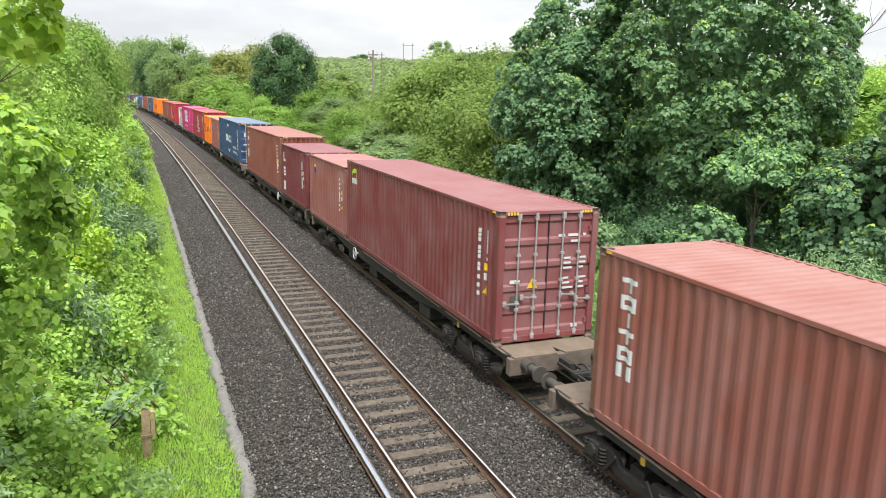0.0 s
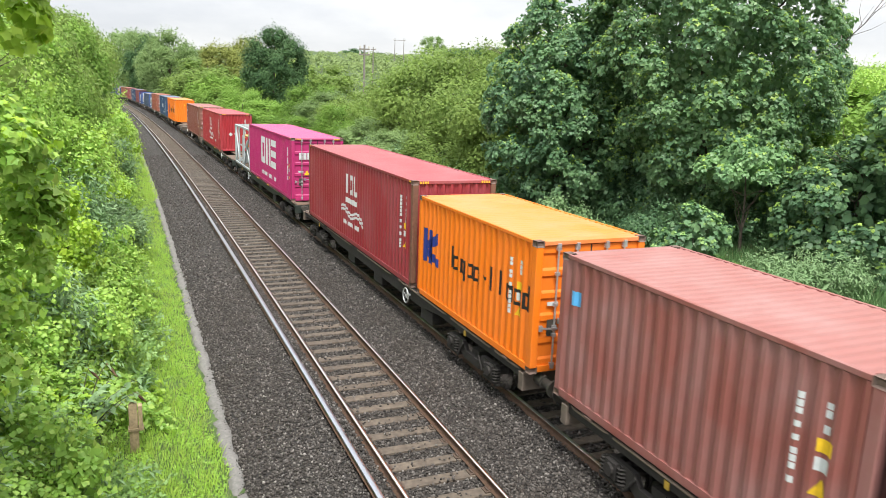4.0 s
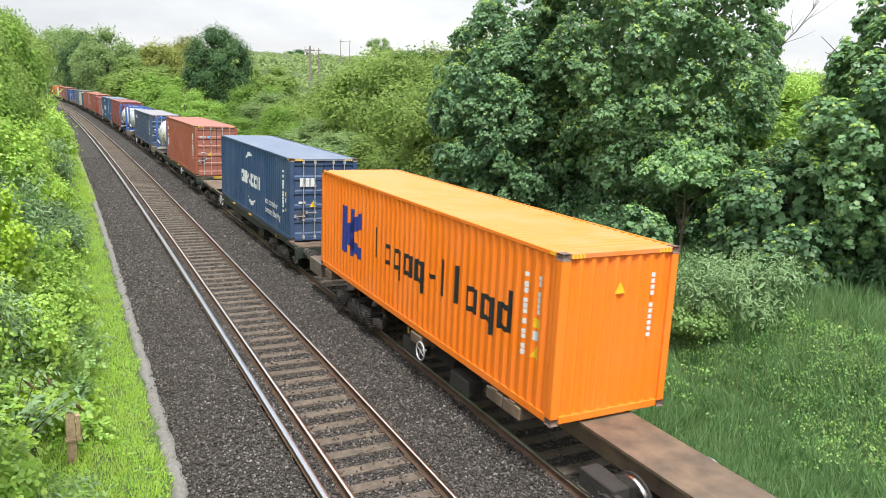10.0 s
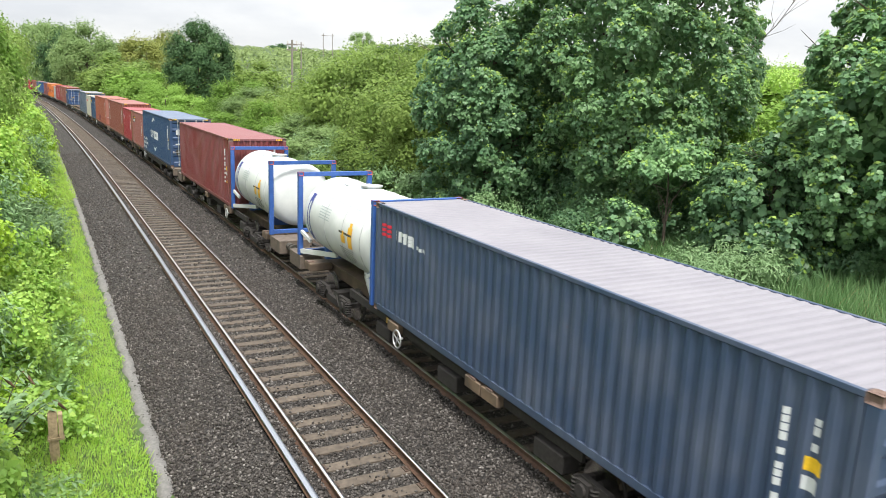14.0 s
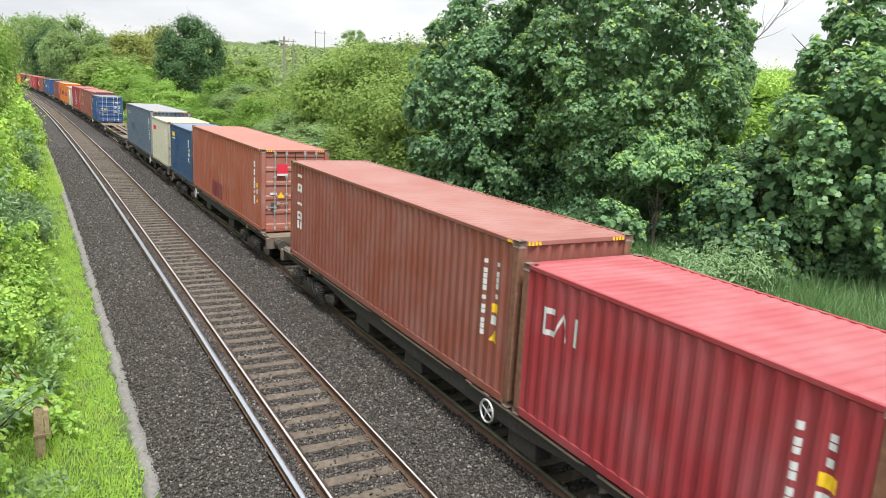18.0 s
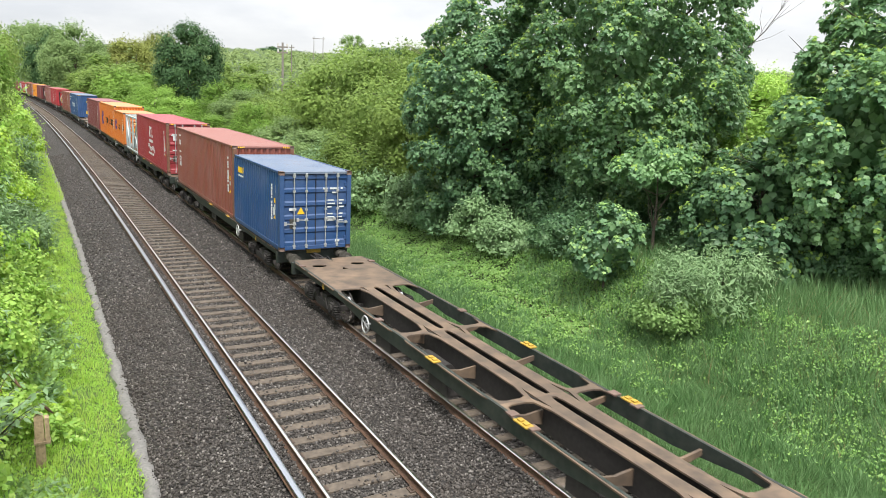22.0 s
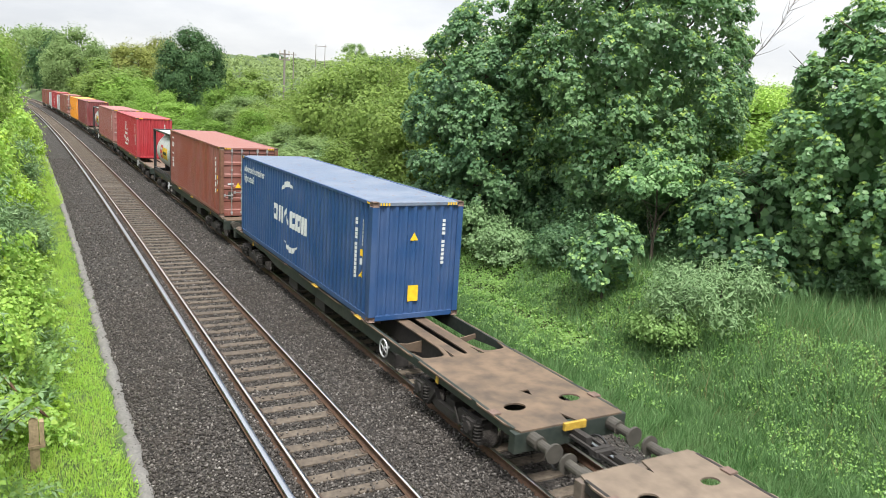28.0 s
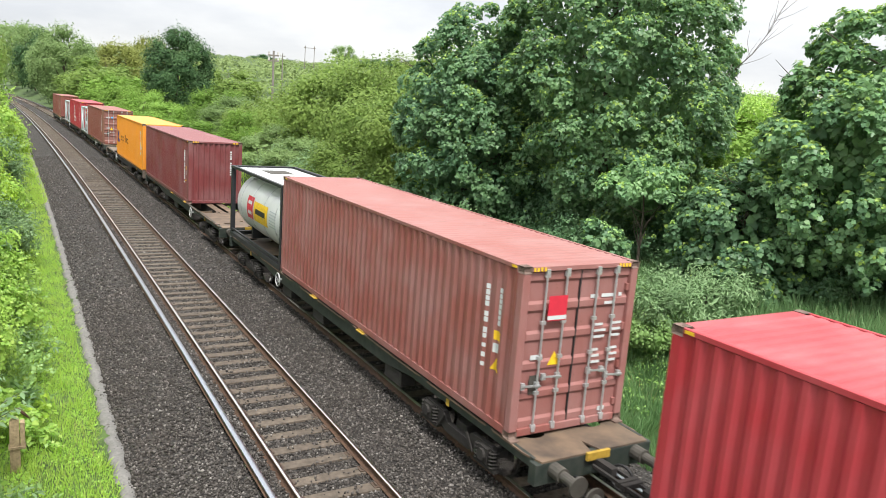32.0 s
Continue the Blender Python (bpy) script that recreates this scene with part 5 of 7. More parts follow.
# ---- wagons ----
TOP = DECK - 0.035          # deck level over the rail
WAGONS = []
BOGIE_FRAME = Build()
for sx in (-1, 1):
    poly = [(-1.25, 0.52), (-1.15, 0.62), (-0.5, 0.60), (-0.35, 0.42), (0.35, 0.42), (0.5, 0.60), (1.15, 0.62), (1.25, 0.52), (1.2, 0.36), (0.62, 0.34), (0.4, 0.24), (-0.4, 0.24), (-0.62, 0.34), (-1.2, 0.36)]
    BOGIE_FRAME.prism_x(poly, min(sx * 1.02, sx * 1.12), max(sx * 1.02, sx * 1.12))
    for y in (-1.0, 1.0):
        BOGIE_FRAME.box(min(sx * 1.0, sx * 1.2), max(sx * 1.0, sx * 1.2), y - 0.14, y + 0.14, 0.30, 0.58)
        BOGIE_FRAME.rod((sx * 1.2, y, 0.44), (sx * 1.25, y, 0.44), 0.11, 10)
        for q in (-0.22, 0.22):
            BOGIE_FRAME.rod((sx * 1.11, y + q, 0.24), (sx * 1.11, y + q, 0.58), 0.035, 6)
            for k in range(5):
                BOGIE_FRAME.ring((sx * 1.11, y + q, 0.28 + 0.065 * k), (0, 0.12, 1), 0.075, 0.021, 10, 4)
        BOGIE_FRAME.box(min(sx * 1.04, sx * 1.16), max(sx * 1.04, sx * 1.16), y - 0.33, y + 0.33, 0.20, 0.25)
        BOGIE_FRAME.bar((sx * 1.16, y * 0.62, 0.30), (sx * 1.16, y * 0.40, 0.58), 0.03, 0.05)
BOGIE_FRAME.box(-1.02, 1.02, -0.18, 0.18, 0.36, 0.56)
for y in (-1.18, 1.18):
    BOGIE_FRAME.box(-1.02, 1.02, y - 0.05, y + 0.05, 0.42, 0.54)
BOGIE_FRAME = BOGIE_FRAME.mesh("bogie_frame")


def wheelset_mesh():
    b = Build().rod((-1.0, 0, 0.42), (1.0, 0, 0.42), 0.08, 10)
    for sx in (-1, 1):
        b.rod((sx * 0.70, 0, 0.42), (sx * 0.735, 0, 0.42), 0.455, 28)
        b.rod((sx * 0.735, 0, 0.42), (sx * 0.80, 0, 0.42), 0.20, 14)
    return b.mesh("axle")


def tread_mesh():
    return Build().rod((0.735, 0, 0.42), (0.82, 0, 0.42), 0.425, 28).mesh("wheel_tread")


AXLE, TREAD = wheelset_mesh(), tread_mesh()
BUFFER = Build().rod((0, 0.2, 0), (0, -0.26, 0), 0.125, 14).rod((0, -0.26, 0), (0, -0.60, 0), 0.085, 14).rod((0, -0.60, 0), (0, -0.64, 0), 0.175, 18, 0.17).mesh("buffer")
HOOK = Build().box(-0.06, 0.06, -0.35, 0.3, -0.06, 0.08).box(-0.16, -0.11, -0.62, 0.0, -0.03, 0.02).box(0.11, 0.16, -0.62, 0.0, -0.03, 0.02).box(-0.2, 0.2, -0.67, -0.58, -0.05, 0.04)
HOOK = HOOK.mesh("coupling")
HOSE = Build().ring((0.42, -0.12, -0.28), (1, 0.2, 0), 0.22, 0.025, 16, 6).ring((-0.5, -0.10, -0.3), (1, -0.2, 0), 0.20, 0.022, 16, 6).mesh("hose")
WHEEL = Build().ring((0, 0, 0), (1, 0, 0), 0.20, 0.020, 22, 6)
for k in range(4):
    a = 0.4 + k * 1.5708
    WHEEL.rod((0, 0, 0), (0, 0.20 * math.cos(a), 0.20 * math.sin(a)), 0.012, 6)
WHEEL.rod((-0.02, 0, 0), (0.14, 0, 0), 0.03, 8)
WHEEL = WHEEL.mesh("hand_wheel")
SPIGOT = Build().box(-0.09, 0.09, -0.10, 0.10, 0.0, 0.033).mesh("spigot", 0.004)
PLATE = Build().box(-0.008, 0.008, -0.05, 0.05, -0.07, 0.06).mesh("yellow_plate")
LATCH = Build().box(-0.09, 0.09, -0.19, 0.19, 0.0, 0.03).box(-0.05, 0.05, -0.13, -0.03, 0.03, 0.06).box(-0.05, 0.05, 0.03, 0.13, 0.03, 0.06).mesh("yellow_latch", 0.006)
M_OCHRE = plain("dirty_yellow_paint", (0.42, 0.27, 0.035), 0.6, 0.0, 0.35, 10, 0.1)
CHEST = Build().box(-0.18, 0.18, -0.40, 0.40, -0.15, 0.17).mesh("equipment_box", 0.02)
CYLINDER = Build().rod((0, -0.5, 0), (0, 0.5, 0), 0.17, 14).mesh("air_tank")


def common_gear(w, length, dark, seed, open_bogie=False):
    g = random.Random(seed)
    for y in ((4.0, length - 4.0) if open_bogie else (2.6, length - 2.6)):
        b = piece("bogie", BOGIE_FRAME, M_GRIME, w, "grimy two-axle bogie", pose(0, y, 0))
        for q in (-1.0, 1.0):
            piece("axle", AXLE, M_GRIME, b, "steel axle with wheels", pose(0, q, 0))
            for turn in (0, 180):
                piece("wheel_tread", TREAD, M_WHEEL, b, "bright worn wheel tread", pose(0, q, 0, 0, 0, turn))
    for y, turn in ((0.0, 0), (length, 180)):
        for sx in (-0.86, 0.86):
            piece("buffer", BUFFER, M_BUFFER, w, "grey-green buffer", pose(sx, y + (0.12 if turn == 0 else -0.12), 0.82, 0, 0, turn))
        piece("coupling", HOOK, M_GRIME, w, "greasy screw coupling", pose(0, y, 0.80, 0, 0, turn))
        piece("hose", HOSE, M_SEAL, w, "black air hose", pose(0, y, 0.80, 0, 0, turn))
    for q in (5.6, 9.8, 12.5):
        if q < length - 5.2:
            piece("equipment_box", CHEST, M_GRIME, w, "grimy equipment box", pose(-0.95, q + g.uniform(-0.4, 0.4), 0.52))
    piece("air_tank", CYLINDER, M_GRIME, w, "dark air tank", pose(-0.6, length / 2 + 1.2, 0.52))
    piece("air_tank", CYLINDER, M_GRIME, w, "dark air tank", pose(0.6, length / 2 - 1.4, 0.52))


CELLS = {}
BEARER = {sx: Build().prism([(sx * 0.3, TOP - 0.42), (sx * 1.15, TOP - 0.20), (sx * 1.15, TOP - 0.10), (sx * 0.7, TOP - 0.17), (sx * 0.3, TOP - 0.12)][::sx], -0.025, 0.025).mesh("cross_bearer") for sx in (-1, 1)}


def flat_wagon(u0, u1, seed, wheel_at):
    """A two-bogie flat: green side sills, brown deck with rounded openings."""
    length = u1 - u0
    tan = 5.6 < wheel_at < 12.4
    w = thing("flat_wagon", "container flat wagon with tan deck and dusty sills" if tan else "container flat wagon with rusty deck and dark green sills", "wagon", "wagons of the train")
    WAGONS.append((w, u0, length))
    sill, deck = (M_TANFRAME, M_TANDECK) if tan else (M_FRAME, M_DECK)
    rim = M_GRIME if tan else M_FRAME
    for sx in (-1, 1):
        b = Build().prism_x([(0.25, TOP - 0.17), (4.4, TOP - 0.17), (5.8, TOP - 0.32), (length - 5.8, TOP - 0.32), (length - 4.4, TOP - 0.17), (length - 0.25, TOP - 0.17),
                             (length - 0.25, TOP + 0.005), (0.25, TOP + 0.005)], min(sx * 1.110, sx * 1.165), max(sx * 1.110, sx * 1.165))
        piece("side_sill", b.mesh("side_sill"), rim, w, "")
        for q in np.arange(5.2, length - 5, 2.3):
            piece("cross_bearer", BEARER[sx], deck, w, "", pose(0, float(q), 0))
    spine = Build().box(-0.34, -0.24, 0.4, length - 0.4, TOP - 0.52, TOP - 0.034).box(0.24, 0.34, 0.4, length - 0.4, TOP - 0.52, TOP - 0.034)
    piece("centre_sill", spine.mesh("centre_sill"), M_GRIME, w)
    for y0, y1 in ((0.1, 0.28), (length - 0.28, length - 0.1)):
        piece("headstock", Build().box(-1.22, 1.22, y0, y1, TOP - 0.40, TOP - 0.034).mesh("headstock", 0.01), sill, w)
    # decks: solid over the bogies, open between
    for y0, y1, flip in ((0.1, 3.7, 1), (length - 3.7, length - 0.1, -1)):
        d = Build()
        ya, yb = (y0, y0 + 1.5) if flip > 0 else (y1 - 1.5, y1)
        hole = 0.12 if tan else 0.16
        d.holed(-1.2, 0.0, ya, yb, TOP, 0.17 if tan else 0.22, hole, 0.03, 18, 2.0, -0.62, (ya + yb) / 2 + 0.15 * flip)
        d.holed(0.0, 1.2, ya, yb, TOP, 0.17 if tan else 0.22, hole, 0.03, 18, 2.0, 0.62, (ya + yb) / 2 + 0.15 * flip)
        yc = (yb, y1) if flip > 0 else (y0, ya)
        d.box(-1.2, 1.2, yc[0], yc[1], TOP - 0.03, TOP)
        piece("end_deck", d.mesh("end_deck"), deck, w, "worn steel deck plate")
    n = max(2, round((length - 7.4) / 3.9))
    step = (length - 7.4) / n
    key = round(step, 3)
    if key not in CELLS:
        h = step / 2
        CELLS[key] = (Build().holed(-0.44, 0.44, -h, h, TOP, 0.37, h - 0.09, 0.03, 24, 6.0).mesh("deck_cell"), Build().holed(-0.32, 0.32, -h, h, TOP, 0.09, h - 0.08, 0.03, 20, 6.0).mesh("deck_cell"))
    for k in range(n):
        y = 3.7 + (k + 0.5) * step
        piece("deck_cell", CELLS[key][0], deck, w, "", pose(-0.76, y, 0))
        piece("deck_cell", CELLS[key][0], deck, w, "", pose(0.76, y, 0))
        piece("deck_cell", CELLS[key][1], deck, w, "", pose(0, y, 0))
    for sx in (-1, 1):
        for q in (0.9, 6.7, 7.3, 12.9, length - 0.9):
            if q < length:
                piece("spigot", SPIGOT, M_CASTING, w, "", pose(sx * 1.13, q, TOP))
        for q in (2.9, length - 2.9):
            piece("yellow_plate", PLATE, M_OCHRE, w, "small dirty yellow plate", pose(sx * 1.176, q, TOP - 0.12))
        if not tan:
            for q in (6.9, 10.1):
                piece("yellow_latch", LATCH, M_OCHRE, w, "yellow folding container latch", pose(sx * 1.18, q, TOP + 0.006))
    if not tan:
        piece("yellow_board", Build().box(-0.24, 0.24, 0.03, 0.09, TOP - 0.12, TOP + 0.02).mesh("yellow_board", 0.006), M_OCHRE, w, "yellow board on the headstock")
    piece("hand_wheel", WHEEL, M_ZINC, w, "pale spoked hand wheel", pose(-1.30, wheel_at, TOP - 0.20))
    common_gear(w, length, sill, seed)
    return w


def spine_wagon(u0, u1, seed, wheel_at):
    """A spine wagon: one wide backbone with short arms, bogies in the open."""
    length = u1 - u0
    w = thing("spine_wagon", "dusty tan spine wagon with short arms and open bogies", "wagon", "spine wagons of the train")
    WAGONS.append((w, u0, length))
    b = Build().prism([(-0.55, TOP), (0.55, TOP), (0.55, TOP - 0.05), (0.42, TOP - 0.06), (0.42, TOP - 0.42), (-0.42, TOP - 0.42), (-0.42, TOP - 0.06), (-0.55, TOP - 0.05)], 0.9, length - 0.9)
    piece("backbone", b.mesh("backbone"), M_DECK, w, "wide brown backbone beam")
    for y0, y1, s in ((0.1, 1.25, 1), (length - 1.25, length - 0.1, -1)):
        b = Build().prism_x([(y0, TOP - 0.42), (y1, TOP - 0.42), (y1, TOP + 0.0), (y1 - 0.1 * s if s > 0 else y1, TOP + 0.02), (y0 if s > 0 else y0 + 0.1, TOP + 0.02), (y0, TOP)], -1.2, 1.2)
        piece("headstock", b.mesh("headstock", 0.015), M_TANFRAME, w, "dusty tan end box")
    for y in (2.0, 7.7, 8.3, length - 8.3 if length > 20 else 13.5, length - 2.0):
        for sx in (-1, 1):
            b = Build().prism_x([(y - 0.28, TOP - 0.24), (y + 0.28, TOP - 0.24), (y + 0.28, TOP), (y - 0.28, TOP)], min(sx * 0.5, sx * 1.22), max(sx * 0.5, sx * 1.22))
            piece("arm", b.mesh("arm", 0.02), M_DECK, w, "brown support arm")
    for sx in (-1, 1):
        b = Build().prism([(sx * 1.00, TOP - 0.22), (sx * 1.07, TOP - 0.22), (sx * 1.07, TOP - 0.02), (sx * 1.00, TOP - 0.02)][::sx], 5.2, length - 5.2)
        if u0 > 200:
            piece("side_sill", b.mesh("side_sill"), M_GRIME, w)
        for q in (2.0, 7.7, 8.3, length - 2.0):
            piece("spigot", SPIGOT, M_CASTING, w, "", pose(sx * 1.13, q, TOP))
    piece("hand_wheel", WHEEL, M_ZINC, w, "pale spoked hand wheel", pose(-1.30, wheel_at, TOP - 0.25))
    for q in (length / 2 - 2.2, length / 2 + 2.4):
        piece("yellow_plate", PLATE, M_OCHRE, w, "small dirty yellow plate", pose(-1.08, q, TOP - 0.14))
    common_gear(w, length, M_TANFRAME, seed, True)
    return w


for i, (a, b, q) in enumerate(((-9.0, 11.3, 6.0), (12.65, 31.75, 11.7), (32.85, 52.7, 6.5), (54.07, 73.2, 11.7), (74.4, 94.2, 6.5), (95.55, 114.8, 13.0), (116.1, 136.0, 5.4),
                               (180.8, 199.95, 12.9), (201.3, 221.2, 5.2), (265.85, 284.9, 11.9), (286.1, 305.45, 6.5), (306.8, 325.8, 11.9), (327.0, 346.3, 6.2), (347.65, 367.15, 13.3),
                               (368.4, 387.5, 5.0), (388.95, 408.0, 13.0), (409.35, 428.05, 5.2), (429.2, 447.2, 11.9), (448.55, 468.4, 5.2), (469.75, 489.0, 13.1), (490.3, 509.6, 5.2),
                               (510.95, 530.3, 13.0), (531.6, 550.3, 5.2), (551.1, 570.3, 12.0), (571.7, 591.6, 5.2), (592.9, 612.0, 12.0), (613.3, 633.0, 5.2))):
    flat_wagon(a, b, i, q)
for i, (a, b, q) in enumerate(((137.3, 158.2, 7.4), (159.45, 179.5, 11.3), (222.5, 242.75, 11.5), (243.7, 264.5, 7.7))):
    spine_wagon(a, b, 50 + i, q)


# ---- the train runs towards and under the camera ----
RUN = ((0, 0.0), (2, 31.33), (4, 62.75), (6, 94.28), (8, 125.65), (10, 156.88), (12, 188.07), (14, 219.67), (16, 251.18), (18, 282.53),
       (20, 314.04), (22, 345.38), (24, 376.65), (26, 408.03), (28, 439.39), (30, 470.91), (32, 502.78))


def on_line(s0, s1, z, middle):
    x0, y0, _ = along(s0, TRACK_2)
    x1, y1, _ = along(s1, TRACK_2)
    turn = math.degrees(math.atan2(-(x1 - x0), y1 - y0))
    k = 0.5 if middle else 0.0
    return pose(float(x0 + (x1 - x0) * k), float(y0 + (y1 - y0) * k), z, 0, 0, turn)


def motions():
    for ob, u, length in CARGO:
        walk(ob, [(t, on_line(u - d, u - d + length, DECK, True)) for t, d in RUN])
    for ob, u, length in WAGONS:
        walk(ob, [(t, on_line(u - d, u - d + length, 0.0, False)) for t, d in RUN])

# ---- leaves, trees, bushes, grass ----
L_SYC = leafy("sycamore_leaves", (0.046, 0.102, 0.054), (0.088, 0.184, 0.092), (0.190, 0.310, 0.122), 0.40, 0.42, 0.8, 0.6, gloss=0.36)
L_SYCDARK = leafy("old_sycamore_leaves", (0.033, 0.080, 0.044), (0.066, 0.142, 0.074), (0.138, 0.236, 0.098), 0.38, 0.42, 0.8, 0.6, gloss=0.36)
L_SYCTOP = leafy("young_sycamore_leaves", (0.130, 0.220, 0.044), (0.215, 0.335, 0.070), (0.310, 0.430, 0.110), 0.45, 0.42)
L_MID = leafy("hawthorn_leaves", (0.062, 0.108, 0.028), (0.112, 0.176, 0.044), (0.190, 0.265, 0.068), 0.36, 0.5, 0.35, 0.75, gloss=0.08)
L_DARK = leafy("dark_tree_leaves", (0.016, 0.042, 0.021), (0.038, 0.084, 0.036), (0.088, 0.152, 0.060), 0.2, 0.45, 0.5, 0.6, gloss=0.08)
L_PALE = leafy("pale_willow_leaves", (0.086, 0.138, 0.052), (0.130, 0.196, 0.074), (0.195, 0.272, 0.108), 0.3, 0.55, 0.3, 0.5, gloss=0.08)
L_BUDD = leafy("grey_green_leaves", (0.070, 0.130, 0.054), (0.115, 0.200, 0.084), (0.190, 0.285, 0.135), 0.28, 0.5)
L_BRAM = leafy("bramble_leaves", (0.090, 0.180, 0.030), (0.190, 0.345, 0.058), (0.320, 0.470, 0.100), 0.42, 0.42, 0.6)
L_LIME = leafy("fresh_lime_leaves", (0.080, 0.170, 0.014), (0.175, 0.305, 0.026), (0.300, 0.425, 0.046), 0.4, 0.4)
L_IVY = leafy("ivy_leaves", (0.026, 0.068, 0.018), (0.080, 0.175, 0.040), (0.180, 0.300, 0.074), 0.28, 0.36, 0.8)
L_GRASS = leafy("fresh_grass", (0.140, 0.280, 0.030), (0.232, 0.410, 0.052), (0.345, 0.495, 0.095), 0.42, 0.5, 1.2)
L_TALL = leafy("tall_grass", (0.028, 0.078, 0.026), (0.068, 0.150, 0.047), (0.140, 0.230, 0.100), 0.34, 0.5, 1.0)
L_STRAW = leafy("dry_grass_stems", (0.150, 0.120, 0.050), (0.230, 0.185, 0.085), (0.300, 0.250, 0.130), 0.2, 0.7, 1.0)
# hill greens lightened so that the colour carries the distance haze
L_HILLHAZE = leafy("hillside_scrub", (0.090, 0.132, 0.050), (0.138, 0.190, 0.072), (0.205, 0.262, 0.105), 0.25, 0.6, 0.03, 0.25, gloss=0.08)
L_SALLOW = leafy("sallow_leaves", (0.100, 0.185, 0.056), (0.170, 0.290, 0.088), (0.270, 0.400, 0.145), 0.36, 0.45, 0.8, 0.6)
L_CLOVER = leafy("clover_leaves", (0.110, 0.240, 0.026), (0.185, 0.350, 0.040), (0.275, 0.430, 0.064), 0.34, 0.5, 1.5, 0.7)
L_SHRUB = leafy("fresh_shrub_leaves", (0.064, 0.124, 0.024), (0.116, 0.208, 0.042), (0.190, 0.300, 0.064), 0.36, 0.5, 0.4, 0.75, gloss=0.08)
L_YEL = leafy("yellowish_leaves", (0.110, 0.135, 0.036), (0.160, 0.182, 0.050), (0.215, 0.240, 0.070), 0.3, 0.55, 0.3, 0.6, gloss=0.08)
M_SEED = plain("dead_flower_spike", (0.11, 0.060, 0.035), 0.9, 0.0, 0.4, 20)

RHOMB = np.array([(0, 0, 0), (0.32, 0.42, 0.06), (0, 1.0, -0.06), (-0.32, 0.42, 0.06)])
RHOMB_F = np.array([(0, 1, 2), (0, 2, 3)])
WIDE = RHOMB * np.array([1.35, 1, 1])
LANCE = np.array([(0, 0, 0), (0.13, 0.4, 0.03), (0, 1.0, -0.12), (-0.13, 0.4, 0.03)])
TRIAD = np.array([(-0.42, 0.0, 0.0), (0.42, 0.12, 0.05), (0.05, 0.95, -0.05)])
TRIAD_F = np.array([(0, 1, 2)])
# three lobes and five lobes, folded up along the midrib
LOBE3 = np.array([(0, 0, -0.05), (0.56, 0.34, 0.07), (0.32, 0.56, 0.03), (0, 1.0, -0.14), (-0.32, 0.56, 0.03), (-0.56, 0.34, 0.07)])
LOBE3_F = np.array([(0, 1, 2), (0, 2, 3), (0, 3, 4), (0, 4, 5)])
LOBE5 = np.array([(0, 0, -0.05), (0.40, -0.06, 0.0), (0.38, 0.20, 0.03), (0.60, 0.46, 0.0), (0.34, 0.60, 0.04), (0, 1.0, -0.14),
                  (-0.34, 0.60, 0.04), (-0.60, 0.46, 0.0), (-0.38, 0.20, 0.03), (-0.40, -0.06, 0.0)])
LOBE5_F = np.array([(0, i, i + 1) for i in range(1, 9)])
SHAPES = {"rhomb": (RHOMB, RHOMB_F), "wide": (WIDE, RHOMB_F), "lance": (LANCE, RHOMB_F), "tri": (TRIAD, TRIAD_F), "lobe3": (LOBE3, LOBE3_F), "lobe5": (LOBE5, LOBE5_F)}


def unit(a):
    return a / np.maximum(np.linalg.norm(a, axis=-1, keepdims=True), 1e-9)


def leaves(name, P, N, size, g, shape="rhomb", lead=None, loose=0.8):
    """Leaves at P facing N; lead: the way in which their tips point."""
    n = len(P)
    form, faces = SHAPES[shape] if isinstance(shape, str) else shape
    N = unit(N)
    t = g.standard_normal((n, 3)) if lead is None else lead + loose * g.standard_normal((n, 3))
    T = unit(t - (t * N).sum(-1, keepdims=True) * N)
    B = np.cross(T, N)
    s = np.asarray(size)[:, None, None]
    V = P[:, None] + s * (form[None, :, :1] * B[:, None] + form[None, :, 1:2] * T[:, None] + form[None, :, 2:] * N[:, None])
    F = (np.arange(n)[:, None, None] * len(form) + faces[None]).reshape(-1, 3)
    return np_mesh(name, V.reshape(-1, 3), F)


def lumps(g, k=9):
    W, ph, am = g.standard_normal((k, 3)) * 2.6, g.uniform(0, 6.28, k), g.uniform(0.4, 1.0, k)
    return lambda D: (np.sin(D @ W.T + ph) * am).sum(-1) / am.sum()


def boughs(radii, count, size, g, rough=0.3, low=-1.0, inner=0.62):
    """Rounded masses of twigs spread through an uneven ellipsoid: centres, half sizes, ways out."""
    D = unit(g.standard_normal((count * 4, 3)))
    D = D[D[:, 2] > low][:count]
    R = (1 + rough * lumps(g)(D)) * (inner + (0.93 - inner) * g.random(len(D)) ** 0.6)
    C = D * R[:, None] * np.array(radii)
    return C, size * g.uniform(0.65, 1.3, len(D)), unit(D * np.array([1, 1, 0.5]))


def bough_surface(C, r, out, per, g, flat=0.85, under=-0.25):
    """Places on the upper and outer side of each mass, with the facing there."""
    m = len(C)
    d = unit(g.standard_normal((m, per, 3)))
    side = (d * unit(out + np.array([0, 0, 0.6]))[:, None]).sum(-1)
    d = np.where((side < under)[..., None], -d, d)
    k = np.array([1, 1, flat])
    P = C[:, None] + d * k * (r[:, None] * (0.72 + 0.36 * g.random((m, per))))[..., None]
    return P.reshape(-1, 3), d.reshape(-1, 3), np.repeat(out, per, 0)


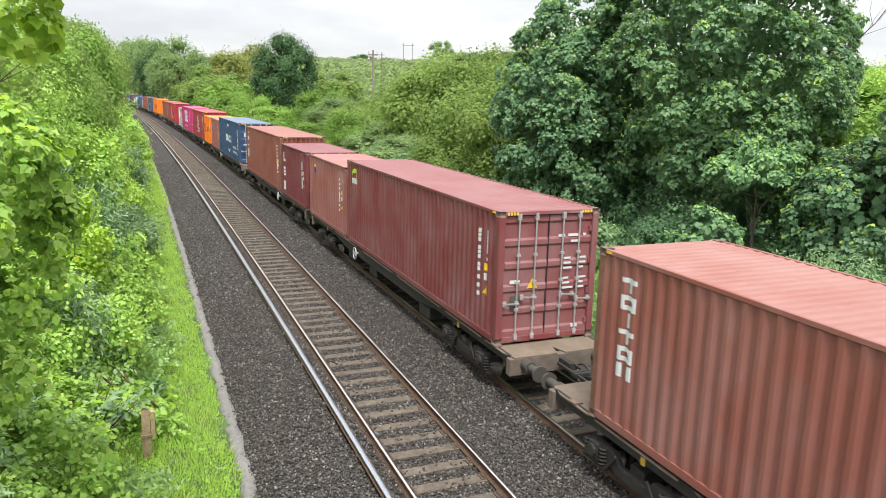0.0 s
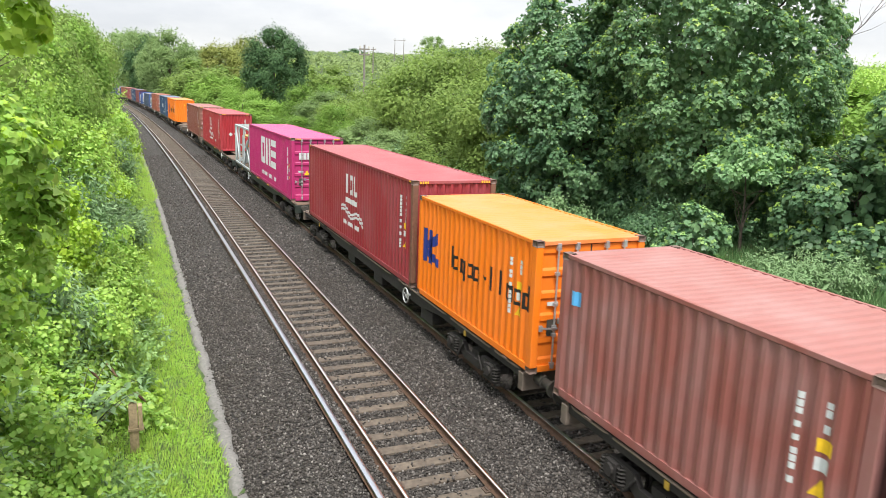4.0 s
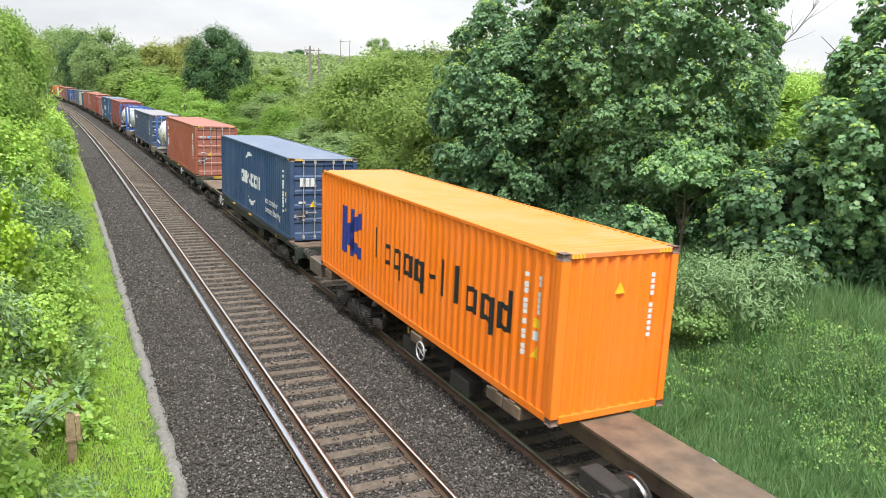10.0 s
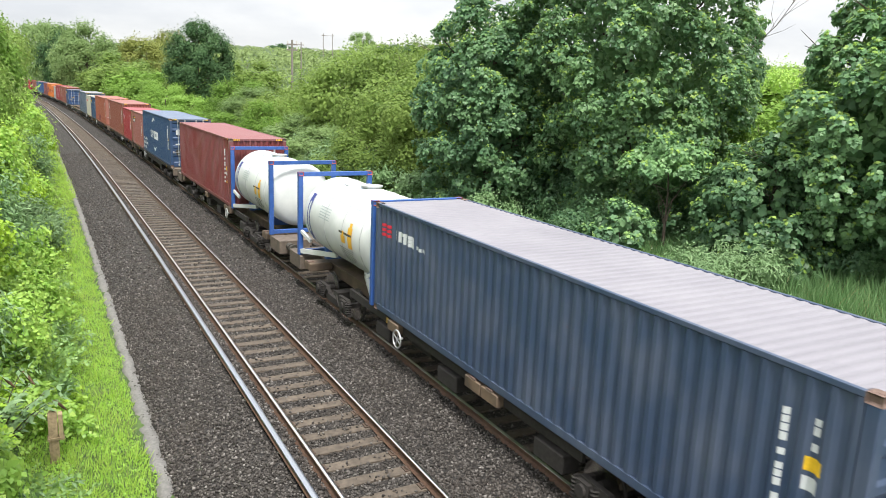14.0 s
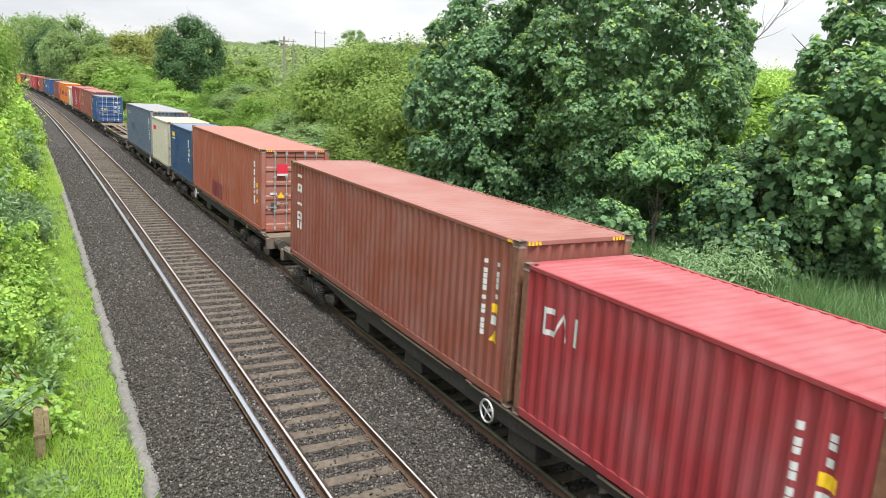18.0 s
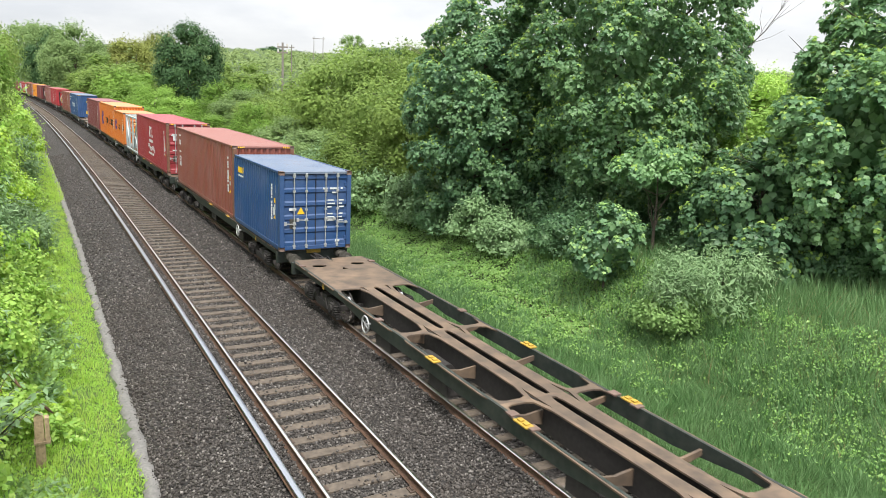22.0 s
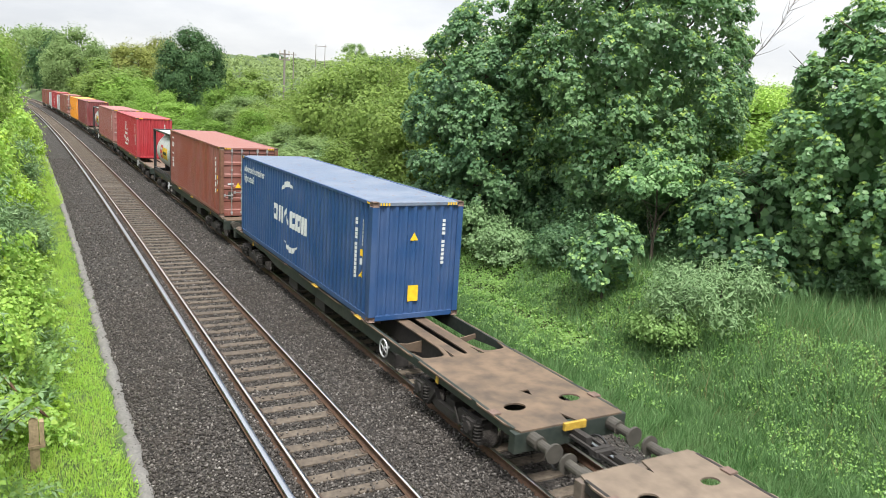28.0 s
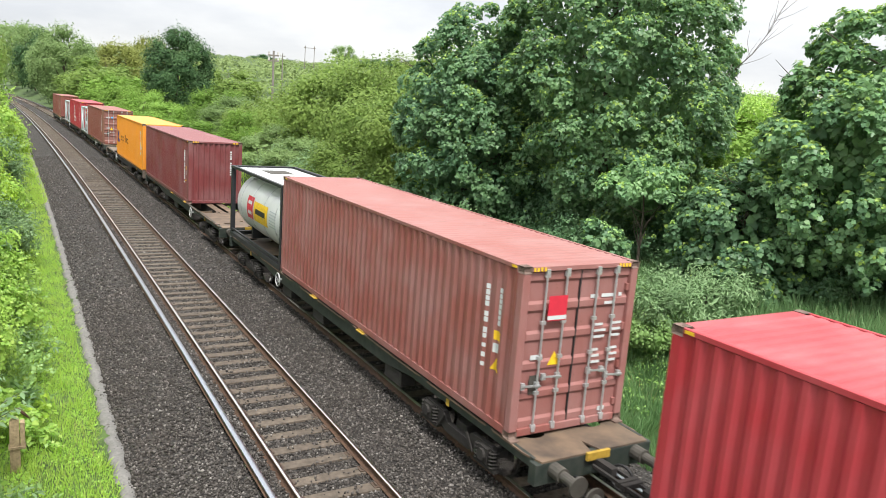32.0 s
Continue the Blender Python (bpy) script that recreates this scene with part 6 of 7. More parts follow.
def rosettes(P, d, out, n, leaf, g, droop=0.45):
    """Whorls of leaves round the twig ends: outer leaves hang, as they do on a sycamore."""
    m = len(P)
    A = unit(0.55 * d + 0.35 * out + np.array([0, 0, 0.65]) + 0.25 * g.standard_normal((m, 3)))
    U = unit(np.cross(A, g.standard_normal((m, 3))))
    W = np.cross(A, U)
    th = 6.2832 * (np.arange(n)[None] / n + g.random((m, 1))) + 0.25 * g.standard_normal((m, n))
    e = U[:, None] * np.cos(th)[..., None] + W[:, None] * np.sin(th)[..., None]
    ph = droop + 0.28 * g.standard_normal((m, n, 1))
    lead = e * np.cos(ph) - A[:, None] * np.sin(ph) + np.array([0, 0, -0.22])
    N = A[:, None] * np.cos(ph) + e * np.sin(ph) + 0.16 * g.standard_normal((m, n, 3))
    size = leaf * g.uniform(0.65, 1.15, (m, n)) * g.uniform(0.8, 1.15, (m, 1))
    Q = P[:, None] + e * size[..., None] * 0.3 + A[:, None] * leaf * g.uniform(-0.35, 0.1, (m, n, 1))
    return Q.reshape(-1, 3), N.reshape(-1, 3), lead.reshape(-1, 3), size.ravel(), A


def young_whorls(P, A, leaf, g):
    """Three small upright leaves at the growing tip."""
    m = len(P)
    e = g.standard_normal((m, 3, 3))
    N = A[:, None] * 0.9 + 0.5 * e
    lead = e + A[:, None] * 0.4
    Q = P[:, None] + A[:, None] * leaf * 0.35 + 0.1 * leaf * e
    return Q.reshape(-1, 3), N.reshape(-1, 3), lead.reshape(-1, 3), leaf * 0.72 * g.uniform(0.6, 1.1, m * 3)


def core_leaves(radii, count, leaf, g):
    """Shaded foliage and twigs in the heart of the crown."""
    D = unit(g.standard_normal((count, 3)))
    Q = D * (0.25 + 0.47 * g.random((count, 1)) ** 0.5) * np.array(radii)
    return Q, D + 0.5 * g.standard_normal((count, 3)), leaf * g.uniform(0.7, 1.3, count)


def bough_core(C, r, n, g, most):
    """Shaded inner foliage that closes each mass."""
    m = len(C)
    d = unit(g.standard_normal((m, n, 3)))
    P = C[:, None] + d * (r[:, None] * g.uniform(0.40, 0.68, (m, n)))[..., None]
    s = np.repeat(np.minimum(r * 0.55, most), n) * g.uniform(0.7, 1.2, m * n)
    return P.reshape(-1, 3), (d + 0.3 * g.standard_normal((m, n, 3))).reshape(-1, 3), s


def trunk_mesh(height, r, limbs, g, lean=0.05):
    b = Build()
    p, q = Vector((0, 0, -0.3)), r
    tops = []
    for k in range(5):
        e = Vector((g.uniform(-lean, lean) * height / 3, g.uniform(-lean, lean) * height / 3, height / 5))
        b.rod(p, p + e, q, 9, q * 0.8, caps=(k == 0))
        p, q = p + e, q * 0.8
        tops.append((p.copy(), q))
    for _ in range(limbs):
        a, s = tops[g.integers(1, 5)]
        d = Vector((g.standard_normal(), g.standard_normal(), g.uniform(0.4, 1.4))).normalized()
        e = a + d * height * g.uniform(0.2, 0.38)
        b.rod(a, e, s * 0.55, 7, s * 0.25, caps=False)
        for _ in range(2):
            d2 = (d + Vector((g.standard_normal(), g.standard_normal(), g.uniform(0, 1))) * 0.7).normalized()
            b.rod(e, e + d2 * height * 0.15, s * 0.24, 5, s * 0.08, caps=False)
    return b.mesh("trunk")


def set_thing(name, label, x, y, category, group, z):
    z = float(ground_z(np.array(x), np.array(y))) if z is None else z
    return thing(name, label, category, group, pose(x, y, z))


def sycamore(label, x, y, height, radii, count, size, per, leaf, mat, seed, shape="lobe3", young=0.3, rough=0.3, trunk=0.2, whorl=7, low=-1.0, core=1500,
             name="sycamore_tree", category="tree", group="sycamores beside the line", inner=0.66, top_mat=None):
    """A broad-leaved tree: boughs clothed in whorls of lobed leaves, paler at the tips."""
    g = np.random.default_rng(seed)
    t = set_thing(name, label, x, y, category, group, None)
    piece("trunk", trunk_mesh(height * 0.8, trunk, 9, g), M_BARK, t, "rough brown trunk and limbs")
    C, r, out = boughs(radii, count, size, g, rough, low, inner)
    P, d, o = bough_surface(C, r, out, per, g)
    P[:, 2] += height - radii[2]
    ok = P[:, 2] > 0.15
    P, d, o = P[ok], d[ok], o[ok]
    Q, N, lead, sz, A = rosettes(P, d, o, whorl, leaf, g)
    K, KN, ks = core_leaves(radii, core * 3, leaf * 1.5, g)
    K[:, 2] = np.abs(K[:, 2] + height - radii[2]) + 0.1
    piece("crown", leaves("crown", np.concatenate([Q, K]), np.concatenate([N, KN]), np.concatenate([sz, ks]), g, shape, np.concatenate([lead, KN]), 0.12), mat, t)
    tip = (d[:, 2] + 0.5 * g.standard_normal(len(d)) > np.quantile(d[:, 2] + 0.5 * g.standard_normal(len(d)), 1 - young))
    Q, N, lead, sz = young_whorls(P[tip], A[tip], leaf, g)
    piece("young_leaves", leaves("young_leaves", Q, N, sz, g, shape, lead, 0.2), top_mat or L_SYCTOP, t, "paler yellow-green young leaves")
    return t


def bushy(name, label, x, y, height, radii, count, size, per, leaf, mat, seed, shape="rhomb", rough=0.3, trunk=0.05, category="bush", group="", low=-1.0, z=None,
          core=200, shoots=0, inner=0.6, flat=1.0, up=0.35, mess=0.36):
    """A small-leaved tree or bush: rounded masses of fine leaves with shoots standing out of them."""
    g = np.random.default_rng(seed)
    t = set_thing(name, label, x, y, category, group, z)
    if trunk:
        piece("trunk", trunk_mesh(height * 0.8, trunk, 9, g), M_BARK, t, "rough brown trunk and limbs")
    C, r, out = boughs(radii, count, size, g, rough, low, inner)
    P, d, o = bough_surface(C, r, out, per, g, flat)
    P = P + leaf * 0.8 * g.standard_normal(P.shape)
    N = 0.7 * d + np.array([0, 0, up]) + 0.2 * o + mess * g.standard_normal(P.shape)
    lead = d + np.array([0, 0, -0.3])
    sz = leaf * g.uniform(0.55, 1.2, len(P))
    if shoots:
        k = 9
        i = g.integers(0, len(P), shoots)
        way = unit(0.8 * d[i] + 0.3 * o[i] + np.array([0, 0, 0.8]) + 0.3 * g.standard_normal((shoots, 3)))
        far = np.linspace(0.1, 1.0, k)[None, :, None] * (size * g.uniform(0.3, 0.8, (shoots, 1, 1)))
        S = (P[i][:, None] + way[:, None] * far + 0.35 * leaf * g.standard_normal((shoots, k, 3))).reshape(-1, 3)
        P, sz = np.concatenate([P, S]), np.concatenate([sz, leaf * g.uniform(0.6, 1.1, len(S))])
        N = np.concatenate([N, g.standard_normal(S.shape) + np.array([0, 0, 0.5])])
        lead = np.concatenate([lead, np.repeat(way, k, 0)])
    K, KN, ks = bough_core(C, r, 55, g, leaf * 2.1)
    P, N, lead, sz = np.concatenate([P, K]), np.concatenate([N, KN]), np.concatenate([lead, KN]), np.concatenate([sz, ks])
    if core:
        K, KN, ks = core_leaves(radii, core * 2, leaf * 2.0, g)
        P, N, lead, sz = np.concatenate([P, K]), np.concatenate([N, KN]), np.concatenate([lead, KN]), np.concatenate([sz, ks])
    P[:, 2] += height - radii[2]
    ok = P[:, 2] > 0.03
    piece("crown", leaves("crown", P[ok], N[ok], sz[ok], g, shape, lead[ok], 0.6), mat, t)
    return t


# big sycamores beside the line
sycamore("tall dark green sycamore with layered lobed leaves", 11.2, 25.8, 8.8, (2.75, 3.1, 4.9), 190, 0.60, 30, 0.150, L_SYCDARK, 21, trunk=0.22, young=0.24, rough=0.16, inner=0.74)
sycamore("broad tall sycamore with dense dark green foliage", 14.9, 21.6, 13.6, (4.45, 4.45, 7.6), 420, 0.66, 30, 0.150, L_SYC, 22, trunk=0.26, core=2600, young=0.42, rough=0.16, inner=0.76)
sycamore("dense sycamore hanging low over the bank", 16.3, 12.0, 8.4, (3.2, 3.4, 4.8), 200, 0.60, 24, 0.150, L_SYC, 23, "lobe5", 0.40, rough=0.18, inner=0.74)
sycamore("leafy skirt of sycamore boughs reaching down the bank", 13.9, 14.2, 4.1, (2.1, 2.1, 2.4), 70, 0.50, 22, 0.15, L_SYCDARK, 28, "lobe5", 0.35, trunk=0.08, core=300)
sycamore("low spreading sycamore filling the gap between taller trees", 14.8, 16.4, 3.3, (1.9, 1.9, 2.2), 60, 0.45, 22, 0.14, L_SYCDARK, 25, trunk=0.08, core=300, young=0.4)
sycamore("low bright green sycamore at the top of the bank", 17.4, 17.2, 3.9, (2.1, 2.1, 2.7), 60, 0.48, 22, 0.14, L_SHRUB, 26, trunk=0.08, core=300, young=0.4)
sycamore("low sycamore bough spreading pale leaves over the bank", 12.9, 17.3, 3.6, (1.8, 1.2, 0.75), 22, 0.36, 20, 0.145, L_SYC, 27, trunk=0.07, core=100, young=0.3)
sycamore("pale young sycamore in front of the dark trees", 10.2, 16.4, 2.75, (1.1, 1.0, 1.2), 26, 0.30, 12, 0.14, L_SYCDARK, 24, "lobe5", 0.6, trunk=0.05, core=60, top_mat=L_SALLOW, name="sycamore_sapling", category="sapling", group="")

# bushes on the bank
bushy("buddleia_bush", "grey-green buddleia bush on the grassy bank", 11.1, 12.9, 1.35, (1.9, 1.4, 0.85), 44, 0.38, 130, 0.15, L_BUDD, 31, "lance", 0.4, 0.03, shoots=120)
bushy("elder_bush", "dense yellow-green bush beside the buddleia", 9.9, 13.2, 1.1, (1.0, 0.9, 0.62), 30, 0.30, 120, 0.075, L_SALLOW, 32, "wide", 0.4, 0.03, shoots=50)
k = 0
for y, q, h, r in ((19.5, 10.2, 1.2, 1.0), (22.0, 9.6, 1.1, 1.0), (24.0, 9.9, 1.4, 1.2), (26.5, 9.5, 1.2, 1.1), (29.0, 9.5, 1.8, 1.4), (32.0, 9.4, 1.9, 1.5), (36.0, 9.4, 2.2, 1.7), (40.0, 9.5, 2.3, 1.8), (45.0, 9.7, 2.5, 2.0), (16.3, 13.8, 1.5, 1.5), (12.5, 15.0, 1.4, 1.6), (18, 14.5, 1.6, 1.6), (10.5, 17, 1.6, 1.8), (21.5, 12.2, 1.9, 1.5), (24.0, 12.8, 2.1, 1.6), (27.5, 12.5, 2.2, 1.7), (20.0, 12.4, 1.5, 1.3)):
    bushy("bramble_bush", "low dense grey-green shrub at the top of the ivy bank", float(line_x(y)) + q + 0.9, y, h, (r * 1.15, r * 1.35, h * 0.62), 40, 0.34 * r, 110, 0.085, L_SYCDARK if q > 12 or k % 3 == 0 else L_BUDD, 40 + k, "wide", 0.5, 0.02,
          group="shrubs on the ivy bank", shoots=40)
    k += 1

# mid-distance trees and hedges right of the line
PROTO = {}


def proto(kind, mat, seed, leaf, count, per, rough=0.3, radii=(1.0, 1.0, 1.15), low=-1.0, size=0.24, shoots=0):
    """One tree of unit half-width, copied at many sizes."""
    t = bushy(kind.replace("_far", "").replace("_near", ""), "leafy tree", 0, -900, 2.3, radii, count, size, per, leaf, mat, seed, "tri", rough, 0.05, "tree", low=low, z=0.0, core=160, shoots=shoots, inner=0.5)
    PROTO[kind] = t
    return t


proto("hawthorn_tree", L_MID, 61, 0.064, 30, 480, size=0.36, shoots=140)
proto("hawthorn_tree_far", L_MID, 66, 0.088, 24, 240, size=0.36, shoots=40)
proto("willow_tree", L_PALE, 62, 0.062, 30, 460, 0.3, size=0.34, shoots=120)
proto("willow_tree_far", L_PALE, 67, 0.062, 30, 260, 0.35, size=0.30, shoots=50)
proto("dark_maple_tree_far", L_DARK, 68, 0.09, 26, 200, 0.2, size=0.34, shoots=20)
proto("lime_green_bush", L_SHRUB, 64, 0.066, 24, 480, 0.4, (1.0, 1.0, 1.1), size=0.36, shoots=200)
proto("lime_green_bush_far", L_SHRUB, 69, 0.095, 22, 190, 0.4, (1.0, 1.0, 1.1), size=0.36, shoots=40)
proto("yellow_tree_far", L_YEL, 65, 0.07, 26, 240, 0.3, size=0.34, shoots=40)
USED = set()


def plant(kind, x, y, height, width, label, group, name=None, turn=None):
    z = float(ground_z(np.array(float(x)), np.array(float(y))))
    a = random.uniform(0, 360) if turn is None else turn
    m = pose(x, y, z - 0.15, 0, 0, a) @ Matrix.Diagonal((width / 2, width / 2, height / 2.3, 1))
    if kind in USED:
        s = PROTO[kind].scale
        t = copy_thing(PROTO[kind], m @ Matrix.Diagonal((1 / s.x, 1 / s.y, 1 / s.z, 1)))
    else:
        USED.add(kind)
        t = PROTO[kind]
        t.matrix_basis = m
    return tagged(t, label, "bush" if "bush" in kind else "tree", group)


def plant_at(kind, yaw, dist, height, width, label, group):
    """Planted by bearing from the camera's standpoint and distance."""
    x, y = EYE.x + dist * math.sin(radians(yaw)), dist * math.cos(radians(yaw))
    clear = float(line_x(y)) + 7.6 + 0.36 * width
    if dist > 115:
        kind += "_far"
    plant(kind, max(x, clear), y, height, width, label, group)


HED = "hedge trees right of the line"
for yaw, dist, h, w in ((20.5, 50, 7.2, 6.5), (23.5, 46, 7.0, 6.0), (26.0, 40, 6.2, 6.0), (18.0, 58, 4.6, 5.0), (24.5, 55, 7.6, 7), (28, 36, 5.6, 5.5), (22, 38, 4.0, 4.5), (15.5, 70, 4.2, 6.0), (30, 46, 8, 8), (34, 42, 8, 8)):
    plant_at("hawthorn_tree", yaw, dist, h, w, "bushy light green hawthorn in the hedge", HED)
for yaw, dist, h, w in ((13.8, 78, 4.2, 6.0), (16.5, 52, 3.2, 5.0), (19.0, 45, 3.0, 4.6)):
    plant_at("willow_tree", yaw, dist, h, w, "pale grey-green sallow bush", HED)
for yaw, dist, h, w in ((12.4, 85, 5.2, 6.0), (6.4, 96, 5.6, 5.6), (14.8, 64, 3.6, 4), (5.4, 110, 5.6, 8), (17.5, 62, 3.6, 5), (3.6, 130, 6.5, 9), (9.2, 90, 3.5, 6), (10.5, 75, 3, 6)):
    plant_at("lime_green_bush", yaw, dist, h, w, "fresh green bushy shrub", HED)
bushy("dark_maple_tree", "round dark green maple standing out of the hedge", 15.6, 116.3, 12.6, (4.6, 4.6, 6.4), 80, 1.25, 200, 0.25, L_DARK, 171, "wide", 0.14, 0.25, "tree", "trees beyond the line", core=500, inner=0.66, shoots=60)
bushy("willow_tree", "tall pale green willow beyond the bend", 3.7, 184.8, 17.6, (7.0, 7.0, 8.8), 70, 1.7, 200, 0.34, L_PALE, 172, "wide", 0.35, 0.35, "tree", "trees beyond the line", core=300, inner=0.5, shoots=120)
for yaw, dist, h, w in ((0.3, 240, 17, 13), (1.6, 215, 15, 14), (-0.6, 330, 26, 22), (-2.4, 380, 28, 24)):
    plant_at("willow_tree", yaw, dist, h, w, "tall pale green willow beyond the bend", "trees beyond the line")
for yaw, dist, h, w in ((2.2, 150, 8, 12), (4.6, 150, 9, 13), (0.6, 175, 8, 12), (11.0, 135, 8, 11), (13.2, 140, 8, 12), (9.8, 160, 9, 13)):
    plant_at("hawthorn_tree", yaw, dist, h, w, "green bushy tree beyond the line", "trees beyond the line")
plant_at("yellow_tree", 6.2, 190, 13, 13, "yellow-brown bushy tree beyond the hedge", "trees beyond the line")
plant_at("yellow_tree", 7.9, 200, 14.5, 10, "yellow-green bushy tree beyond the hedge", "trees beyond the line")
plant_at("willow_tree", 21.6, 415, 13, 13, "lone round tree on the skyline", "skyline trees")
for yaw, dist, h, w in ((15.5, 430, 5, 14), (17.2, 440, 4, 12), (22.9, 425, 7, 14), (24.2, 425, 7.5, 15), (25.2, 425, 8, 12), (26.6, 420, 8, 18), (0.0, 270, 21, 13), (-1.0, 290, 20, 13), (28, 420, 6, 18), (31, 420, 6, 20), (40, 300, 8, 18), (44, 250, 8, 18)):
    plant_at("dark_maple_tree", yaw, dist, h, w, "dark tree on the skyline", "skyline trees")
for yaw, dist, h, w in ((39.5, 60, 6, 9), (42.5, 52, 5.5, 9), (47, 46, 6, 9), (52, 40, 6, 9)):
    plant_at("lime_green_bush", yaw, dist, h, w, "bright green scrub behind the sycamores", "scrub behind the sycamores")

for i, (x, y, h, r) in enumerate(((29.0, 22.4, 6.7, 3.6), (26.4, 25.6, 6.9, 3.4))):
    bushy("scrub_bush", "sunlit yellow-green scrub behind the sycamores", x, y, h, (r, r, h * 0.55), 60, 0.6, 160, 0.10, L_BRAM, 180 + i, "wide", 0.6, 0.05, group="scrub behind the sycamores", shoots=420)

# left side: trees behind the bramble bank
for i, (y, q, h, r, mat) in enumerate(((14, -9.8, 9.6, 2.3, L_SHRUB), (19.5, -9.0, 8.8, 2.3, L_MID), (26, -8.6, 7.9, 2.3, L_BRAM), (33, -8.3, 7.6, 2.4, L_SHRUB))):
    bushy("hawthorn_tree", "tall leafy tree over the hedge bank", float(line_x(y)) + q, y, h * 0.86, (r, r * 1.2, h * 0.42), 60, 0.72, 220, 0.105, mat, 160 + i, "wide", 0.4, 0.12, "tree", "trees on the hedge bank", core=500, inner=0.66, shoots=160)
for y, q, h, w, kind in ((41, -8.0, 7.2, 4.6, "hawthorn_tree"), (51, -7.8, 7.6, 4.8, "lime_green_bush"),
                         (62, -7.6, 8.2, 5.0, "hawthorn_tree"), (75, -7.6, 9.0, 5.4, "hawthorn_tree"), (90, -7.8, 9.6, 6.0, "hawthorn_tree"), (108, -8.0, 12, 7, "hawthorn_tree"), (128, -8.4, 12, 8, "lime_green_bush"),
                         (150, -8.4, 13, 9, "hawthorn_tree"), (175, -8.6, 14, 9, "hawthorn_tree"), (205, -8, 14, 10, "dark_maple_tree"), (240, -9, 15, 10, "hawthorn_tree"), (280, -10, 16, 12, "dark_maple_tree")):
    plant(kind + ("_far" if y > 95 else ""), float(line_x(y)) + q - (h * 0.78 - w) / 2 * 1.35, y, h, h * 0.78, "tall leafy tree over the hedge bank", "trees on the hedge bank")


# left bank: a tumbling slope of brambles and shrubs
def bank_place(s, p):
    """Offset and height of the bank's overgrown surface at s along the line and p (0 to 1) up the slope."""
    H = np.interp(s, [2, 7, 12, 20, 30, 45, 70, 140], [4.2, 3.8, 3.0, 3.2, 4.0, 5.2, 6.0, 7.0])
    lump = waves(s, p * 3.0, 3.2, 71) * 1.1 + waves(s, p * 2, 1.1, 72) * 0.6
    q = -4.25 - 0.25 * lump - 3.1 * p ** 0.9
    return q, -0.05 + H * p ** 1.15 + 0.55 * lump * (0.3 + p)


def patches(size, seed, cut, sign=1):
    return lambda s, p, g: sign * (waves(s, p * 4.0, size, seed) + 0.12 * g.standard_normal(len(s))) > cut


def bank_spots(n, s0, s1, skew, keep, g):
    s = s0 + (s1 - s0) * g.random(n) ** skew
    p = g.random(n) ** 0.85
    if keep is not None:
        ok = keep(s, p, g)
        s, p = s[ok], p[ok]
    q, z = bank_place(s, p)
    ok = ~((np.abs(s - 12.3) < 1.3) & (q > -5.4))
    s, q, z = s[ok], q[ok], z[ok]
    x, y, a = along(s, q)
    return np.stack([x, y, z], -1)


def bank_leaves(name, n, s0, s1, mat, size, seed, shape="wide", keep=None, label="", skew=1.3):
    """Undergrowth just below the shoots."""
    g = np.random.default_rng(seed)
    P = bank_spots(n, s0, s1, skew, keep, g)
    m = len(P)
    P[:, 2] = np.maximum(P[:, 2] - 0.12 - 0.5 * g.random(m) ** 2, 0.02)
    P += 0.10 * g.standard_normal((m, 3))
    N = np.array([0.6, -0.4, 0.9]) + 0.7 * g.standard_normal((m, 3))
    lead = np.array([0.8, -0.3, -0.5]) + 0.5 * g.standard_normal((m, 3))
    me = leaves(name, P, N, size * g.uniform(0.55, 1.25, m), g, shape, lead)
    return tagged(piece(name, me, mat), label, "shrubs", kind="stuff")


def bank_shoots(name, stems, per, s0, s1, length, mat, leaf, seed, shape, keep=None, label="", skew=1.3, arch=0.6, rise=0.9):
    """Arching shoots out of the bank with leaves in pairs along them, larger in the middle."""
    g = np.random.default_rng(seed)
    B = bank_spots(stems, s0, s1, skew, keep, g)
    m = len(B)
    way = unit(np.array([0.55, -0.25, rise]) + 0.5 * g.standard_normal((m, 3)))
    L = length * g.uniform(0.45, 1.25, m)
    t = np.linspace(0.12, 1.0, per)[None, :, None]
    l3 = L[:, None, None]
    P = B[:, None] + way[:, None] * l3 * t - np.array([0, 0, 1.0]) * arch * l3 * t ** 2
    T = unit(way[:, None] - np.array([0, 0, 2.0]) * arch * t)
    side = unit(np.cross(T, np.array([0, 0, 1.0])) + 0.25 * g.standard_normal((m, per, 3)))
    flip = np.where(np.arange(per) % 2, 1.0, -1.0)[None, :, None]
    lead = side * flip * 0.9 + T * 0.65 + np.array([0, 0, -0.15])
    N = np.cross(side, T) * np.where(np.cross(side, T)[..., 2:] < 0, -1, 1) + 0.28 * g.standard_normal((m, per, 3))
    size = leaf * (0.55 + 0.6 * np.sin(np.linspace(0.5, 2.75, per)))[None] * g.uniform(0.75, 1.2, (m, per)) * g.uniform(0.75, 1.2, (m, 1))
    P = P + np.array([0, 0, 0.05])
    P[..., 2] = np.maximum(P[..., 2], 0.03)
    me = leaves(name, P.reshape(-1, 3), N.reshape(-1, 3), size.ravel(), g, shape, lead.reshape(-1, 3), 0.15)
    return tagged(piece(name, me, mat), label, "shrubs", kind="stuff")


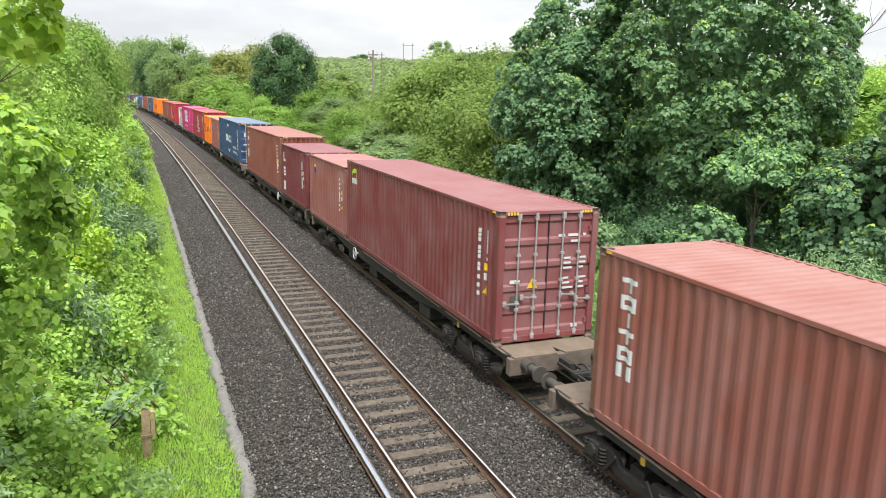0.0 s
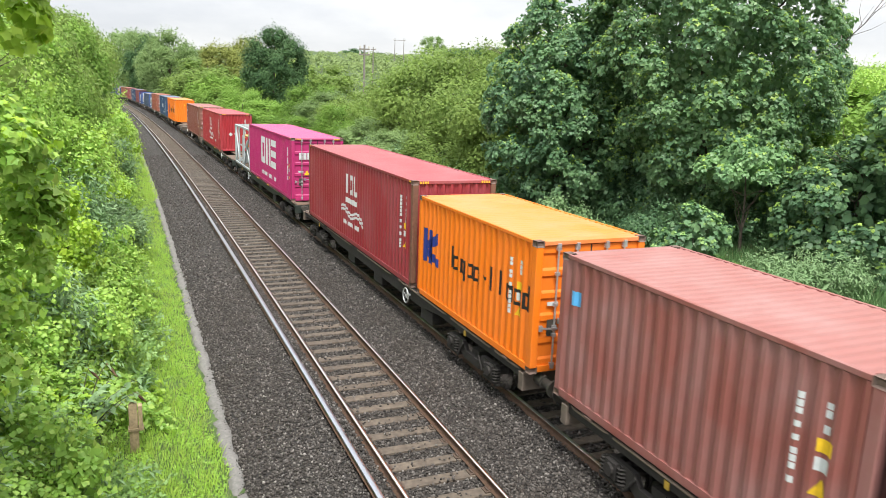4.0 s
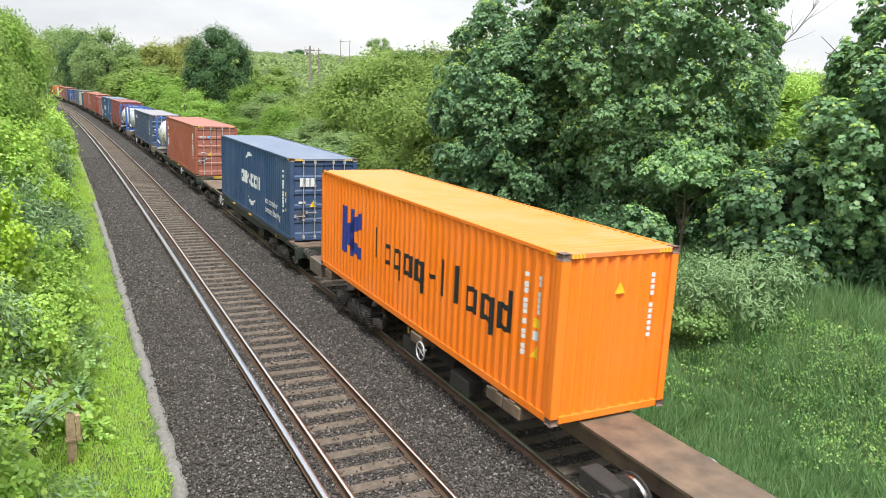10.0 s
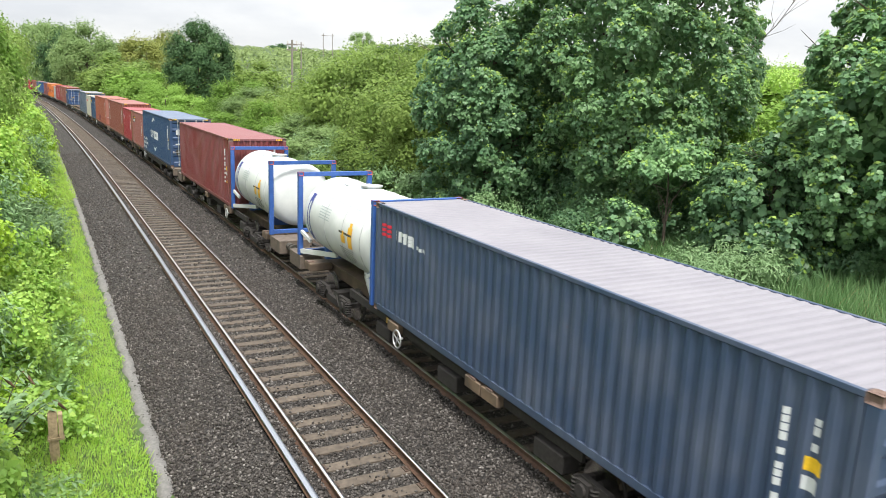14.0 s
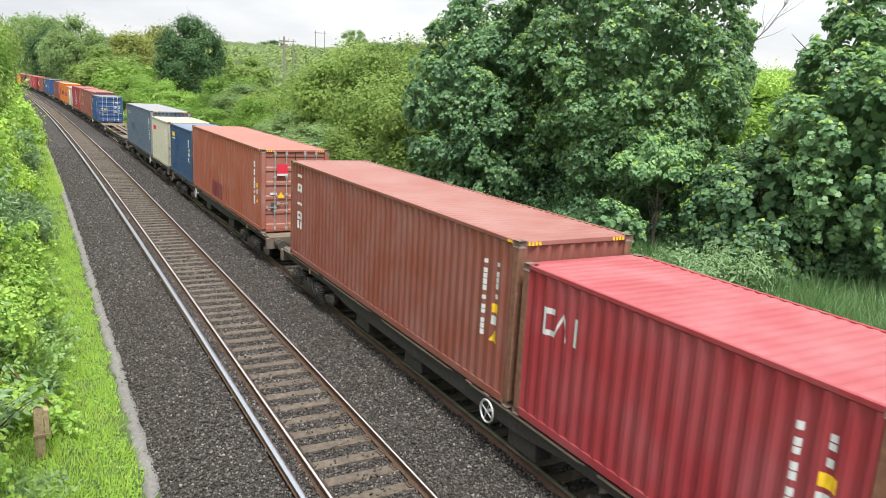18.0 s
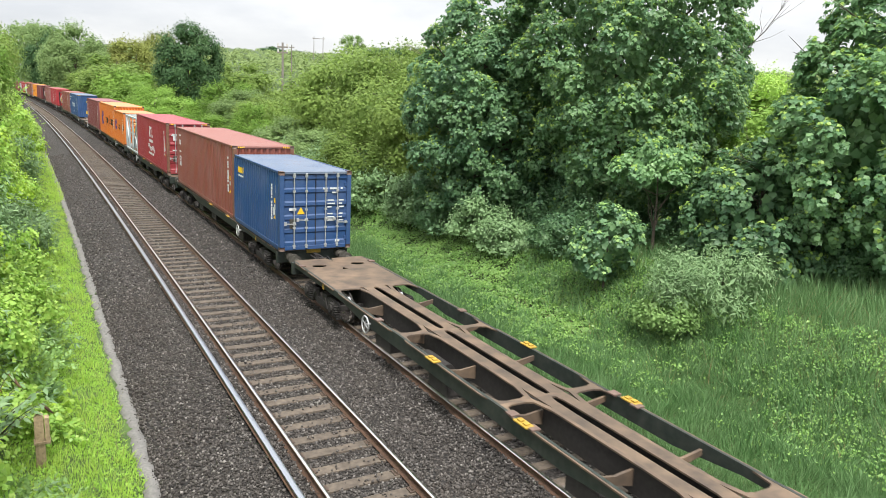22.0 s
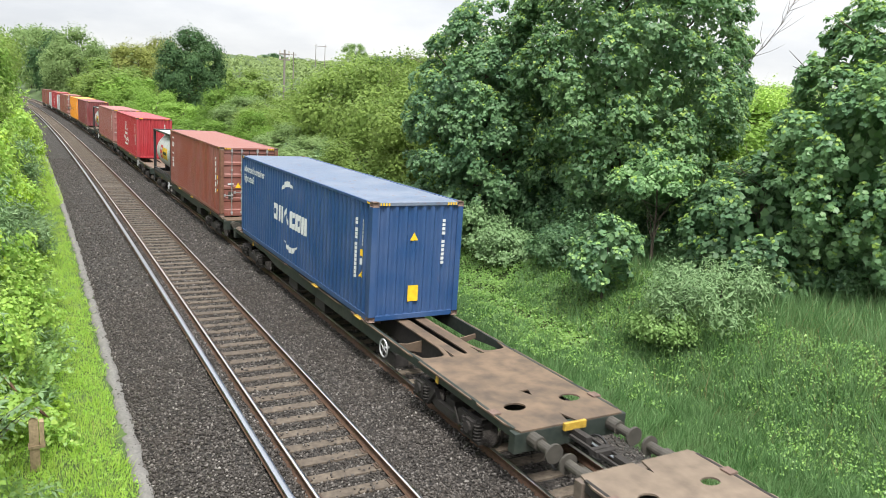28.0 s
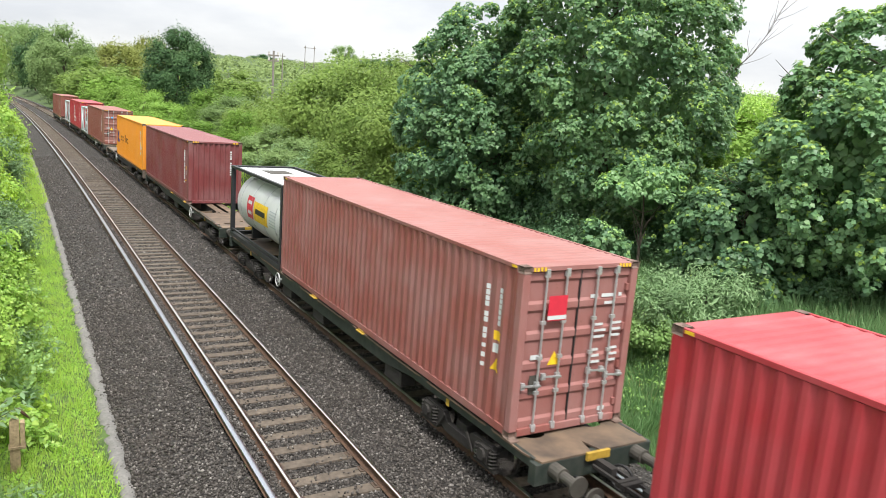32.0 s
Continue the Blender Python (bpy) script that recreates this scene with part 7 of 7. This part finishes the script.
bank_leaves("bramble_bank", 26000, 6.5, 46, L_BRAM, 0.09, 71, label="tangled bright green brambles low on the bank")
bank_leaves("bramble_bank", 34000, 46, 170, L_BRAM, 0.20, 72, label="green hedge slope further along the line", skew=1.4)
bank_shoots("bramble_shoots", 6800, 11, 6.5, 46, 0.55, L_BRAM, 0.090, 76, "wide", patches(4.0, 5, -0.15), "arching bright green bramble shoots on the bank")
bank_shoots("nettle_shoots", 4200, 12, 6.5, 40, 0.60, L_SALLOW, 0.105, 73, "rhomb", patches(4.0, 5, -0.02, -1), "upright green nettles and willowherb on the bank", arch=0.2, rise=1.5)
bank_shoots("buddleia_shoots", 1600, 15, 7.5, 60, 0.85, L_BUDD, 0.17, 74, "lance", patches(2.6, 9, 0.18), "pale grey-green buddleia sprays on the bank", arch=0.45)
bank_shoots("lime_shoots", 3200, 11, 6.5, 40, 0.5, L_LIME, 0.095, 75, "wide", patches(2.2, 12, 0.18), "fresh yellow-green shoots on the bank")
bank_shoots("hedge_shoots", 2400, 9, 40, 120, 0.9, L_MID, 0.17, 77, "rhomb", None, "green shoots along the hedge slope", 1.4)


def leaf_mass(name, label, c, radii, count, size, per, leaf, mat, seed, young, limb=False):
    """A maple: whorls of five-lobed leaves on a few thin stems."""
    g = np.random.default_rng(seed)
    t = thing(name, label, "shrub", "", pose(*c))
    C, r, out = boughs(radii, count, size, g, 0.3, -1.0, 0.55)
    P, d, o = bough_surface(C, r, out, per, g)
    Q, N, lead, sz, A = rosettes(P, d, o, 6, leaf, g, 0.6)
    piece("foliage", leaves("foliage", Q, N, sz, g, "lobe5", lead, 0.15), mat, t)
    tip = g.random(len(P)) < young
    Q, N, lead, sz = young_whorls(P[tip], A[tip], leaf, g)
    piece("young_leaves", leaves("young_leaves", Q, N, sz, g, "lobe5", lead, 0.2), L_LIME, t, "paler yellow-green young leaves")
    stem = Build()
    base = Vector((-0.3, 0.2, float(ground_z(np.array(c[0]), np.array(c[1]))) - c[2] - 0.2))
    if limb:
        foot = base + Vector((-2.4, 0.8, 0))
        base = Vector((-1.9, 0.6, -0.4))
        stem.rod(foot, base, 0.09, 8, 0.05, False)
    for k in range(6):
        e = Vector((g.uniform(-1, 1) * radii[0], g.uniform(-1, 1) * radii[1], g.uniform(-0.2, 0.8) * radii[2])) * 0.7
        stem.rod(base, base.lerp(e, 0.5) + Vector((g.uniform(-0.2, 0.2), g.uniform(-0.2, 0.2), 0)), 0.035, 6, 0.025, False)
        stem.rod(base.lerp(e, 0.5), e, 0.025, 6, 0.008, False)
    piece("stems", stem.mesh("stems"), M_BARK, t, "thin brown stems")
    return t


leaf_mass("maple_shrub", "leafy maple shrub with broad fresh green leaves", (-6.12, 8.2, 5.0), (0.92, 1.2, 1.05), 30, 0.32, 18, 0.115, L_BRAM, 81, 0.6)
leaf_mass("maple_shrub", "leafy dark green shrub low on the bank", (-6.22, 8.5, 3.85), (0.9, 1.2, 0.8), 20, 0.32, 16, 0.11, L_BRAM, 82, 0.5)
leaf_mass("overhanging_branch", "overhanging maple branch with bright backlit leaves", (-5.20, 5.6, 7.05), (0.36, 0.5, 0.52), 14, 0.17, 8, 0.095, L_LIME, 83, 0.9, limb=True)

SHRUBS = "shrubs on the hedge bank"
for i, (s, q, h, r, mat, shp, lf, lab) in enumerate((
        (9.5, -6.1, 2.4, 0.9, L_BRAM, "wide", 0.09, "bright green bramble mound on the bank"), (14.6, -6.3, 2.6, 0.9, L_BUDD, "lance", 0.17, "grey-green buddleia spray on the bank"),
        (13.6, -6.6, 3.2, 1.1, L_BRAM, "wide", 0.09, "bushy green shrub on the bank"), (15.6, -5.6, 2.4, 0.9, L_BRAM, "wide", 0.09, "bright green bramble mound on the bank"),
        (17.5, -6.5, 4.2, 1.2, L_LIME, "wide", 0.10, "fresh lime-green shrub on the bank"), (19.0, -5.4, 2.2, 0.9, L_BRAM, "wide", 0.09, "bushy green shrub on the bank"),
        (21.5, -6.3, 4.4, 1.3, L_BUDD, "lance", 0.2, "tall grey-green buddleia on the bank"), (23.5, -5.4, 2.3, 1.0, L_BRAM, "wide", 0.10, "bright green bramble mound on the bank"),
        (26.5, -6.4, 4.8, 1.4, L_BRAM, "wide", 0.11, "bushy green shrub on the bank"), (28.5, -5.3, 2.4, 1.0, L_BUDD, "lance", 0.2, "grey-green buddleia spray on the bank"),
        (31.5, -6.2, 4.6, 1.4, L_LIME, "wide", 0.12, "fresh lime-green shrub on the bank"), (35.0, -5.6, 3.0, 1.2, L_BRAM, "wide", 0.12, "bright green bramble mound on the bank"),
        (39.0, -6.3, 5.2, 1.6, L_BRAM, "wide", 0.13, "tall green shrub on the bank"), (44.0, -5.6, 3.4, 1.4, L_BUDD, "lance", 0.24, "grey-green buddleia on the bank"),
        (49.0, -6.0, 5.4, 1.8, L_BRAM, "wide", 0.14, "tall green shrub on the bank"), (56.0, -5.8, 4.6, 1.8, L_LIME, "wide", 0.15, "fresh lime-green shrub on the bank"),
        (64.0, -5.8, 5.5, 2.0, L_BRAM, "wide", 0.17, "tall green shrub on the bank"), (74.0, -5.8, 5.5, 2.2, L_BRAM, "wide", 0.18, "tall green shrub on the bank"))):
    x, y, a = along(s, q)
    bushy("bank_shrub", lab, float(x), float(y), h * 0.78, (r, r * 1.15, h * 0.42), 34, 0.32 * r, 105, lf, mat, 130 + i, shp, 0.45, 0.03, "shrub", SHRUBS, shoots=50, core=40)

# a buddleia shoot that leans over the post, with last year's dead flower spikes
g_shoot = np.random.default_rng(141)
shoot = thing("buddleia_shoot", "arching buddleia shoot with brown dead flower spikes", "shrub", "", pose(-5.55, 12.5, 0.3))
canes, spikes = Build(), []
P_, N_, T_, S_ = [], [], [], []
for i in range(11):
    tip = Vector((g_shoot.uniform(0.2, 1.25), g_shoot.uniform(-0.6, 0.5), g_shoot.uniform(0.7, 1.35)))
    last = Vector((0, 0, 0))
    for k in range(1, 9):
        u = k / 8
        here = Vector((tip.x * u, tip.y * u, tip.z * (1.6 * u - 0.6 * u * u)))
        canes.rod(last, here, 0.014 * (1.1 - u) + 0.003, 5, 0.014 * (1.0 - u) + 0.002, caps=False)
        if k > 2:
            for sg in (-1, 1):
                d = (here - last).normalized()
                e = d.cross(Vector((0, 0, 1))).normalized() * sg + d * 0.7 + Vector((0, 0, -0.25))
                P_.append(here), T_.append(e), N_.append(Vector((0.1, -0.2, 1)) + d * 0.3), S_.append(g_shoot.uniform(0.14, 0.22))
        last = here
    if i in (2, 5, 8):
        spikes.append((last, (last - Vector((0, 0, 0.2)) + Vector((0.16, g_shoot.uniform(-0.1, 0.1), -0.02)))))
piece("cane", canes.mesh("cane"), M_BARK, shoot, "thin brown canes")["kind"] = "stuff"
piece("foliage", leaves("foliage", np.array(P_), np.array(N_) + 0.25 * g_shoot.standard_normal((len(P_), 3)), np.array(S_), g_shoot, (LANCE * np.array([1.5, 1, 1]), RHOMB_F), np.array(T_), 0.15), L_BUDD, shoot)
for a, b in spikes:
    piece("flower_spike", Build().rod(a, a.lerp(b, 0.5), 0.012, 7, 0.026).rod(a.lerp(b, 0.5), b, 0.026, 7, 0.006).mesh("flower_spike"), M_SEED, shoot, "brown dead flower spike")

# grass
BLADE = np.array([(-0.035, 0, 0), (0.035, 0, 0), (0.028, 0.55, 0.05), (-0.028, 0.55, 0.05), (0.0, 1.0, 0.22)])
BLADE_F = np.array([(0, 1, 2), (0, 2, 3), (3, 2, 4)])


def grass(name, n, s0, s1, q0, q1, height, width, mat, seed, label, skew=1.6, keep=None, fine=True):
    """Bent blades in tufts that lean together."""
    g = np.random.default_rng(seed)
    s = s0 + (s1 - s0) * g.random(n) ** skew
    q = q0 + (q1 - q0) * g.random(n)
    if keep is not None:
        ok = keep(s, q, g)
        s, q = s[ok], q[ok]
        n = len(s)
    tuft = waves(s, q, 0.9, seed)
    x, y, a = along(s, q)
    z = ground_z(x, y)
    P = np.stack([x, y, z - 0.02], -1)
    N = g.standard_normal((n, 3)) * np.array([1, 1, 0.15])
    lean = np.stack([waves(s, q, 1.3, seed + 1), waves(s, q, 1.3, seed + 2), np.zeros(n)], -1)
    lead = np.array([0, 0, 1.2]) + 0.9 * lean + 0.45 * g.standard_normal((n, 3))
    h = height * g.uniform(0.45, 1.25, n) * (1 + 0.6 * tuft)
    shape = BLADE * np.array([width / height / 0.07, 1, 1])
    me = leaves(name, P, N, h, g, (shape, BLADE_F) if fine else (shape[[0, 1, 4]], TRIAD_F), lead, 0.1)
    return tagged(piece(name, me, mat), label, "grass", kind="stuff")


def ragged_edge(s, q, g):
    return q < -3.22 + 0.14 * waves(s, s * 0, 1.4, 88) + 0.09 * waves(s, s * 0, 0.4, 89) - 0.10 * g.random(len(s))


grass("verge_grass", 62000, 6.5, 45, -5.2, -3.02, 0.17, 0.010, L_GRASS, 91, "short bright green grass verge beside the ballast", keep=ragged_edge)
grass("verge_grass", 20000, 45, 150, -4.7, -3.02, 0.24, 0.03, L_GRASS, 92, "short bright green grass verge further along", 1.3, fine=False)
grass("verge_stems", 1600, 6.5, 40, -5.2, -3.2, 0.30, 0.006, L_STRAW, 97, "thin straw-coloured grass stems in the verge", fine=False)
grass("bank_grass", 62000, 4.0, 40, 5.9, 8.3, 0.34, 0.014, L_TALL, 93, "long green grass at the foot of the bank", 1.3)
grass("tall_grass", 40000, 5.0, 20, 9.0, 17.5, 0.55, 0.014, L_TALL, 94, "tall seeding grass on the bank", 1.0)
grass("bank_grass", 34000, 4.0, 15, 7.6, 10.5, 0.34, 0.013, L_TALL, 96, "long green grass among the ivy", 1.0)
grass("bank_grass", 16000, 40, 150, 6.2, 14, 0.6, 0.05, L_GRASS, 95, "rough green grass along the line", 1.2, fine=False)
grass("dry_stems", 1500, 5.0, 18, 8.0, 15, 0.6, 0.008, L_STRAW, 98, "dry straw-coloured stems on the bank", 1.0, fine=False)


def clover(n, s0, s1, q0, q1, size, seed):
    g = np.random.default_rng(seed)
    s, q = s0 + (s1 - s0) * g.random(n) ** 1.4, g.uniform(q0, q1, n)
    ok = ragged_edge(s, q, g) & (waves(s, q, 1.6, 84) + 0.3 * g.standard_normal(n) > -0.15)
    s, q = s[ok], q[ok]
    n = len(s)
    x, y, a = along(s, q)
    P = np.stack([x, y, ground_z(x, y) + 0.03 + 0.04 * waves(s, q, 0.8, 83) + 0.06 * g.random(n)], -1)
    N = np.array([0.1, -0.3, 1.0]) + 0.5 * g.standard_normal((n, 3))
    me = leaves("clover", P, N, size * g.uniform(0.5, 1.3, n), g, (RHOMB * np.array([1.6, 1, 1]), RHOMB_F))
    return tagged(piece("clover", me, L_CLOVER), "low bright green clover and weeds in the verge", "grass", kind="stuff")


clover(46000, 6.5, 34, -5.5, -3.1, 0.034, 105)


# ivy on the right bank
def ivy(n, s0, s1, q0, q1, size, seed):
    g = np.random.default_rng(seed)
    s, q = g.uniform(s0, s1, n), g.uniform(q0, q1, n)
    keep = waves(s, q, 5.0, 77) + 0.35 * (q - 7.8) + 0.2 * g.standard_normal(n) > -0.1
    s, q = s[keep], q[keep]
    x, y, a = along(s, q)
    P = np.stack([x, y, ground_z(x, y) + 0.17 + 0.13 * waves(s, q, 1.2, 78) + 0.09 * waves(s, q, 0.5, 79) + 0.05 * g.standard_normal(len(s))], -1)
    N = np.array([-0.5, -0.3, 0.9]) + 0.5 * g.standard_normal((len(s), 3))
    me = leaves("ivy", P, N, size * g.uniform(0.6, 1.2, len(s)), g, (RHOMB * np.array([1.5, 1, 1]), RHOMB_F))
    return tagged(piece("ivy", me, L_IVY), "carpet of glossy green ivy on the bank", "ivy", kind="stuff")


ivy(95000, 15, 46, 7.0, 11.8, 0.072, 101)
ivy(20000, 4, 15, 7.4, 11.4, 0.055, 102)


# scrub over the hillside
def scrub(n, seed):
    g = np.random.default_rng(seed)
    yaw = np.radians(g.uniform(-4, 60, n))
    r = 75 + 345 * g.random(n) ** 0.8
    x, y = EYE.x + r * np.sin(yaw), r * np.cos(yaw)
    ok = np.abs(x - line_x(y)) > 16
    x, y, r = x[ok], y[ok], r[ok]
    m = len(x)
    per = 56
    R = g.uniform(0.7, 1.0, m) * g.choice([1.0, 1.6, 2.6], m, p=[0.5, 0.35, 0.15]) * (0.55 + r / 330) * np.interp(r, [300, 380], [1.0, 0.45])
    C = np.stack([x, y, ground_z(x, y) - 0.1 * R], -1)
    D = unit(g.standard_normal((m, per, 3)))
    D[:, :, 2] = np.abs(D[:, :, 2])
    off = D * R[:, None, None] * np.array([1.0, 1.0, 0.85]) * g.uniform(0.75, 1.05, (m, per, 1))
    P = (C[:, None] + off).reshape(-1, 3)
    N = D.reshape(-1, 3) + np.array([0, 0, 0.1]) + 0.2 * g.standard_normal((m * per, 3))
    size = np.repeat(R * 0.36, per) * g.uniform(0.6, 1.2, m * per)
    me = leaves("hillside_scrub", P, N, size, g, "tri")
    return tagged(piece("hillside_scrub", me, L_HILLHAZE), "mixed green scrub and young trees over the hillside", "scrub", kind="stuff")


scrub(4600, 111)

# a bare branch out of the big sycamore, dead stems behind
branch = thing("bare_branch", "bare grey forked branch standing out of the sycamore", "branch", "", pose(14.9, 21.6, 0))
twig = Build()
g_twig = np.random.default_rng(151)
spine = [Vector(p) for p in ((2.2, -2.2, 7.5), (2.25, -3.4, 8.2), (2.3, -4.1, 8.8), (2.35, -4.6, 9.5), (2.4, -5.0, 10.3))]
for i in range(4):
    r0, r1 = 0.024 - 0.005 * i, 0.019 - 0.005 * i
    twig.rod(spine[i], spine[i + 1], r0, 6, r1, caps=False)
    for k in range(5):
        p = spine[i].lerp(spine[i + 1], g_twig.uniform(0.2, 1.0))
        d = Vector((g_twig.uniform(-0.5, 0.5), g_twig.uniform(-1.0, 0.3), g_twig.uniform(0.2, 1.0))).normalized()
        e = p + d * g_twig.uniform(0.35, 0.8)
        twig.rod(p, e, 0.010, 5, 0.006, caps=False)
        twig.rod(e, e + (d + Vector((0.2, -0.3, 0.4))) * 0.3, 0.006, 4, 0.003, caps=False)
piece("branch_wood", twig.mesh("branch_wood"), M_GREYWOOD, branch)

# fence post and utility poles
post = thing("fence_post", "weathered wooden post with a split board", "post", "", pose(-4.72, 12.9, -0.2))
piece("post_shaft", Build().prism([(-0.08, -0.2), (0.08, -0.2), (0.07, 1.0), (0.0, 1.06), (-0.07, 0.98)], -0.06, 0.06).mesh("post_shaft", 0.008), M_WOODPOST, post)
piece("board", Build().box(0.082, 0.15, -0.07, 0.07, 0.55, 0.97).mesh("board", 0.006), M_WOODPOST, post, "split weathered board")
piece("cap", Build().box(-0.09, 0.16, -0.08, 0.08, 0.52, 0.56).mesh("cap"), M_WOODPOST, post)


def pole(yaw, dist, top, cross, twin=0.0, label="grey wooden utility pole"):
    x, y = EYE.x + dist * math.sin(radians(yaw)), dist * math.cos(radians(yaw))
    z = float(ground_z(np.array(x), np.array(y)))
    height = top - z + 0.2
    t = thing("utility_pole", label, "pole", "utility poles on the hillside", pose(x, y, z - 0.2, 0, 0, -yaw))
    for k in ((0.0,) if not twin else (-twin, twin)):
        piece("shaft", Build().rod((k, 0, 0), (k, 0, height), 0.16, 10, 0.11).mesh("shaft"), M_GREYWOOD, t)
    for q in cross:
        piece("crossarm", Build().box(-0.6 - twin, 0.6 + twin, -0.08, 0.08, height - q - 0.08, height - q + 0.08).mesh("crossarm"), M_GREYWOOD, t)
        for xx in (-0.5 - twin, 0.5 + twin):
            piece("insulator", Build().rod((xx, 0, height - q + 0.08), (xx, 0, height - q + 0.38), 0.09, 8).mesh("insulator"), M_POT, t)


pole(16.4, 88, 11.1, (0.5, 1.1))
pole(17.05, 175, 15.5, (0.6,))
pole(19.0, 300, 25.8, (0.8,), 1.75, "grey twin-leg utility pole with crossarm")

motions()
